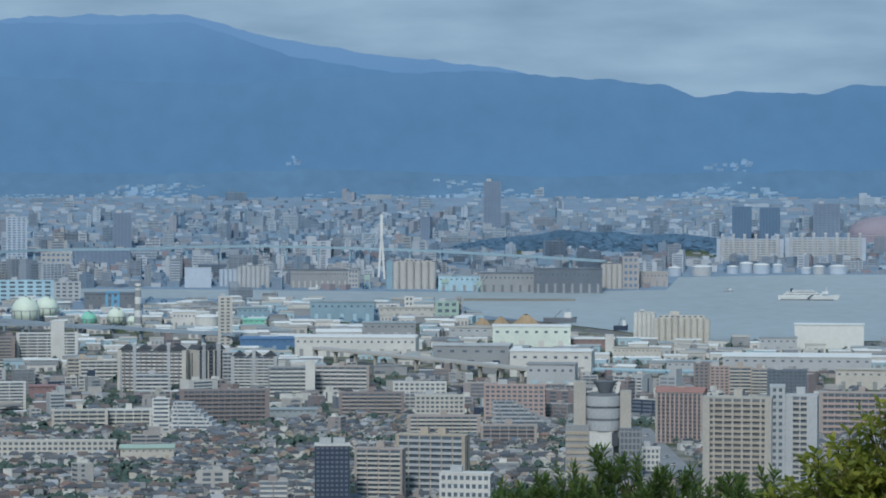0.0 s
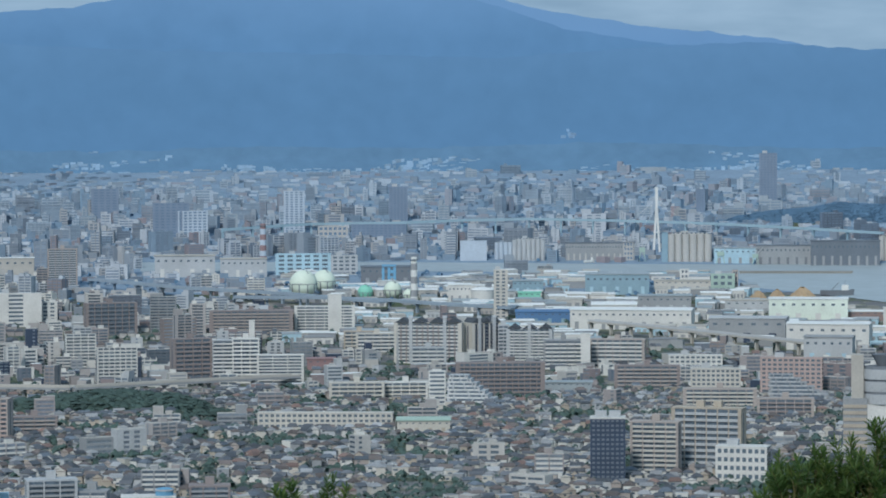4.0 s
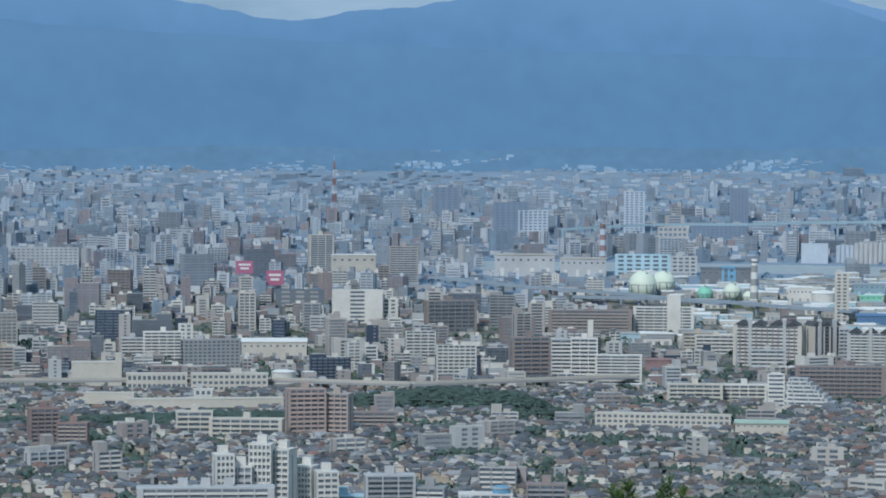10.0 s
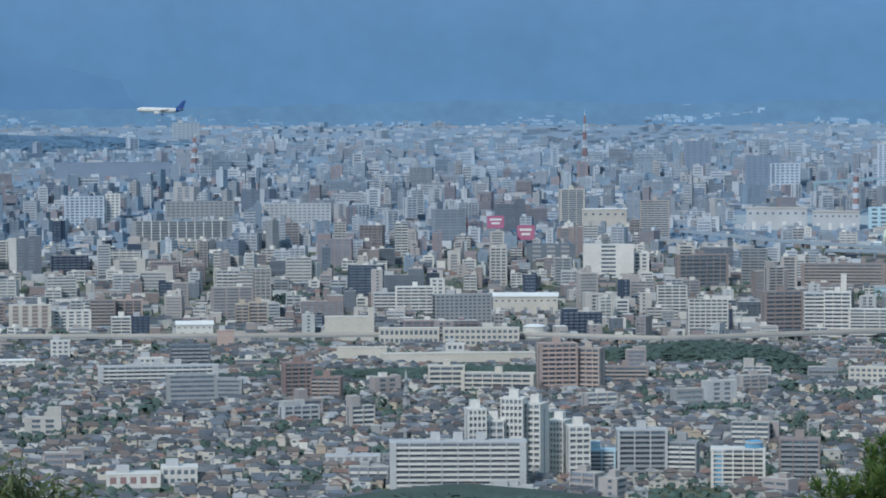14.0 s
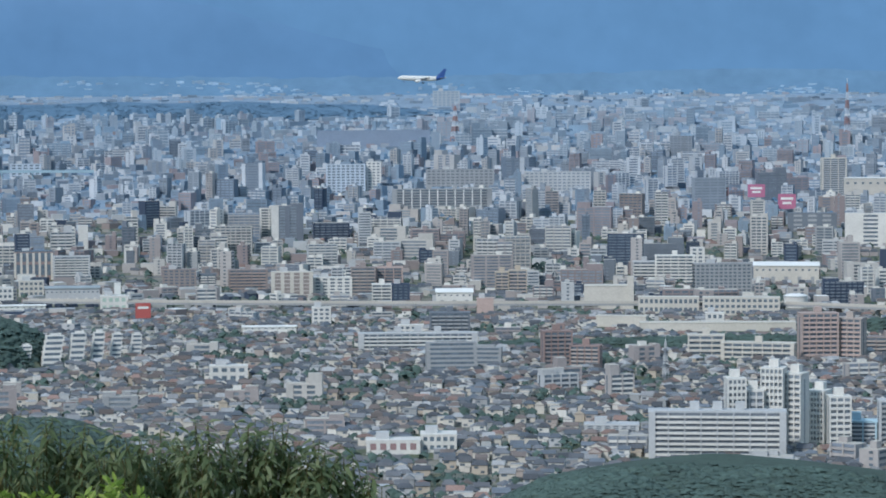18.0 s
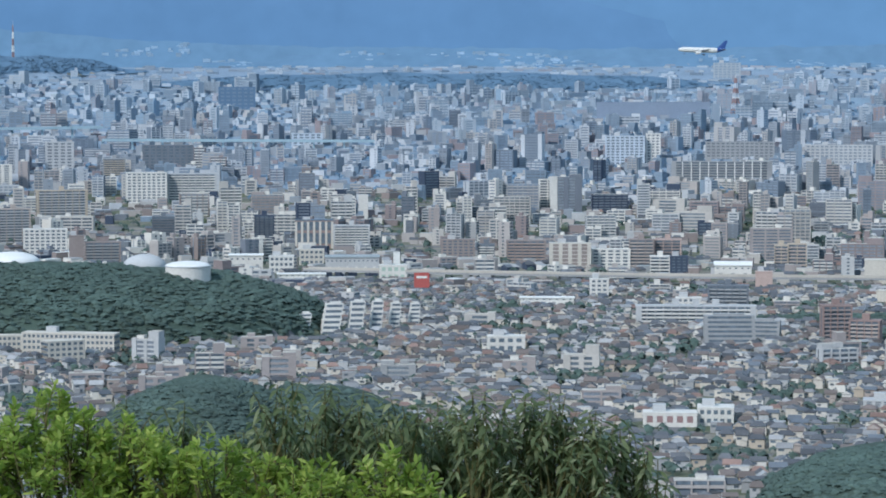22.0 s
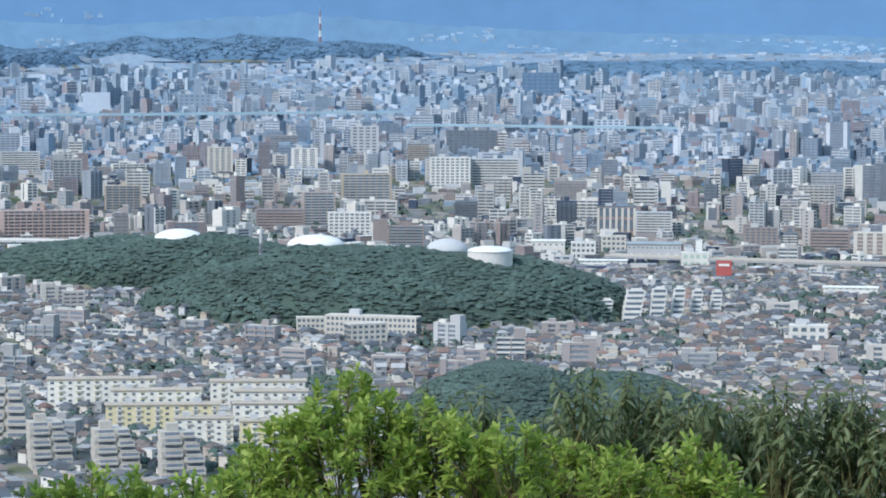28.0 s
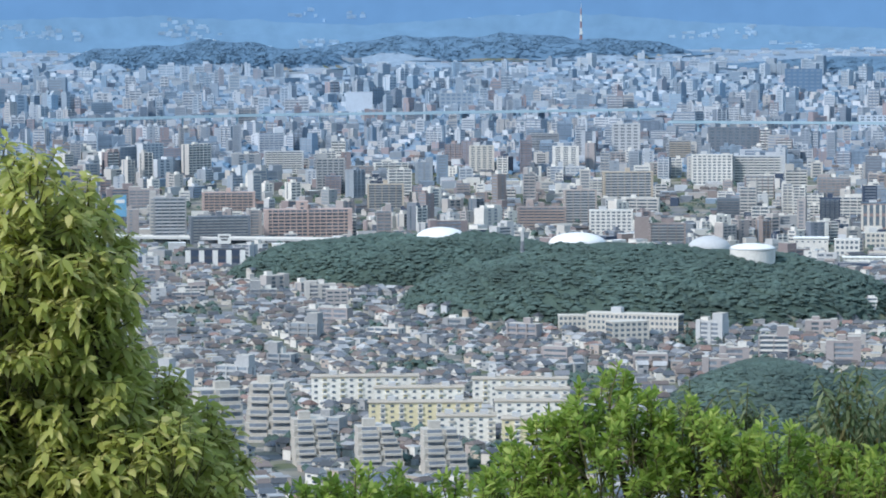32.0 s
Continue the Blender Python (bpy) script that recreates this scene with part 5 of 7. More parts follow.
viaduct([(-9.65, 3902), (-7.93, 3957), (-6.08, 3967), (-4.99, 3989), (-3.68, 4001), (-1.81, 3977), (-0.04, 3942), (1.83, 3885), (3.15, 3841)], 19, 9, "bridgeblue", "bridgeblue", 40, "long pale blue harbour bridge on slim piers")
viaduct([(-30.07, 2540), (-26.86, 2496), (-22.50, 2465), (-18.53, 2462), (-15.33, 2459)], 8, 14, "grey", "concrete", 36, "raised pale concrete expressway")
viaduct([(-15.33, 2459), (-12.58, 2416), (-8.25, 2515)], 8, 14, "grey", "concrete", 36, "raised pale concrete expressway")
viaduct([(-46.12, 3831), (-41.86, 3872), (-38.61, 3884), (-34.00, 3914)], 15, 14, "bridgeblue", "bridgeblue", 36, "raised pale blue rail line between city blocks")
viaduct([(-34.00, 3787), (-28.72, 3768)], 14, 12, "bridgeblue", "bridgeblue", 36, "raised pale blue rail line between city blocks")
viaduct([(-45.09, 2791), (-41.88, 2744), (-38.83, 2712)], 6, 12, "lightgrey", "whitepaint", 36, "raised pale concrete expressway")
viaduct([(-12.21, 3465), (-10.35, 3371), (-8.49, 3312), (-6.55, 3224)], 12, 12, "far_bridge", "far_bridge", 30, "raised expressway painted pale blue")

# ---- bridge tower, ships, aeroplane ----
def pylon(b, d, w, h):
    t = thing("bridge_pylon", b, d, "slim white concrete pylon of a harbour bridge", "bridge pylon")
    t.matrix_basis = pose(*spot(b, d), float(plain(d)), 0, 0, -b)
    claim(b, d, w, h, 6)
    for e in (-1, 1):
        part("leg", beam((e * w * 0.6, 0, -2), (e * w * 0.12, 0, h * 0.6), w * 0.2), "whitepaint", t)
    part("shaft", own("whitepaint", box, w * 0.55, 2.4, h * 0.42), None, t, at=pose(0, 0, h * 0.58))
    part("crossbeam", own("whitepaint", box, w * 1.2, 2.0, 1.6), None, t, at=pose(0, 0, h * 0.3))
    for e in (-1, 1):
        for k in range(4):
            part("cable", beam((0, 0, h * (0.97 - 0.07 * k)), (e * (16 + 13 * k), 0, h * 0.36), 0.1), "whitepaint", t)
    return t


def hull_mesh(l, w, h, bow=0.2):
    """A ship's hull: flared sides, raked bow, square stern."""
    st = [(-0.5, 0.8), (-0.46, 0.95), (-0.2, 1.0), (0.2, 1.0), (0.5 - bow, 0.85), (0.44, 0.4), (0.5, 0.03)]
    v, f = [], []
    for x, k in st:
        rake = 0.03 * l if x > 0.3 else 0
        v += [(x * l - rake, -w / 2 * k * 0.75, 0), (x * l, -w / 2 * k, h * (1.25 if x > 0.4 else 1)), (x * l, w / 2 * k, h * (1.25 if x > 0.4 else 1)), (x * l - rake, w / 2 * k * 0.75, 0)]
    for i in range(len(st) - 1):
        q = i * 4
        f += [(q, q + 4, q + 5, q + 1), (q + 1, q + 5, q + 6, q + 2), (q + 2, q + 6, q + 7, q + 3), (q + 3, q + 7, q + 4, q)]
    n = len(v)
    f += [(3, 2, 1, 0)[::-1], (n - 4, n - 3, n - 2, n - 1)]
    me = bpy.data.meshes.new("hull")
    me.from_pydata(v, [], f)
    return me


def ferry(b, d, w, h):
    t = thing("ferry", b, d, "white car ferry with a dark stripe lying in the bay", "ferry", 180)
    t.matrix_basis = pose(*spot(b, d), float(plain(d)) + 0.6, 0, 0, -b)
    part("hull", hull_mesh(w, 12, h * 0.32), "whitepaint", t)
    part("waterline", own("navy", box, w * 0.86, 10.6, 0.5), None, t, at=pose(-w * 0.03, 0, 0.1))
    for k, (a, c, z) in enumerate(((-0.1, 0.62, 0.32), (-0.12, 0.5, 0.46), (-0.1, 0.34, 0.58))):
        deck = part("deckhouse", own("whitepaint", box, w * c, 9.0 - k, h * 0.14), None, t, at=pose(w * a, 0, h * z))
        part("window_band", own("window", box, w * c * 0.92, 0.2, h * 0.05), None, deck, at=pose(0, -(9.0 - k) / 2, h * 0.05))
    part("funnel", own("navy", box, w * 0.05, 3.5, h * 0.26), None, t, at=pose(-w * 0.28, 0, h * 0.58))
    part("bridge", own("whitepaint", box, w * 0.1, 9, h * 0.16), None, t, at=pose(w * 0.26, 0, h * 0.46))
    part("stripe", beam((-w * 0.02, -5.95, h * 0.1), (w * 0.06, -5.95, h * 0.4), 0.8), "navy", t)
    part("mast", own("whitepaint", tube, 0.4, 0.2, h * 0.34, 6), None, t, at=pose(w * 0.28, 0, h * 0.62))
    return t


def cargo(b, d, w, h, paint="darkgrey", label="small grey cargo ship moored at the quay"):
    t = thing("cargo_ship", b, d, label, "ship")
    t.matrix_basis = pose(*spot(b, d), float(plain(d)) + 0.6, 0, 0, -b)
    part("hull", hull_mesh(w, 9, h * 0.35), paint, t)
    part("deckhouse", own("whitepaint", box, w * 0.2, 7, h * 0.4), None, t, at=pose(w * 0.22, 0, h * 0.35))
    part("crane", beam((-w * 0.2, 0, h * 0.3), (w * 0.05, 0, h * 0.95), 0.4), "steel", t)
    part("mast", own("steel", tube, 0.3, 0.2, h * 0.4, 6), None, t, at=pose(w * 0.22, 0, h * 0.72))
    return t


def heap(b, d, w, h):
    """A stockpile: a low uneven cone."""
    bm = bmesh.new()
    bmesh.ops.create_cone(bm, cap_ends=False, segments=24, radius1=w / 2, radius2=w * 0.06, depth=h, matrix=Matrix.Translation((0, 0, h / 2)))
    bmesh.ops.subdivide_edges(bm, edges=bm.edges[:], cuts=2, use_grid_fill=True)
    for v in bm.verts:
        v.co += noise.noise_vector(v.co * 0.3 + Vector((b, 0, 0))) * h * 0.12
    me = bpy.data.meshes.new("heap")
    bm.to_mesh(me)
    bm.free()
    me.materials.append(MATS["sand"])
    ob = new("sand_heap", me)
    ob.matrix_basis = pose(*spot(b, d), float(plain(d)) - 0.5)
    tagged(ob, "brown stockpile of sand beside the quay", "sand heap")
    claim(b, d, w, h, w)


def crane(b, d, w, h):
    """A quay crane: portal legs, cab, mast and a raised jib."""
    t = thing("quay_crane", b, d, "pale grey-green quay crane with a raised jib", "crane")
    t.matrix_basis = pose(*spot(b, d), float(plain(d)), 0, 0, -b)
    for e in (-1, 1):
        part("leg", beam((e * w * 0.3, 0, -1), (e * w * 0.15, 0, h * 0.4), 0.5), "green", t)
    part("cab", own("green", box, w * 0.5, 3, h * 0.2), None, t, at=pose(0, 0, h * 0.4))
    part("mast", beam((0, 0, h * 0.6), (0, 0, h * 0.85), 0.4), "lightgrey", t)
    part("jib", beam((0, 0, h * 0.5), (w * 0.7, 0, h), 0.4), "lightgrey", t)
    part("stay", beam((0, 0, h * 0.85), (w * 0.7, 0, h), 0.15), "steel", t)


heap(1.13, 3342, 23.8, 11.6)
heap(1.62, 3332, 39.7, 15.4)
heap(0.77, 3341, 23.8, 10.3)
crane(0.04, 3678, 17.7, 25.5)
crane(0.71, 3667, 14.1, 22.6)
crane(2.93, 3670, 14.1, 28.2)
crane(-1.48, 3700, 14.2, 29.9)
warehouse(-7.75, 2680, 25.8, 10.3, "redpaint", "redpaint", 14, 0, 1.5, "brick", 2, "low hall with a faded orange-red roof")
mast(-36.85, 2215, 7.7, 48.5, ("steel", "lightgrey"), 6, "grey steel power-line pylon in a wood")
mast(-36.83, 2190, 7.6, 51, ("steel", "lightgrey"), 6, "grey steel power-line pylon in a wood")
mast(-17.61, 1909, 8.1, 25.9, ("steel", "lightgrey"), 6, "grey steel power-line pylon among houses")
mast(-6.25, 2595, 3.5, 37.8, ("lightgrey", "lightgrey"), 5, "slim grey floodlight mast beside flats")
mast(-6.27, 2600, 3, 41.1, ("lightgrey", "lightgrey"), 5, "slim grey floodlight mast beside flats")
pylon(-1.2, 3796, 6.6, 84)
ferry(7.11, 3603, 74.8, 16.5)
cargo(2.29, 3375, 38.9, 15.6)
cargo(3.47, 3303, 16.5, 15.2, "navy", "small navy and white harbour tug")
cargo(5.55, 3681, 12.7, 4.9, "lightgrey", "small pale boat under way in the bay")
cargo(-2.51, 3689, 14.2, 8.5, "whitepaint", "small white boat in the channel")
block(1.49, 3579, 136.3, 2.8, "quay", "quay", 1, 6, 5, 0, "long low concrete breakwater in the water", 0, 0.5, "breakwater")


def loft(rings, n=20):
    """A smooth skin through rings (x, half width, half height, z of the middle)."""
    v, f = [], []
    for x, a, c, z in rings:
        v += [(x, a * math.cos(2 * math.pi * k / n), z + c * math.sin(2 * math.pi * k / n)) for k in range(n)]
    for i in range(len(rings) - 1):
        f += [(i * n + k, i * n + (k + 1) % n, (i + 1) * n + (k + 1) % n, (i + 1) * n + k) for k in range(n)]
    me = mesh_np("loft", v, f)
    for p in me.polygons:
        p.use_smooth = True
    return me


def wing_mesh(root, tip, c0, c1, t0, t1):
    """A tapered, swept aerofoil panel between two leading-edge points."""
    v = []
    for (x, y, z), c, t in ((root, c0, t0), (tip, c1, t1)):
        v += [(x, y, z), (x + c * 0.3, y, z + t / 2), (x + c, y, z), (x + c * 0.3, y, z - t / 2)]
    me = bpy.data.meshes.new("wing")
    me.from_pydata(v, [], [(0, 1, 5, 4), (1, 2, 6, 5), (2, 3, 7, 6), (3, 0, 4, 7), (0, 3, 2, 1), (4, 5, 6, 7)])
    return me


def fin_mesh():
    """The upright tail fin: swept, tapered, lens-shaped across."""
    v = []
    for x, z, c, t in ((17, 2.4, 9.5, .8), (26, 12.2, 3.4, .3)):
        v += [(x, 0, z), (x + c * .35, -t / 2, z), (x + c, 0, z), (x + c * .35, t / 2, z)]
    me = bpy.data.meshes.new("fin")
    me.from_pydata(v, [], [(0, 1, 5, 4), (1, 2, 6, 5), (2, 3, 7, 6), (3, 0, 4, 7), (0, 3, 2, 1), (4, 5, 6, 7)])
    return me


def aeroplane(b, d, high, length):
    """A twin-engined airliner with its wheels down, nose to the left of the lookout's view."""
    t = new("airliner")
    t.matrix_basis = pose(*spot(b, d), high, 0, 2, -b) @ Matrix.Scale(length / 57, 4)
    tagged(t, "white twin-engined airliner with a dark blue tail, wheels down", "aeroplane")
    part("fuselage", loft([(-28.5, .05, .05, -.5), (-27.8, .9, .9, -.4), (-26, 1.9, 1.9, -.15), (-23, 2.7, 2.7, 0), (-19, 2.95, 2.95, 0), (12, 2.95, 2.95, 0), (19, 2.3, 2.4, .5), (25, 1.1, 1.2, 1.3), (28.5, .2, .3, 1.8)]), "whitepaint", t)
    part("cheat_line", loft([(-24, 2.62, .3, 1.0), (-18, 2.9, .35, .8), (12, 2.9, .35, .8), (19, 2.3, .3, 1.2)]), "tailblue", t, "dark blue stripe along the cabin")
    part("tail_section", loft([(17.5, 2.56, 2.66, .35), (19, 2.34, 2.44, .5), (25, 1.15, 1.25, 1.3), (28, .4, .5, 1.75)]), "tailblue", t, "dark blue rear fuselage")
    for e in (-1, 1):
        part("wing", wing_mesh((-6, e * 2.2, -1.4), (9, e * 29, 1.6), 11, 2.2, 1.4, .3), "lightgrey", t)
        part("tailplane", wing_mesh((20, e * 1, 1.2), (26, e * 9.5, 2.0), 6, 2.2, .6, .2), "whitepaint", t)
        eng = part("engine", loft([(-7.5, 1.2, 1.2, -3.4), (-7, 1.6, 1.6, -3.4), (-4.5, 1.65, 1.65, -3.4), (-1.5, 1.0, 1.0, -3.2)]), "whitepaint", t, at=pose(0, e * 9.6, 0))
        part("fan", own("charcoal", ball, 1.15, 12), None, eng, at=pose(-6.9, 0, -3.4))
        part("pylon_strut", own("lightgrey", box, 5, .5, 1.8), None, t, at=pose(-2.5, e * 9.6, -2.4))
        part("main_wheels", own("charcoal", box, 3.4, 1.4, 1.3), None, t, at=pose(2, e * 4.6, -6.0))
        part("gear_leg", own("steel", box, .5, .5, 3.2), None, t, at=pose(2, e * 4.6, -4.9))
    part("fin", fin_mesh(), "tailblue", t, "dark blue fin")
    part("nose_wheel", own("charcoal", box, 1.2, .7, 1.2), None, t, at=pose(-21, 0, -5.2))
    part("nose_leg", own("steel", box, .3, .3, 2.6), None, t, at=pose(-21, 0, -4.4))
    return t


aeroplane(-22.35, 3300, 195.7, 54)

# ---- the town: houses, streets of mid-rise blocks, trees ----
rng = np.random.default_rng(7)
TK = np.array(TAKEN) if TAKEN else np.zeros((0, 5))
TKX, TKY = TK[:, 1] * np.sin(np.radians(TK[:, 0])), TK[:, 1] * np.cos(np.radians(TK[:, 0]))
TK_Z = land(TKX, TKY)
TK_SORT = np.argsort(TK[:, 0])
TK, TK_Z = TK[TK_SORT], TK_Z[TK_SORT]


def room(x, y, w, h):
    """Greatest height (0: none) for a building of width w at x, y, so that it stands clear of the ones placed to fit
    the camera's view and does not hide them.
    """
    d, b = math.hypot(x, y), math.degrees(math.atan2(x, y))
    for hb, hd, half, deep, hh in HILLS:
        if abs(hd - d) > deep + 40:
            continue
        a = radians(hb)
        hx, hy = spot(hb, hd)
        u, v = (x - hx) * math.cos(a) - (y - hy) * math.sin(a), (x - hx) * math.sin(a) + (y - hy) * math.cos(a)
        if (u / (half * 0.97)) ** 2 + (v / (deep * 0.97)) ** 2 < 1:
            return 0
    for lo, hi, near, far in WET:
        if lo < b < hi and near < d < far:
            return 0
    i, j = np.searchsorted(TK[:, 0], (b - 3.0, b + 3.0))
    near, near_z = TK[i:j], TK_Z[i:j]
    da = np.abs(np.radians(near[:, 0] - b)) * d
    behind = near[:, 1] - d
    if np.any((da < near[:, 2] / 2 + w * 0.6) & (behind < w * 0.6) & (behind > -near[:, 4] - w * 0.6)):
        return 0
    over = (da < near[:, 2] / 2 + w * 0.5) & (behind > 0) & (behind < 420)
    if over.any():
        sight = EYE + (near_z[over] + 0.22 * near[over, 3] - EYE) / near[over, 1] * d
        h = min(h, float(sight.min()) - float(land(x, y)))
    return h


class Soup:
    """Boxes and roofs gathered into one mesh."""

    def __init__(self, slots):
        self.slots, self.boxes, self.roofs = list(slots), [], []

    def box(self, x, y, z, w, d, h, turn, side, top=None):
        s = self.slots
        self.boxes.append((x, y, z, w, d, h, turn, s.index(side), s.index(top or side)))

    def roof(self, x, y, z, w, d, h, turn, slot, hip, end=""):
        self.roofs.append((x, y, z, w, d, h, turn, self.slots.index(slot), hip, self.slots.index(end or slot)))

    def make(self, name, label, category):
        b = boxes_mesh(name, self.boxes, self.slots)
        if self.roofs:
            a = np.array(self.roofs)
            n = len(a)
            px = np.array([-.5, .5, .5, -.5, 0, 0, -.5, .5, .5, -.5])[None] * a[:, 3:4]
            px[:, 4], px[:, 5] = -(0.5 - a[:, 8]) * a[:, 3], (0.5 - a[:, 8]) * a[:, 3]
            py = np.array([-.5, -.5, .5, .5, 0, 0, -.5, -.5, .5, .5])[None] * a[:, 4:5]
            pz = np.array([0, 0, 0, 0, 1, 1, 0, 0, 0, 0])[None] * a[:, 5:6]
            pz[:, 6:] = -0.25
            c, s = np.cos(np.radians(a[:, 6:7])), np.sin(np.radians(a[:, 6:7]))
            v = np.stack([a[:, 0:1] + px * c - py * s, a[:, 1:2] + px * s + py * c, a[:, 2:3] + pz], 2).reshape(-1, 3)
            q = np.array([[0, 1, 5, 4], [2, 3, 4, 5], [6, 7, 1, 0], [7, 8, 2, 1], [8, 9, 3, 2], [9, 6, 0, 3], [1, 2, 5, 5], [3, 0, 4, 4]])
            tri = np.concatenate([q[:6][:, [0, 1, 2]], q[:6][:, [0, 2, 3]], q[6:][:, :3]])
            f = (tri[None] + 10 * np.arange(n)[:, None, None]).reshape(-1, 3)
            paint = np.repeat(a[:, 7:8].astype(int), len(tri), 1)
            paint[:, -2:] = a[:, 9:10].astype(int)
            r = mesh_np(name, v, f, paint.ravel(), self.slots)
            bm = bmesh.new()
            bm.from_mesh(b)
            bm.from_mesh(r)
            bm.to_mesh(b)
            bm.free()
        return tagged(part(name, b, None, None), label, category, kind="stuff")


WALLS = ["white", "lightgrey", "white", "cream", "cream", "lightgrey", "grey", "beige", "tan", "cream", "grey"]
TILES = ["tile_grey", "tile_brown", "tile_dark", "tile_blue", "tile_brown", "tile_dark", "tile_dark", "tile_light", "tile_grey", "tile_brown", "tile_blue", "tile_brown", "tile_dark", "tile_grey", "tile_orange", "tile_light"]
for key, colour in dict(tile_grey="676b70", tile_blue="5f6871", tile_brown="6b6461", tile_dark="54595f", tile_light="96999b", tile_orange="7f6b64").items():
    mat(key, colour, 0.7, 0.2, 0.1, 1.5, spread=0.3)
# distant glass, lightened and blued for haze
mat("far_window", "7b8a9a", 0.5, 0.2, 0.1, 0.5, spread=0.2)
HOUSE_SLOTS = sorted(set(WALLS + TILES + ["window"]))


def house_into(s, x, y, z, turn, r):
    w, d, h = r.uniform(5.8, 8.8), r.uniform(5, 6.6), r.choice([2.6, 4.6, 4.6, 4.9, 5.2])
    wall, tile = WALLS[r.integers(len(WALLS))], TILES[r.integers(len(TILES))]
    s.box(x, y, z - 1, w, d, h + 1, turn, wall)
    c, q = math.cos(radians(turn)), math.sin(radians(turn))
    if r.random() < 0.86:
        hip = r.choice([0.0, 0.0, 0.22, 0.3])
        s.roof(x, y, z + h, w + 0.7, d + 0.9, r.uniform(1.3, 2.4), turn, tile, hip, wall if hip == 0 else tile)
    else:
        s.box(x, y, z + h, w + 0.3, d + 0.3, 0.5, turn, wall, "tile_light")
    for fl in range(2 if h > 4 else 1):
        lx, ly = w * (0.2 - 0.4 * fl), -d / 2
        s.box(x + lx * c - ly * q, y + lx * q + ly * c, z + 0.7 + fl * 2.3, r.uniform(1.6, 3.0), 0.14, 1.2, turn, "window")
        s.box(x + w / 2 * c, y + w / 2 * q, z + 0.7 + fl * 2.3, 0.14, r.uniform(1.2, 2.2), 1.1, turn, "window")
    if r.random() < 0.3:
        lx, ly = r.choice([-0.24, 0.24]) * w, -d / 2 - 1.0
        s.box(x + lx * c - ly * q, y + lx * q + ly * c, z - 1, w * 0.45, 2.4, 3.6, turn, wall, tile)


def street_turn(x, y):
    """The run of the streets, district by district."""
    return 24 * noise.noise(Vector((x / 700, y / 700, 2.0))) + 55 * round(noise.noise(Vector((x / 420, y / 420, 8.0))) * 2)


near_houses, more_houses = Soup(HOUSE_SLOTS), Soup(HOUSE_SLOTS)
tree_spots, lone_spots, walkups = [], [], []
cell = 9.8
for d in np.arange(1180, 2470, cell):
    n = int(radians(64) * d / cell)
    lane = int((d - 1180) / cell) % 5 == 2
    for k in range(n):
        b = -51 + 64 * (k + rng.random() * 0.4) / n
        dd = d + rng.uniform(-2, 2)
        x, y = spot(b, dd)
        if lane or (k % 9 == 4):
            continue
        if room(x, y, 8, 7) < 4.5:
            continue
        z = float(land(x, y))
        if rng.random() < 0.12 or noise.noise(Vector((x / 70, y / 70, 0))) + 0.4 * noise.noise(Vector((x / 25, y / 25, 5))) > (0.32 if b < -13 else 0.16):
            tree_spots.append((x, y, z, rng.uniform(2.4, 4.4)))
            continue
        if rng.random() < 0.014:
            hh = room(x, y, 20, rng.choice([8.8, 8.8, 11.7, 14.6]))
            if hh > 8:
                walkups.append((x, y, z, hh, -b + street_turn(x, y) * 0.5))
                continue
        turn = street_turn(x, y) - b + rng.normal(0, 4) + (90 if rng.random() < 0.3 else 0)
        if -29 < b < -20 and 1582 < dd < 1666:
            lone_spots.append((x, y, z, turn))
            continue
        house_into(near_houses if dd < 1800 else more_houses, x, y, z, turn, rng)
def lone_house(x, y, z, turn, r):
    """A house of its own: walls, tiled roof, windows front and back."""
    t = new("house")
    w, d, h = round(r.uniform(6, 9)), round(r.uniform(5, 6.6)), float(r.choice([2.6, 4.6, 5.0]))
    wall, tile = WALLS[r.integers(len(WALLS))], TILES[r.integers(len(TILES))]
    t.matrix_basis = pose(x, y, z, 0, 0, turn)
    tagged(t, worded(f"{'two-storey' if h > 4 else 'single-storey'} house, {wall} walls under a {tile.split('_')[1]} tiled roof"), "house", "houses of the hillside quarter")
    part("wall", own(wall, box, w, d, h + 1), None, t, at=pose(0, 0, -1))
    part("roof", own(tile, hip_mesh, w + 0.9, d + 0.9, 1.8), None, t, at=pose(0, 0, h))
    for e in (-1, 1):
        part("window", own("window", box, 2.2, 0.16, 1.1), None, t, at=pose(w * 0.2 * e, -d / 2, 0.7 + (2.3 if h > 4 and e > 0 else 0)))


def hip_mesh(w, d, h):
    v = [(-w / 2, -d / 2, 0), (w / 2, -d / 2, 0), (w / 2, d / 2, 0), (-w / 2, d / 2, 0), (-w * 0.26, 0, h), (w * 0.26, 0, h)]
    me = bpy.data.meshes.new("roof")
    me.from_pydata(v, [], [(0, 1, 5, 4), (2, 3, 4, 5), (1, 2, 5), (3, 0, 4), (3, 2, 1, 0)])
    return me


for lone in lone_spots:
    lone_house(*lone, rng)
near_houses.make("houses", "tiled two-storey houses with pale walls packed along lanes", "houses")
more_houses.make("houses", "tiled two-storey houses with pale walls packed along lanes", "houses")

MID_WALLS = ["white", "white", "lightgrey", "mid_cream", "mid_cream", "mid_beige", "mid_tan", "grey", "mid_brown", "mid_brown", "lightgrey", "mid_beige", "slate", "mid_tan", "mid_cream", "navy", "mid_dark", "white", "brown"]
# distant blocks take the haze-tinted wall colours
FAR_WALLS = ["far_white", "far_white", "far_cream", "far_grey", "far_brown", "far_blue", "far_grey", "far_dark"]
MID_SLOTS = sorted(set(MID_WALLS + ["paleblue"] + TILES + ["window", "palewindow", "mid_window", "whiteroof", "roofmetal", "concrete"]))
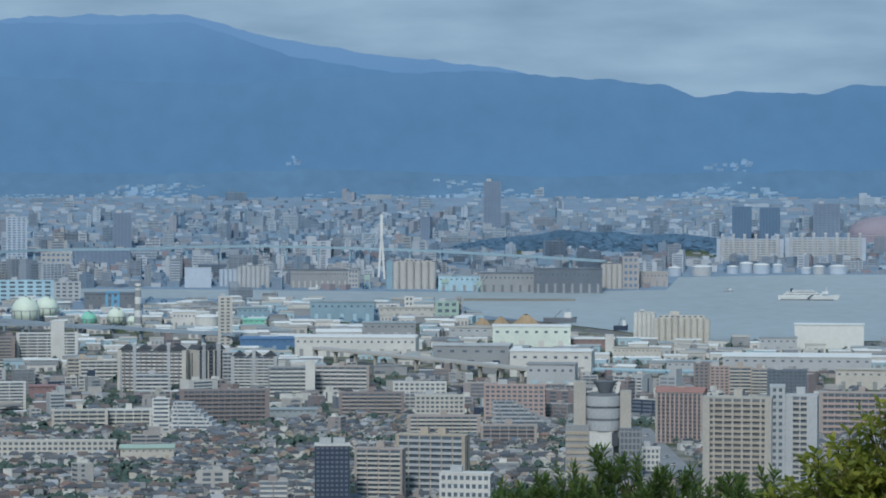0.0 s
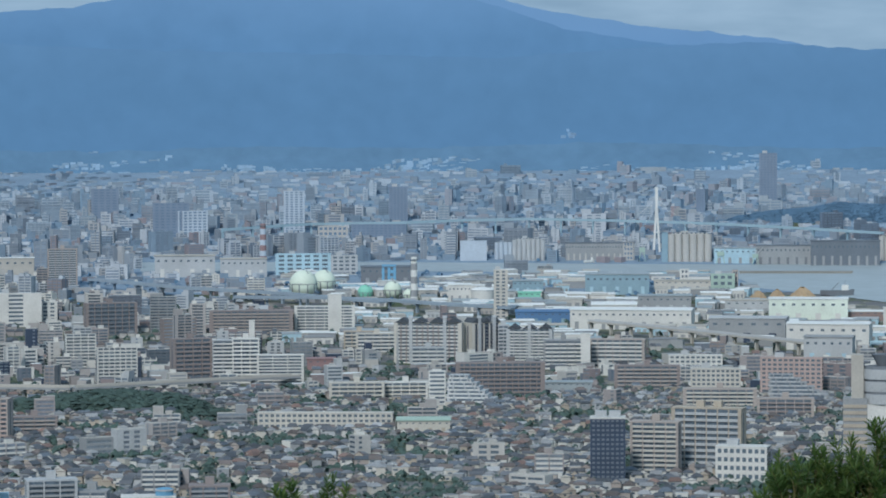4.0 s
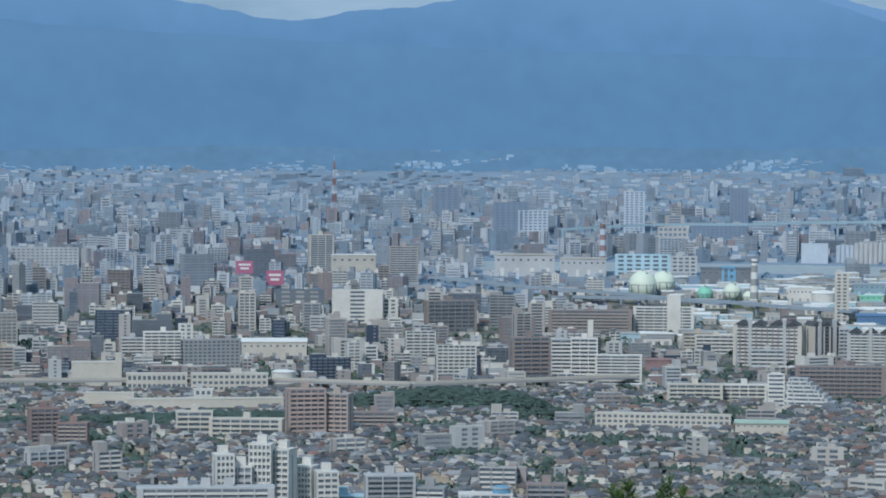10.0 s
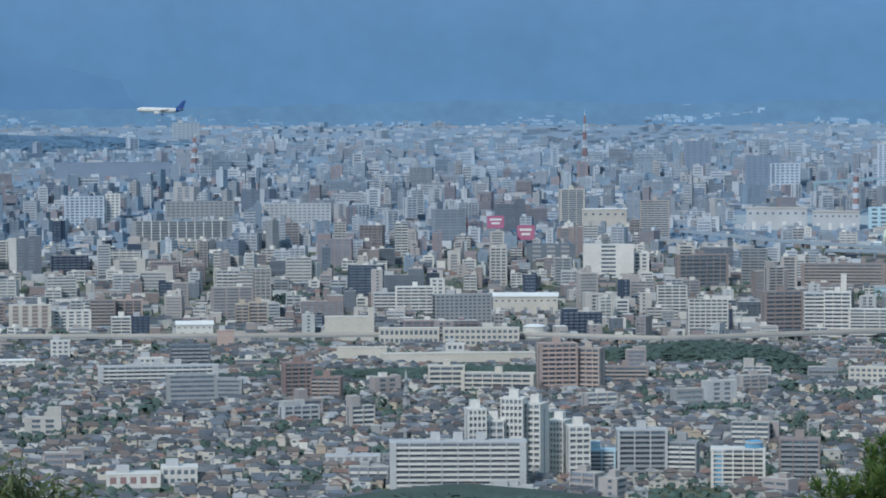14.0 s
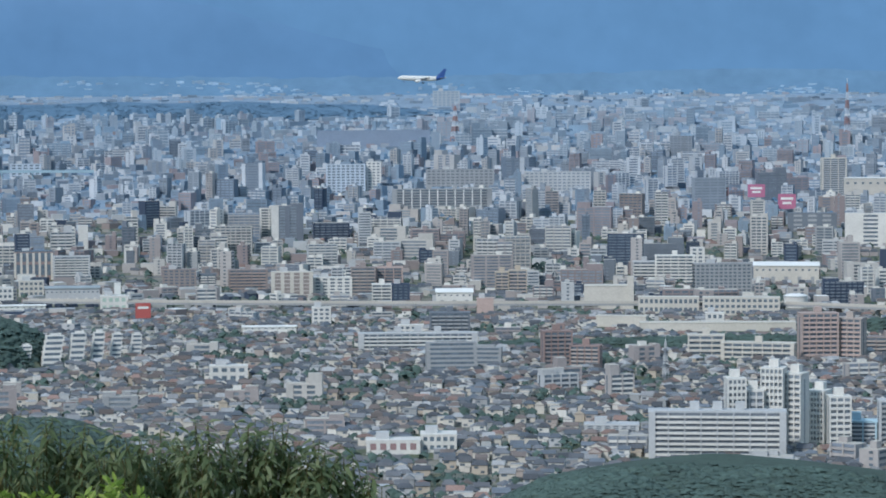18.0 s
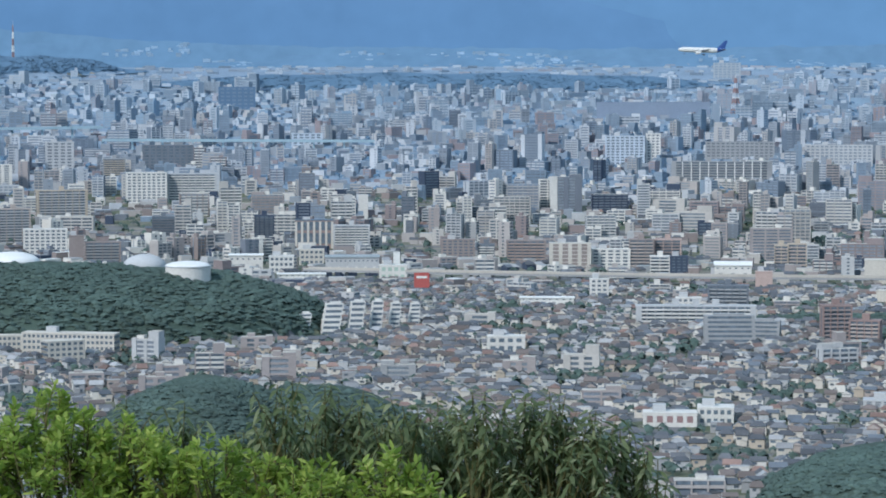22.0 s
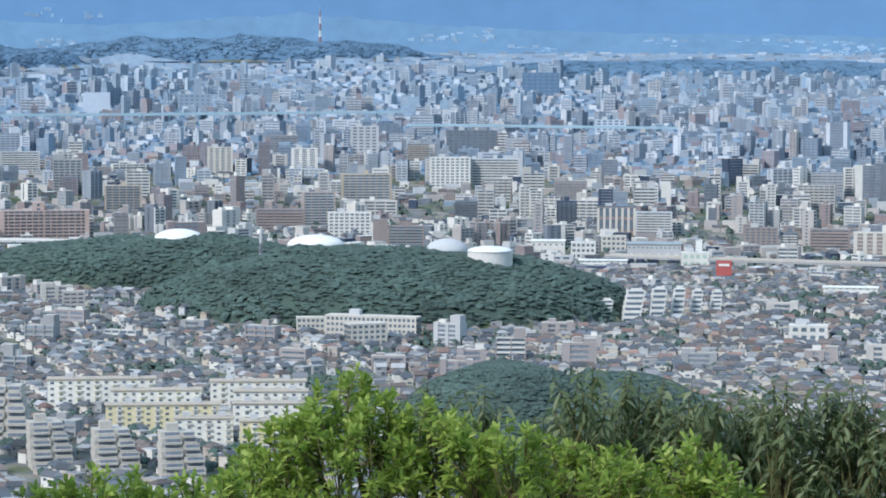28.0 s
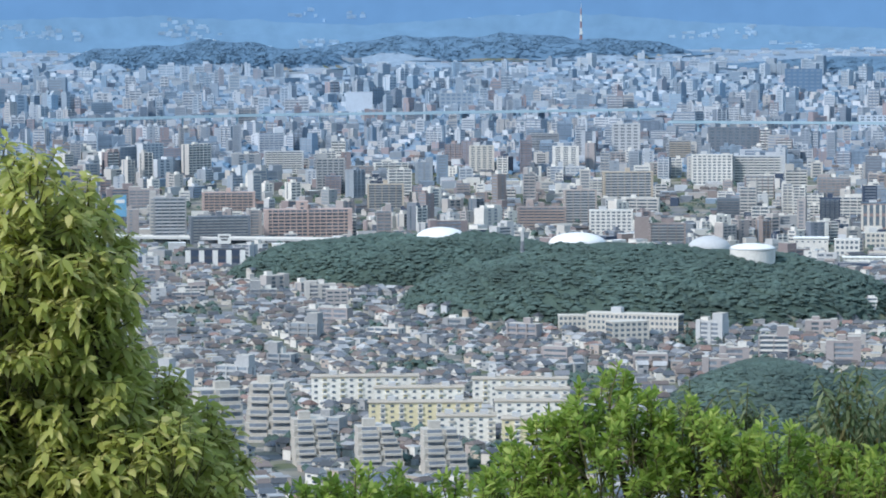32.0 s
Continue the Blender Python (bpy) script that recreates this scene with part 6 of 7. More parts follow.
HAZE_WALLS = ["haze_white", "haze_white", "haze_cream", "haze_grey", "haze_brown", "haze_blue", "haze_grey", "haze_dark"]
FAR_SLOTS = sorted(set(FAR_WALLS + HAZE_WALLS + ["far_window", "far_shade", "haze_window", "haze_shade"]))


def block_into(s, x, y, z, w, d, h, turn, wall, glass, storey, r):
    """A mid-rise block of one of four kinds: ribbed flats with balconies, corner-towered flats, banded offices, a nearly blank gable end."""
    far = glass != "window"
    dark = wall in ("navy", "slate", "mid_dark", "far_dark", "haze_dark")
    glass = (["far_window", "far_shade"] if glass == "far_window" else ["haze_window", "haze_shade"])[r.integers(2)] if far else ["window", "window", "mid_window", "palewindow"][r.integers(4)]
    pale = ({"far_window": "far_white", "far_shade": "far_white"}.get(glass, "haze_white")) if far else "white"
    storey *= r.uniform(0.95, 1.15)
    n = max(2, round(h / storey))
    h = n * storey
    cap = ("haze_grey" if "haze" in glass else "far_grey") if far else "concrete"
    c, q = math.cos(radians(turn)), math.sin(radians(turn))

    def put(lx, ly, lz, ww, dd, hh, side, top=None):
        s.box(x + lx * c - ly * q, y + lx * q + ly * c, z + lz, ww, dd, hh, turn, side, top or side)

    kind = r.random()
    if kind < 0.42:
        trim = pale if r.random() < 0.45 else wall
        put(0, 0, -2, w, d, h + 2, wall, cap)
        for k in range(n):
            put(0, -d / 2 - 0.1, k * storey + storey * 0.42, w * 0.93, 0.4, storey * 0.5, glass)
            put(0, -d / 2 - 0.5, k * storey - 0.1, w * 0.95, 1.1, storey * 0.4, trim)
        bays = max(2, int(w / r.uniform(4.5, 7.5)))
        for k in range(bays + 1):
            put((k / bays - 0.5) * w * 0.97, -d / 2 - 0.6, 0, 0.8, 1.4, h, trim if dark else wall)
        for e in (-1, 1):
            put(e * w / 2, d * 0.1, storey * 0.4, 0.3, d * 0.16, h - storey * 0.6, glass)
    elif kind < 0.62:
        put(0, 0, -2, w * 0.92, d - 1.0, h + 2, glass, cap)
        for k in range(n + 1):
            put(0, 0, k * storey - storey * 0.2, w * 0.95, d - 0.4, storey * 0.42, wall, cap)
        cw = max(2.0, w * r.uniform(0.16, 0.26))
        for e in (-1, 1):
            put(e * (w / 2 - cw / 2), 0, -2, cw, d + 0.4, h + 2 + r.uniform(0, 2), pale if dark and r.random() < 0.6 else wall, cap)
        if r.random() < 0.5:
            put(0, 0, 0, cw * 0.7, d + 0.2, h, wall, cap)
    elif kind < 0.82:
        put(0, 0, -2, w - 0.5, d - 0.5, h + 2, glass)
        band = storey * r.uniform(0.4, 0.6)
        for k in range(n + 1):
            put(0, 0, k * storey - band * 0.55, w, d, band, wall, cap)
        bays = max(1, int(w / r.uniform(5, 12)))
        for k in range(bays + 1):
            put(-w / 2 + 0.5 + (w - 1) * k / bays, 0, 0, r.uniform(0.8, 1.8), d + 0.2, h, wall)
    else:
        w = min(w, 11.0)
        put(0, 0, -2, w, d, h + 2, wall, cap)
        lx = r.uniform(-0.25, 0.25) * w
        for k in range(n):
            put(lx, -d / 2, k * storey + storey * 0.3, w * 0.2, 0.3, storey * 0.45, glass)
            for e in (-1, 1):
                put(e * w / 2, 0, k * storey + storey * 0.35, 0.3, d * 0.74, storey * 0.45, glass)
    if r.random() < 0.4 and w > 12:
        put(r.choice([-0.3, 0.3]) * w, 0, h, w * 0.38, d * 0.9, storey * r.integers(1, 3), wall, cap)
    put(r.uniform(-0.3, 0.3) * w, d * 0.1, h, min(5, w * 0.35), min(5, d * 0.5), r.uniform(2.0, 4.0), pale if r.random() < 0.5 else wall, cap)


SINGLE = []


def single_block(x, y, z, w, d, h, turn, wall, r):
    """A mid-rise block of the nearer streets, a building of its own."""
    s = Soup(MID_SLOTS)
    block_into(s, 0, 0, 0, w, d, h, 0, wall, "window", 2.95, r)
    t = new("apartment_building")
    t.matrix_basis = pose(x, y, z, 0, 0, turn)
    tagged(t, worded(f"{wall} mid-rise block of flats, {max(2, round(h / 3))} storeys, flat roof"), "apartment building")
    for slot in sorted({k[7] for k in s.boxes}):
        name = "wall" if s.slots[slot] == wall else "glazing" if "window" in s.slots[slot] else "balcony"
        part(name, boxes_mesh(name, [k for k in s.boxes if k[7] == slot], s.slots), None, t)
    SINGLE.append(t)


mid_blocks, far_blocks = Soup(MID_SLOTS), Soup(FAR_SLOTS)
for x, y, z, hh, turn in walkups:
    wall = ["lightgrey", "mid_cream", "mid_beige", "grey", "mid_tan"][rng.integers(5)]
    if len(SINGLE) < 90:
        single_block(x, y, z, rng.uniform(15, 24), 9.5, hh, turn, wall, rng)
    else:
        block_into(mid_blocks, x, y, z, rng.uniform(15, 24), 9.5, hh, turn, wall, "window", 2.95, rng)
d = 2440.0
while d < 4740:
    step = 24.0 if d < 3480 else 20.5
    n = int(radians(64) * d / step)
    shrink = 1.0 if d < 3300 else max(0.5, 1 - (d - 3300) / 2500)
    for k in range(n):
        b = -51 + 64 * (k + rng.random() * 0.5) / n
        dd = d + rng.uniform(-7, 7)
        x, y = spot(b, dd)
        far = rng.random() < (dd - 3000) / 650 and not (b > -8.5 and 2900 < dd < 3580)
        busy = 0.5 + 0.5 * noise.noise(Vector((x / 260, y / 260, 4.0)))
        if rng.random() < (0.3 if dd < 2720 else (0.17 if dd < 3700 else 0.07 if dd < 4300 else 0.0) if noise.noise(Vector((x / 160, y / 70, 30.0))) < 0.25 else 0.8 if dd < 3700 else 0.45 if dd < 4300 else 0.0):
            if room(x, y, 10, 8) > 4:
                tree_spots.append((x, y, float(land(x, y)), rng.uniform(3, 5.5) * (0.6 + 0.4 * shrink)))
            continue
        works = b > -8.5 and 2900 < dd < 3580
        edge = max(0.0, min(1.0, (dd - 4330) / 260))
        tall = not works and rng.random() < (1 - 0.9 * edge) * (0.24 + 0.5 * (busy - 0.5) if b < -9 else 0.2 + 0.4 * (busy - 0.5)) * (0.4 if d < 2700 else 0.8 if d < 3000 else 1.1 if d < 3300 else 1.35)
        if tall:
            w, dp, h = rng.uniform(8, 20) if rng.random() < 0.75 else rng.uniform(22, 40), rng.uniform(10, 15), rng.choice([12, 14, 14, 17, 20, 20, 23, 29, 32, 38])
        else:
            w, dp, h = rng.uniform(8, 18), rng.uniform(8, 14), rng.choice([5, 6, 6, 8, 9, 11])
        if works:
            w, dp, h = rng.uniform(14, 30), rng.uniform(12, 22), rng.uniform(5, 9)
        w, dp, h = w * (0.55 + 0.45 * shrink) * (1 + 0.7 * edge * rng.random()), dp * (0.6 + 0.4 * shrink), h * shrink * (1 - 0.3 * edge)
        h = room(x, y, w, h)
        if h < 4.5 * shrink:
            continue
        z = float(land(x, y))
        turn = street_turn(x, y) * 0.6 - b + rng.normal(0, 6)
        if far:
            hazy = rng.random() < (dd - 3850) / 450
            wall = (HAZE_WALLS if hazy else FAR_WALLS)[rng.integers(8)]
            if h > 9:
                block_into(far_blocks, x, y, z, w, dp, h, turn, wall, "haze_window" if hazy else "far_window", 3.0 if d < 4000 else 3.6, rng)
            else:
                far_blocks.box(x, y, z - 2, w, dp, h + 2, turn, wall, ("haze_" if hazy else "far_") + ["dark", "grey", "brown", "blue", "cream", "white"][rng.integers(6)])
        else:
            wall = MID_WALLS[rng.integers(len(MID_WALLS))]
            if works:
                wall = ["white", "lightgrey", "grey", "mid_cream", "paleblue", "white"][rng.integers(6)]
                mid_blocks.box(x, y, z - 1, w, dp, h + 1, turn, wall)
                mid_blocks.roof(x, y, z + h, w + 1, dp + 1, rng.uniform(0.8, 2.2), turn, ["whiteroof", "roofmetal", "concrete", "tile_light", "whiteroof"][rng.integers(5)], 0.0)
                for e in (-0.3, 0.0, 0.3):
                    mid_blocks.box(x + e * w * math.cos(radians(turn)) + dp / 2 * math.sin(radians(turn)), y + e * w * math.sin(radians(turn)) - dp / 2 * math.cos(radians(turn)), z, w * 0.18, 0.4, h * 0.55, turn, "grey")
            elif h > 9 and dd < 2800 and len(SINGLE) < 170:
                single_block(x, y, z, w, dp, h, turn, wall, rng)
            elif h > 9:
                block_into(mid_blocks, x, y, z, w, dp, h, turn, wall, "window", 2.95, rng)
            elif rng.random() < 0.55:
                for e in (-1, 1):
                    ex, ey = e * w * 0.28 * math.cos(radians(turn)), e * w * 0.28 * math.sin(radians(turn))
                    mid_blocks.box(x + ex, y + ey, z - 1, w * 0.5, dp * 0.8, 5.6, turn, wall)
                    mid_blocks.roof(x + ex, y + ey, z + 4.6, w * 0.5 + 1, dp * 0.8 + 1, 2.2, turn, TILES[rng.integers(len(TILES))], 0.22 if e > 0 else 0.0, "" if e > 0 else wall)
            else:
                mid_blocks.box(x, y, z - 1, w, dp, h + 1, turn, wall, ["concrete", "tile_light", "roofmetal", "tile_light", "tile_grey", "whiteroof"][rng.integers(6)])
    d += step * (1.0 if d < 3480 else 1.1)
mid_blocks.make("city_blocks", "pale and brown mid-rise flats, offices and shops of the city", "buildings")
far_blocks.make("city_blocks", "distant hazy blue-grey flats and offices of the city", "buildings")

# ---- woods and street trees ----
def lump_mesh(seed, sprays=56):
    """A tree crown of unit radius: a knobbly heart inside a shell of leafy sprays."""
    r = random.Random(seed)
    bm = bmesh.new()
    made = bmesh.ops.create_icosphere(bm, subdivisions=1, radius=0.9, matrix=Matrix.Translation((0, 0, 0.04)))
    for v in made["verts"]:
        v.co += 0.2 * noise.noise_vector(v.co * 2.1 + Vector((seed, 0, 0)))
    bmesh.ops.delete(bm, geom=[v for v in bm.verts if v.co.z < -0.35], context="VERTS")
    for k in range(sprays):
        u = Vector((r.gauss(0, 1), r.gauss(0, 1), abs(r.gauss(0.2, 1)) - 0.25)).normalized()
        n = (u + Vector((r.gauss(0, 0.35), r.gauss(0, 0.35), r.gauss(0.25, 0.35)))).normalized()
        e = n.orthogonal().normalized()
        g = n.cross(e)
        c, size, a = u * r.uniform(0.86, 1.04), r.uniform(0.08, 0.16) * (1 if sprays > 20 else 1.8), r.uniform(0, 6.28)
        bm.faces.new([bm.verts.new(c + size * (e * math.cos(a + q) + g * math.sin(a + q))) for q in (0, 2.0 + r.uniform(-0.4, 0.4), 4.2)])
    me = bpy.data.meshes.new("lump")
    bm.to_mesh(me)
    bm.free()
    return me


LUMPS = []
for seed in range(10):
    me = lump_mesh(seed, 24 if seed < 5 else 14)
    vv = np.zeros(len(me.vertices) * 3)
    me.vertices.foreach_get("co", vv)
    LUMPS.append((vv.reshape(-1, 3), np.array([p.vertices[:] for p in me.polygons])))


def crowns(name, spots, material, label, category, squash=0.8, lot=0):
    """Many tree crowns (x, y, z of the foot, radius) on short trunks as one mesh."""
    vs, fs, at = [], [], 0
    for k, (x, y, z, r) in enumerate(spots):
        v, f = LUMPS[lot + k % 5]
        a = k * 2.4
        c, s = math.cos(a), math.sin(a)
        vs.append(np.stack([x + r * (v[:, 0] * c - v[:, 1] * s), y + r * (v[:, 0] * s + v[:, 1] * c), z + r * (0.55 + v[:, 2] * squash)], 1))
        fs.append(f + at)
        at += len(v)
    me = mesh_np(name, np.concatenate(vs), np.concatenate(fs))
    me.polygons.foreach_set("use_smooth", np.ones(len(me.polygons), bool))
    return tagged(part(name, me, material, None), label, category, kind="stuff")


for b0, b1, d0, d1, count in ((-41.4, -37.0, 1330, 1392, 46), (-42.0, -38.6, 1398, 1450, 40), (-38.6, -35.2, 1470, 1490, 12), (-36.2, -35.2, 1385, 1440, 24), (-33.9, -31.9, 1850, 1930, 26), (-28.0, -26.4, 2070, 2110, 22), (-27.6, -24.2, 2180, 2230, 30),
                               (-6.7, -5.7, 2560, 2660, 26), (-8.7, -7.9, 2250, 2330, 22), (-5.0, -3.7, 2090, 2130, 22), (-8.4, -7.3, 1880, 1930, 16), (-14.5, -10.5, 2730, 2800, 95), (-12.0, -9.6, 2180, 2240, 40), (-10.4, -8.6, 2060, 2100, 30), (-20.7, -18.8, 2900, 2990, 75), (-13.4, -12.2, 2560, 2640, 30), (-19.8, -18.9, 2380, 2430, 30), (-26.6, -24.6, 2120, 2170, 40)):
    for k in range(count):
        b, dd = rng.uniform(b0, b1), rng.uniform(d0, d1)
        x, y = spot(b, dd)
        if room(x, y, 3, 6) > 3:
            tree_spots.append((x, y, float(land(x, y)), rng.uniform(2.8, 4.8)))
near_trees = [t for t in tree_spots if math.hypot(t[0], t[1]) < 3300]
crowns("garden_trees", near_trees, "canopy", "dark green garden and street trees between the roofs", "trees", 1.0, 5)
crowns("park_trees", [t for t in tree_spots if math.hypot(t[0], t[1]) >= 3300], "hazed_canopy", "distant blue-green trees among the city blocks", "trees", 0.9, 5)
def undergrowth(b, dist, half, deep):
    """The floor of a wood, laid over its hill: green when near, tinted blue for haze when far."""
    fc, a = [], radians(b)
    hx, hy = spot(b, dist)
    n, m = 64, 26
    out = (1.04 if dist < 2700 else 1.12) * (1 - (1 - np.arange(m + 1) / m) ** 2)[:, None]
    ang = (6.2832 * np.arange(n) / n)[None]
    u, w = half * out * np.cos(ang), deep * out * np.sin(ang)
    x, y = hx + u * math.cos(a) + w * math.sin(a), hy - u * math.sin(a) + w * math.cos(a)
    v = np.stack([x, y, land(x, y) + (1.0 if dist < 2700 else 2.3)], -1).reshape(-1, 3)
    for i in range(m):
        fc += [(i * n + j, i * n + (j + 1) % n, (i + 1) * n + (j + 1) % n, (i + 1) * n + j) for j in range(n)]
    return mesh_np("undergrowth", v, fc)


for b, dist, half, deep, h in HILLS:
    spots, a = [], radians(b)
    size = 2.5 if dist < 1500 else 3.6 if dist < 2600 else 3.6
    count = int(min(9000 if dist < 2700 else 5000, math.pi * half * deep / (size * size * 0.6)))
    hx, hy = spot(b, dist)
    tagged(part("undergrowth", undergrowth(b, dist, half, deep), "undergrowth" if dist < 2700 else "hazed_canopy", None), "undergrowth on the floor of a wood, haze-blue when far", "undergrowth", kind="structure")
    q, ang = 1.03 * np.sqrt(rng.random(count)), rng.uniform(0, 2 * math.pi, count)
    u, v = q * half * np.cos(ang), q * deep * np.sin(ang)
    u, v = u[v < deep * 0.05], v[v < deep * 0.05]
    xs, ys = hx + u * math.cos(a) + v * math.sin(a), hy - u * math.sin(a) + v * math.cos(a)
    for x, y, z in zip(xs, ys, land(xs, ys)):
        r = size * rng.uniform(0.75, 1.3) * (1 + 0.4 * noise.noise(Vector((x / 22, y / 22, 3))))
        spots.append((x, y, z - (0.45 if dist < 2700 else 0.3) * r + rng.uniform(-0.7, 0.8), r))
    # far woods get the haze-blue foliage colour
    crowns("wood", spots, "canopy" if dist < 2700 else "hazed_canopy", "dense dark wood covering a hill, haze-blue when far", "wood", 0.6 if dist < 2700 else 0.5, 0 if dist < 2700 else 5)

# ---- trees on the slope below the lookout ----
def leaf_material(name, colour, under, vary=0.18):
    """A leaf: uneven green, thin enough to let some light through."""
    m = bpy.data.materials.new(name)
    m.use_nodes = True
    n, l = m.node_tree.nodes, m.node_tree.links
    b, out = n["Principled BSDF"], n["Material Output"]
    b.inputs["Roughness"].default_value = 0.5
    b.inputs["Specular IOR Level"].default_value = 0.35
    geo, nz, ramp = n.new("ShaderNodeNewGeometry"), n.new("ShaderNodeTexNoise"), n.new("ShaderNodeValToRGB")
    nz.inputs["Scale"].default_value = 9.0
    add, half = n.new("ShaderNodeMath"), n.new("ShaderNodeMath")
    add.operation, half.operation = "ADD", "MULTIPLY"
    half.inputs[1].default_value = 0.5
    l.new(geo.outputs["Position"], nz.inputs["Vector"])
    l.new(geo.outputs["Random Per Island"], add.inputs[0])
    l.new(nz.outputs["Fac"], add.inputs[1])
    l.new(add.outputs[0], half.inputs[0])
    e = ramp.color_ramp.elements
    base = lin(colour)
    e[0].position, e[0].color = 0.2, (*[c * (1 - vary) for c in base], 1)
    e[1].position, e[1].color = 0.8, (*lin(under), 1)
    mid = e.new(0.55)
    mid.color = (*base, 1)
    l.new(half.outputs[0], ramp.inputs[0])
    l.new(ramp.outputs[0], b.inputs["Base Color"])
    tr, mix = n.new("ShaderNodeBsdfTranslucent"), n.new("ShaderNodeMixShader")
    l.new(ramp.outputs[0], tr.inputs["Color"])
    mix.inputs[0].default_value = 0.56
    l.new(b.outputs[0], mix.inputs[1])
    l.new(tr.outputs[0], mix.inputs[2])
    l.new(mix.outputs[0], out.inputs["Surface"])
    MATS[name] = m


leaf_material("leaf_pine", "5c7640", "889a52")
leaf_material("leaf_yellowgreen", "8a9440", "b8b552")
leaf_material("leaf_bright", "90aa4c", "c4d072", 0.3)
leaf_material("leaf_dark", "70815a", "a3ac86")
leaf_material("leaf_autumn", "b2b966", "dcd494")

STYLES = dict(  # length, width, leaves on a shoot, angle from the shoot, droop, shoot length, upright, material
    pine=(0.062, 0.011, 40, 58, 0.05, 0.13, 0.55, "leaf_pine"),
    loose=(0.068, 0.026, 12, 60, 0.25, 0.14, 0.5, "leaf_yellowgreen"),
    bright=(0.06, 0.021, 18, 58, 0.2, 0.12, 0.65, "leaf_bright"),
    hanging=(0.074, 0.021, 12, 92, 0.6, 0.22, 0.85, "leaf_dark"),
    crown=(0.07, 0.029, 15, 80, 0.45, 0.12, 0.45, "leaf_autumn"))


def leaves_mesh(shoots, style, r):
    """Bent lens-shaped leaves set round each shoot (foot, direction)."""
    L, W, n, ang, droop, run, _, _ = STYLES[style]
    k = len(shoots) * n
    foot = np.repeat(np.array([s[0] for s in shoots]), n, 0)
    way = np.repeat(np.array([s[1] for s in shoots]), n, 0)
    ref = np.where(np.abs(way[:, 2:3]) > 0.9, np.array([[1.0, 0, 0]]), np.array([[0, 0, 1.0]]))
    e1 = np.cross(way, ref)
    e1 /= np.linalg.norm(e1, axis=1, keepdims=True)
    e2 = np.cross(way, e1)
    idx = np.tile(np.arange(n), len(shoots))
    phi = idx * 2.4 + r.uniform(-0.4, 0.4, k)
    along = run * (0.25 + 0.75 * (idx + r.random(k)) / n)
    tilt = np.radians(ang * (1.15 - 0.5 * idx / n) + r.normal(0, 12, k))
    side = e1 * np.cos(phi)[:, None] + e2 * np.sin(phi)[:, None]
    axis = way * np.cos(tilt)[:, None] + side * np.sin(tilt)[:, None]
    axis[:, 2] -= droop * 0.5
    axis /= np.linalg.norm(axis, axis=1, keepdims=True)
    wide = np.cross(axis, np.array([[0, 0, 1.0]])) + r.normal(0, 0.35, (k, 3))
    wide -= axis * (wide * axis).sum(1, keepdims=True)
    wide /= np.linalg.norm(wide, axis=1, keepdims=True)
    ll, ww = L * r.uniform(0.65, 1.2, k)[:, None], W * r.uniform(0.75, 1.2, k)[:, None]
    p0 = foot + way * along[:, None]
    fall = np.array([[0, 0, -1.0]]) * droop * ll
    v = np.stack([p0, p0 + axis * ll * 0.35 - wide * ww * 0.5 + fall * 0.08, p0 + axis * ll * 0.35 + wide * ww * 0.5 + fall * 0.08,
                  p0 + axis * ll * 0.7 - wide * ww * 0.38 + fall * 0.35, p0 + axis * ll * 0.7 + wide * ww * 0.38 + fall * 0.35, p0 + axis * ll + fall * 0.75], 1).reshape(-1, 3)
    t = np.array([[0, 2, 1], [1, 2, 4], [1, 4, 3], [3, 4, 5]])
    f = (t[None] + 6 * np.arange(k)[:, None, None]).reshape(-1, 3)
    me = mesh_np("leaves", v, f)
    me.polygons.foreach_set("use_smooth", np.ones(len(f), bool))
    return me


def stick_mesh(pairs, sides=5):
    """Tapered round sticks (from, to, radius at both ends) in one mesh."""
    v, f = [], []
    for a, b, r0, r1 in pairs:
        a, b = Vector(a), Vector(b)
        q = (b - a).to_track_quat("Z", "Y")
        o = len(v)
        for c, r in ((a, r0), (b, r1)):
            for k in range(sides):
                v.append(c + q @ Vector((r * math.cos(6.283 * k / sides), r * math.sin(6.283 * k / sides), 0)))
        f += [(o + k, o + (k + 1) % sides, o + sides + (k + 1) % sides, o + sides + k) for k in range(sides)]
    return mesh_np("sticks", v, f)


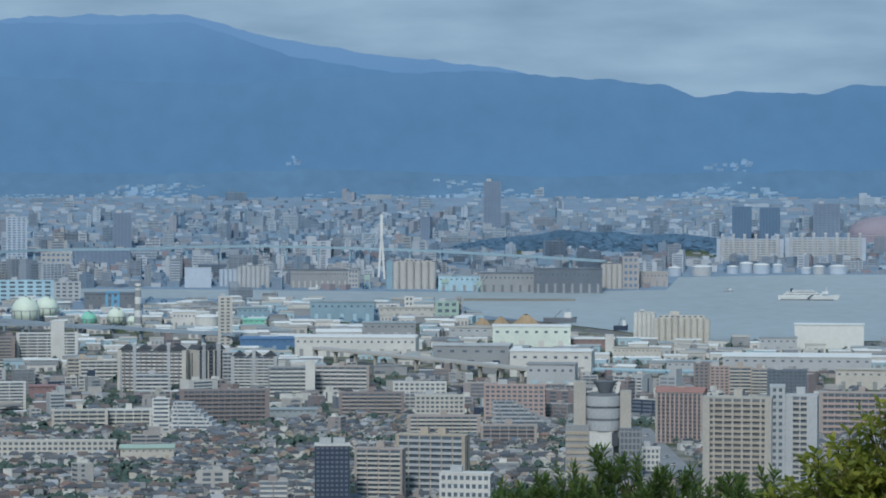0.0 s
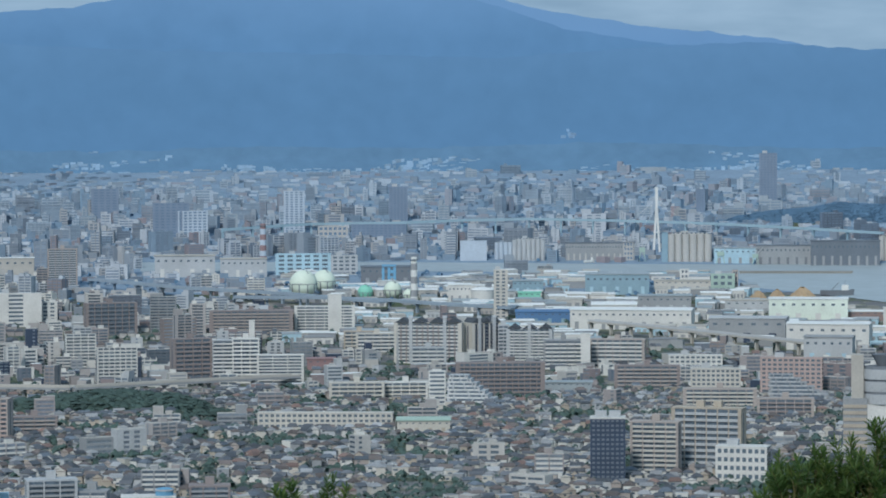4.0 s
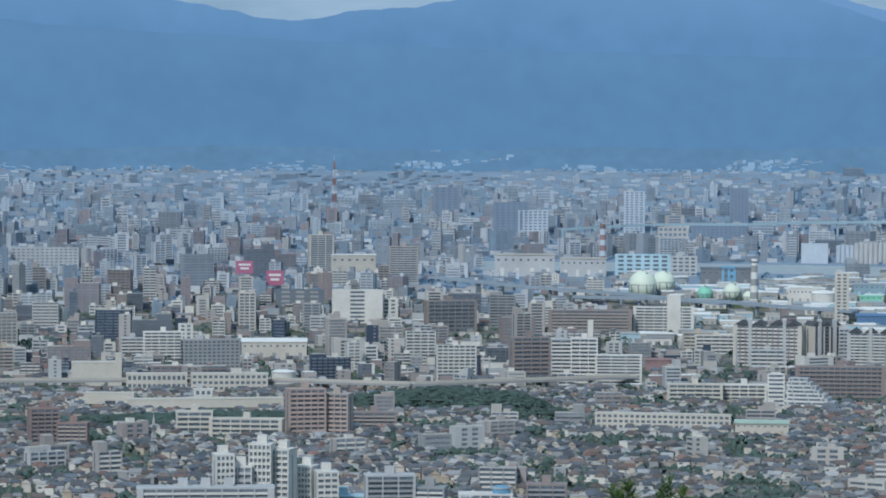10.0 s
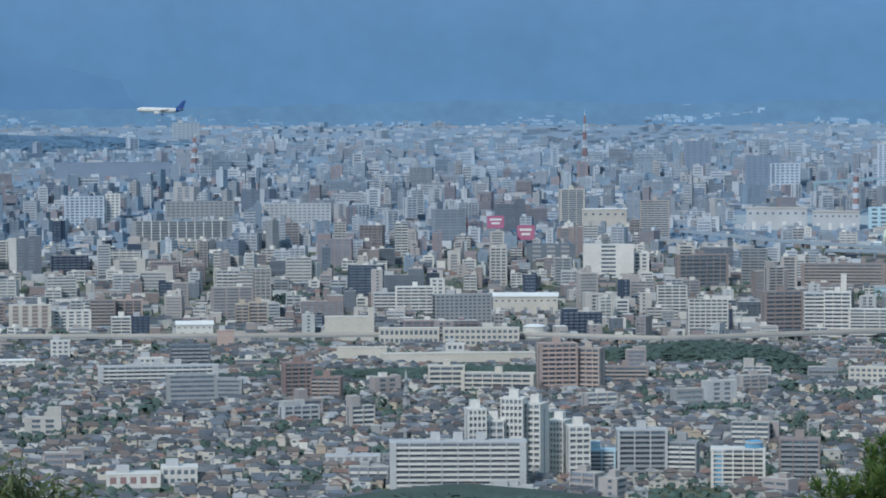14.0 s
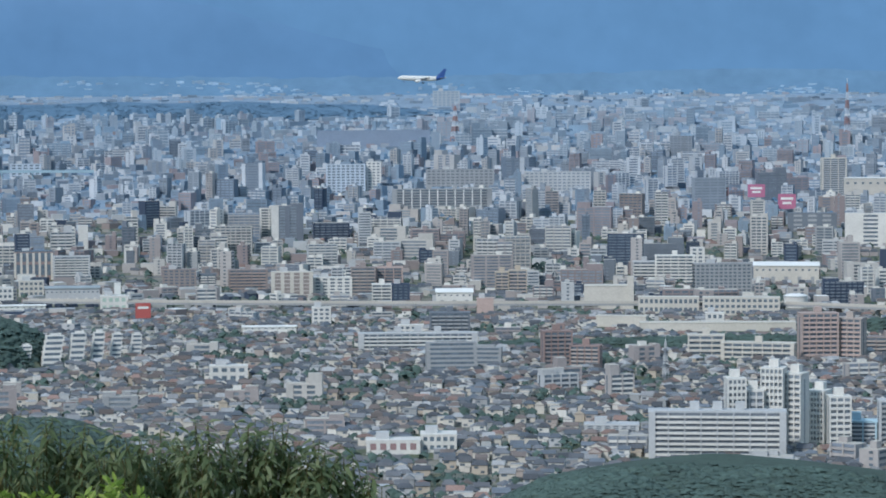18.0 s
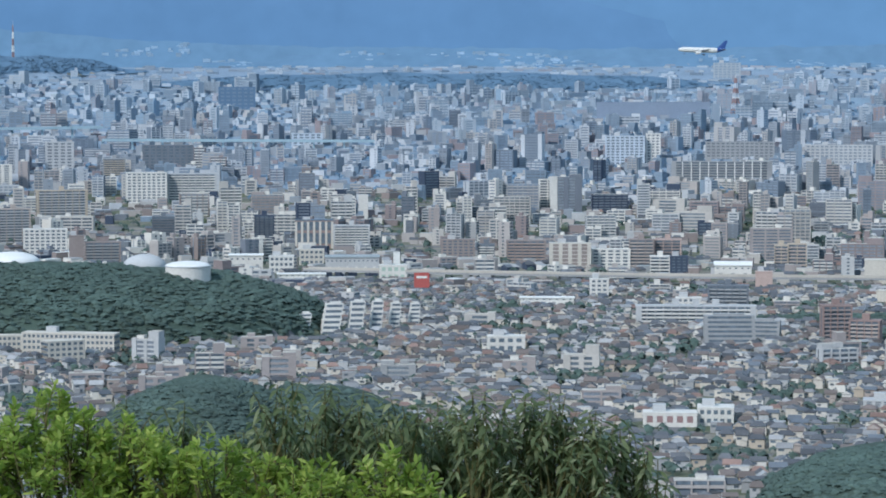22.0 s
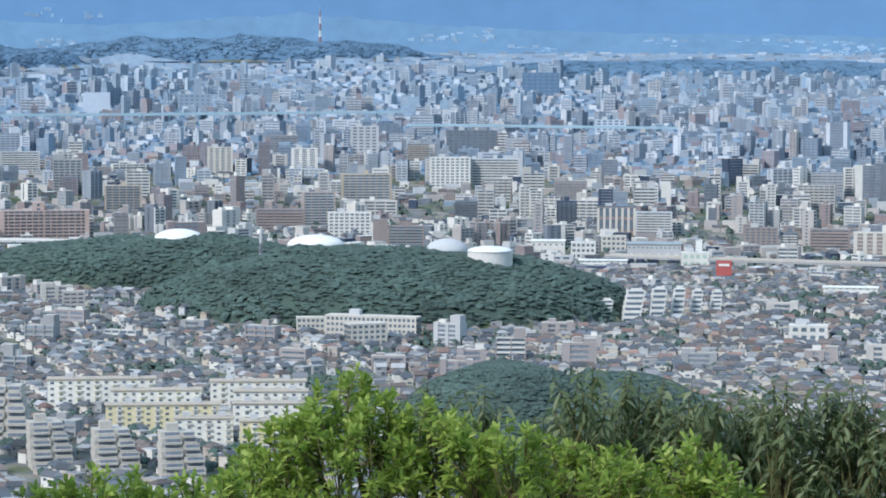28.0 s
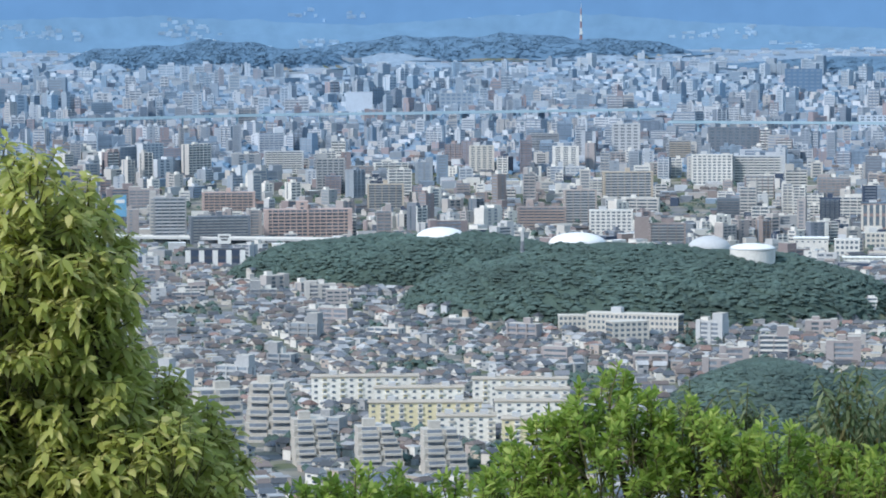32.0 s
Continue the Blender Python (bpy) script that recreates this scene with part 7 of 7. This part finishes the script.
def front_tree(name, label, style, d, mounds, seed, density=1.0, foot=None):
    """A tree or shrub whose crown is made of mounds (bearing, elevation of the top, half width in degrees, height in metres), with trunk, limbs, twigs and leaves."""
    r = np.random.default_rng(seed)
    t = new(name)
    mid = foot if foot is not None else sum(m[0] for m in mounds) / len(mounds)
    bx, by = spot(mid, d + 0.3)
    gz = float(land(bx, by))
    t.matrix_basis = pose(bx, by, gz)
    tagged(t, label, "tree")
    base = np.array([bx, by, gz])
    top = min(EYE + d * math.tan(radians(m[1])) for m in mounds) - gz - 0.6
    fork = Vector((0.1, 0.0, max(1.0, top * 0.75)))
    trunk = [((0, 0, -0.3), (0.06, 0.05, fork.z * 0.5), 0.13, 0.10), ((0.06, 0.05, fork.z * 0.5), fork, 0.10, 0.08)]
    part("trunk", stick_mesh(trunk, 10), "bark", t)
    shoots, twigs = [], []
    L, W, n, ang, droop, run, upright, leaf = STYLES[style]
    for b, el, half, deep in mounds:
        dd = d + r.uniform(-0.25, 0.35)
        cx, cy = spot(b, dd)
        rh, rv = dd * math.tan(radians(half)), deep / 2
        zt = EYE + dd * math.tan(radians(el)) - run * 0.55
        c = np.array([cx, cy, zt - rv]) - base
        mouth = Vector(c) - Vector((0, 0, rv * 0.9))
        part("limb", stick_mesh([(fork, fork.lerp(mouth, 0.55) + Vector((0.05, 0.08, 0.1)), 0.05, 0.03), (fork.lerp(mouth, 0.55) + Vector((0.05, 0.08, 0.1)), Vector(c), 0.03, 0.012)], 7), "bark", t)
        area = 4 * math.pi * ((rh * rh + 2 * rh * rv) / 3)
        count = int(area * 100 * density) + 9
        for k in range(count):
            u = r.normal(0, 1, 3)
            u /= np.linalg.norm(u)
            u[2] = abs(u[2]) if r.random() < 0.55 else u[2]
            q = 1.0 if r.random() < 0.7 else r.uniform(0.45, 0.9)
            p = c + u * np.array([rh, rh * 1.3, rv]) * q
            way = u * (1 - upright) + np.array([0, 0, upright]) + r.normal(0, 0.22, 3)
            way /= np.linalg.norm(way)
            shoots.append((p, way))
            back = p - way * run * 0.8 - u * 0.06
            twigs += [(back, p, 0.004, 0.0035), (p, p + way * run * 0.95, 0.0035, 0.002)]
    part("branchwork", stick_mesh(twigs, 4), "twig", t)
    part("foliage", leaves_mesh(shoots, style, r), leaf, t)
    return t


front_tree("pine_tree", "dark green pine top with tufted needles on the slope", "pine", 14.5,
           [(1.3, -5.98, .35, .5), (1.9, -5.85, .35, .5), (2.5, -5.7, .4, .6), (3.0, -5.52, .35, .6), (3.7, -5.55, .4, .6), (4.3, -5.85, .4, .6), (4.95, -5.76, .4, .6), (5.7, -6.0, .5, .6), (6.45, -5.85, .35, .6),
            (3.4, -6.3, 2.2, .9), (5.6, -6.4, 1.6, .9), (1.4, -6.3, 0.7, .7)], 31, 0.8, 3.6)
front_tree("broadleaf_tree", "yellow-green leafy tree on the slope", "loose", 14.0,
           [(7.35, -5.5, .4, .5), (8.0, -5.1, .45, .7), (8.6, -4.45, .45, .8), (9.3, -4.1, .7, 1.0), (8.0, -5.9, 1.1, 1.0), (9.3, -5.2, 1.3, 1.4), (7.0, -6.0, .6, .6)], 32, 1.0, 8.9)
front_tree("pine_tree", "dark green pine top with spreading tufted twigs", "pine", 15.5,
           [(-8.35, -6.62, .22, .25), (-7.5, -6.5, .22, .3), (-9.2, -7.15, .3, .25), (-6.9, -6.95, .25, .25), (-8.4, -7.05, .35, .25), (-7.3, -7.15, .35, .3), (-7.8, -7.3, 1.0, .5)], 33, 0.5, -8.0)
front_tree("broadleaf_tree", "dark green tree with long hanging leaves and bare upright twigs", "hanging", 13.6,
           [(-30.5, -6.72, .3, .5), (-29.7, -6.8, .35, .5), (-28.9, -7.0, .4, .5), (-28.2, -7.15, .4, .5), (-27.4, -7.1, .4, .5), (-26.6, -7.05, .4, .5), (-25.8, -7.0, .4, .5), (-25.2, -7.0, .35, .5), (-24.4, -7.4, .4, .5),
            (-23.7, -7.5, .3, .4), (-23.3, -8.1, .3, .4), (-29.5, -7.4, 1.4, .9), (-27.3, -7.5, 1.6, .9), (-25.2, -7.55, 1.3, .9), (-31.0, -7.5, .5, .6), (-33.6, -7.05, .15, .3), (-32.5, -7.15, .12, .3)], 34, 0.8, -27.5)
front_tree("broadleaf_tree", "bright yellow-green leafy tree top in full leaf", "bright", 12.8,
           [(-36.4, -7.7, .35, .4), (-35.8, -7.1, .35, .4), (-35.1, -6.75, .35, .4), (-34.5, -7.15, .4, .4), (-33.5, -7.35, .5, .4), (-32.6, -7.55, .5, .4), (-31.9, -7.75, .4, .4), (-37.0, -8.1, .4, .4),
            (-31.0, -8.1, .5, .4), (-29.8, -8.25, .5, .4), (-28.5, -8.05, .4, .3), (-35.2, -7.35, 1.2, .8), (-33.2, -7.75, 1.2, .8), (-36.6, -8.3, .9, .6), (-30.3, -8.45, 1.4, .6), (-28.0, -8.5, .6, .4)], 35, 0.85, -34.0)
front_tree("shrub", "low bright green shrub in leaf", "bright", 12.4,
           [(-41.0, -8.75, .35, .3), (-40.2, -8.65, .4, .3), (-39.3, -8.68, .4, .3), (-38.4, -8.85, .4, .3), (-37.6, -8.8, .35, .3), (-39.6, -9.1, 1.8, .5)], 36, 1.0)
front_tree("broadleaf_tree", "tall leafy tree with green and yellowing hanging leaves", "crown", 12.0,
           [(-47.2, -2.2, .6, .6), (-46.3, -2.4, .5, .5), (-45.5, -2.95, .5, .5), (-45.25, -3.5, .55, .6), (-45.15, -4.15, .5, .6), (-45.2, -4.9, .5, .6), (-46.1, -3.9, 1.0, 1.2), (-46.2, -5.2, 1.1, 1.2), (-45.9, -3.4, .6, .6), (-46.9, -3.8, 1.0, 1.0), (-45.5, -4.5, .55, .5), (-46.0, -5.4, 1.0, 1.0), (-45.2, -5.7, .5, .5), (-44.4, -6.4, .6, .5), (-45.2, -6.7, 1.0, .9),
            (-43.7, -6.95, .5, .4), (-43.1, -7.35, .45, .4), (-42.9, -8.0, .4, .4), (-44.0, -7.6, 1.1, .8), (-46.3, -7.0, 1.4, 1.3), (-43.9, -8.6, 1.0, .6), (-48.4, -3.5, 1.2, 1.6), (-48.3, -6.5, 1.4, 1.6)], 37, 1.0, -46.8)
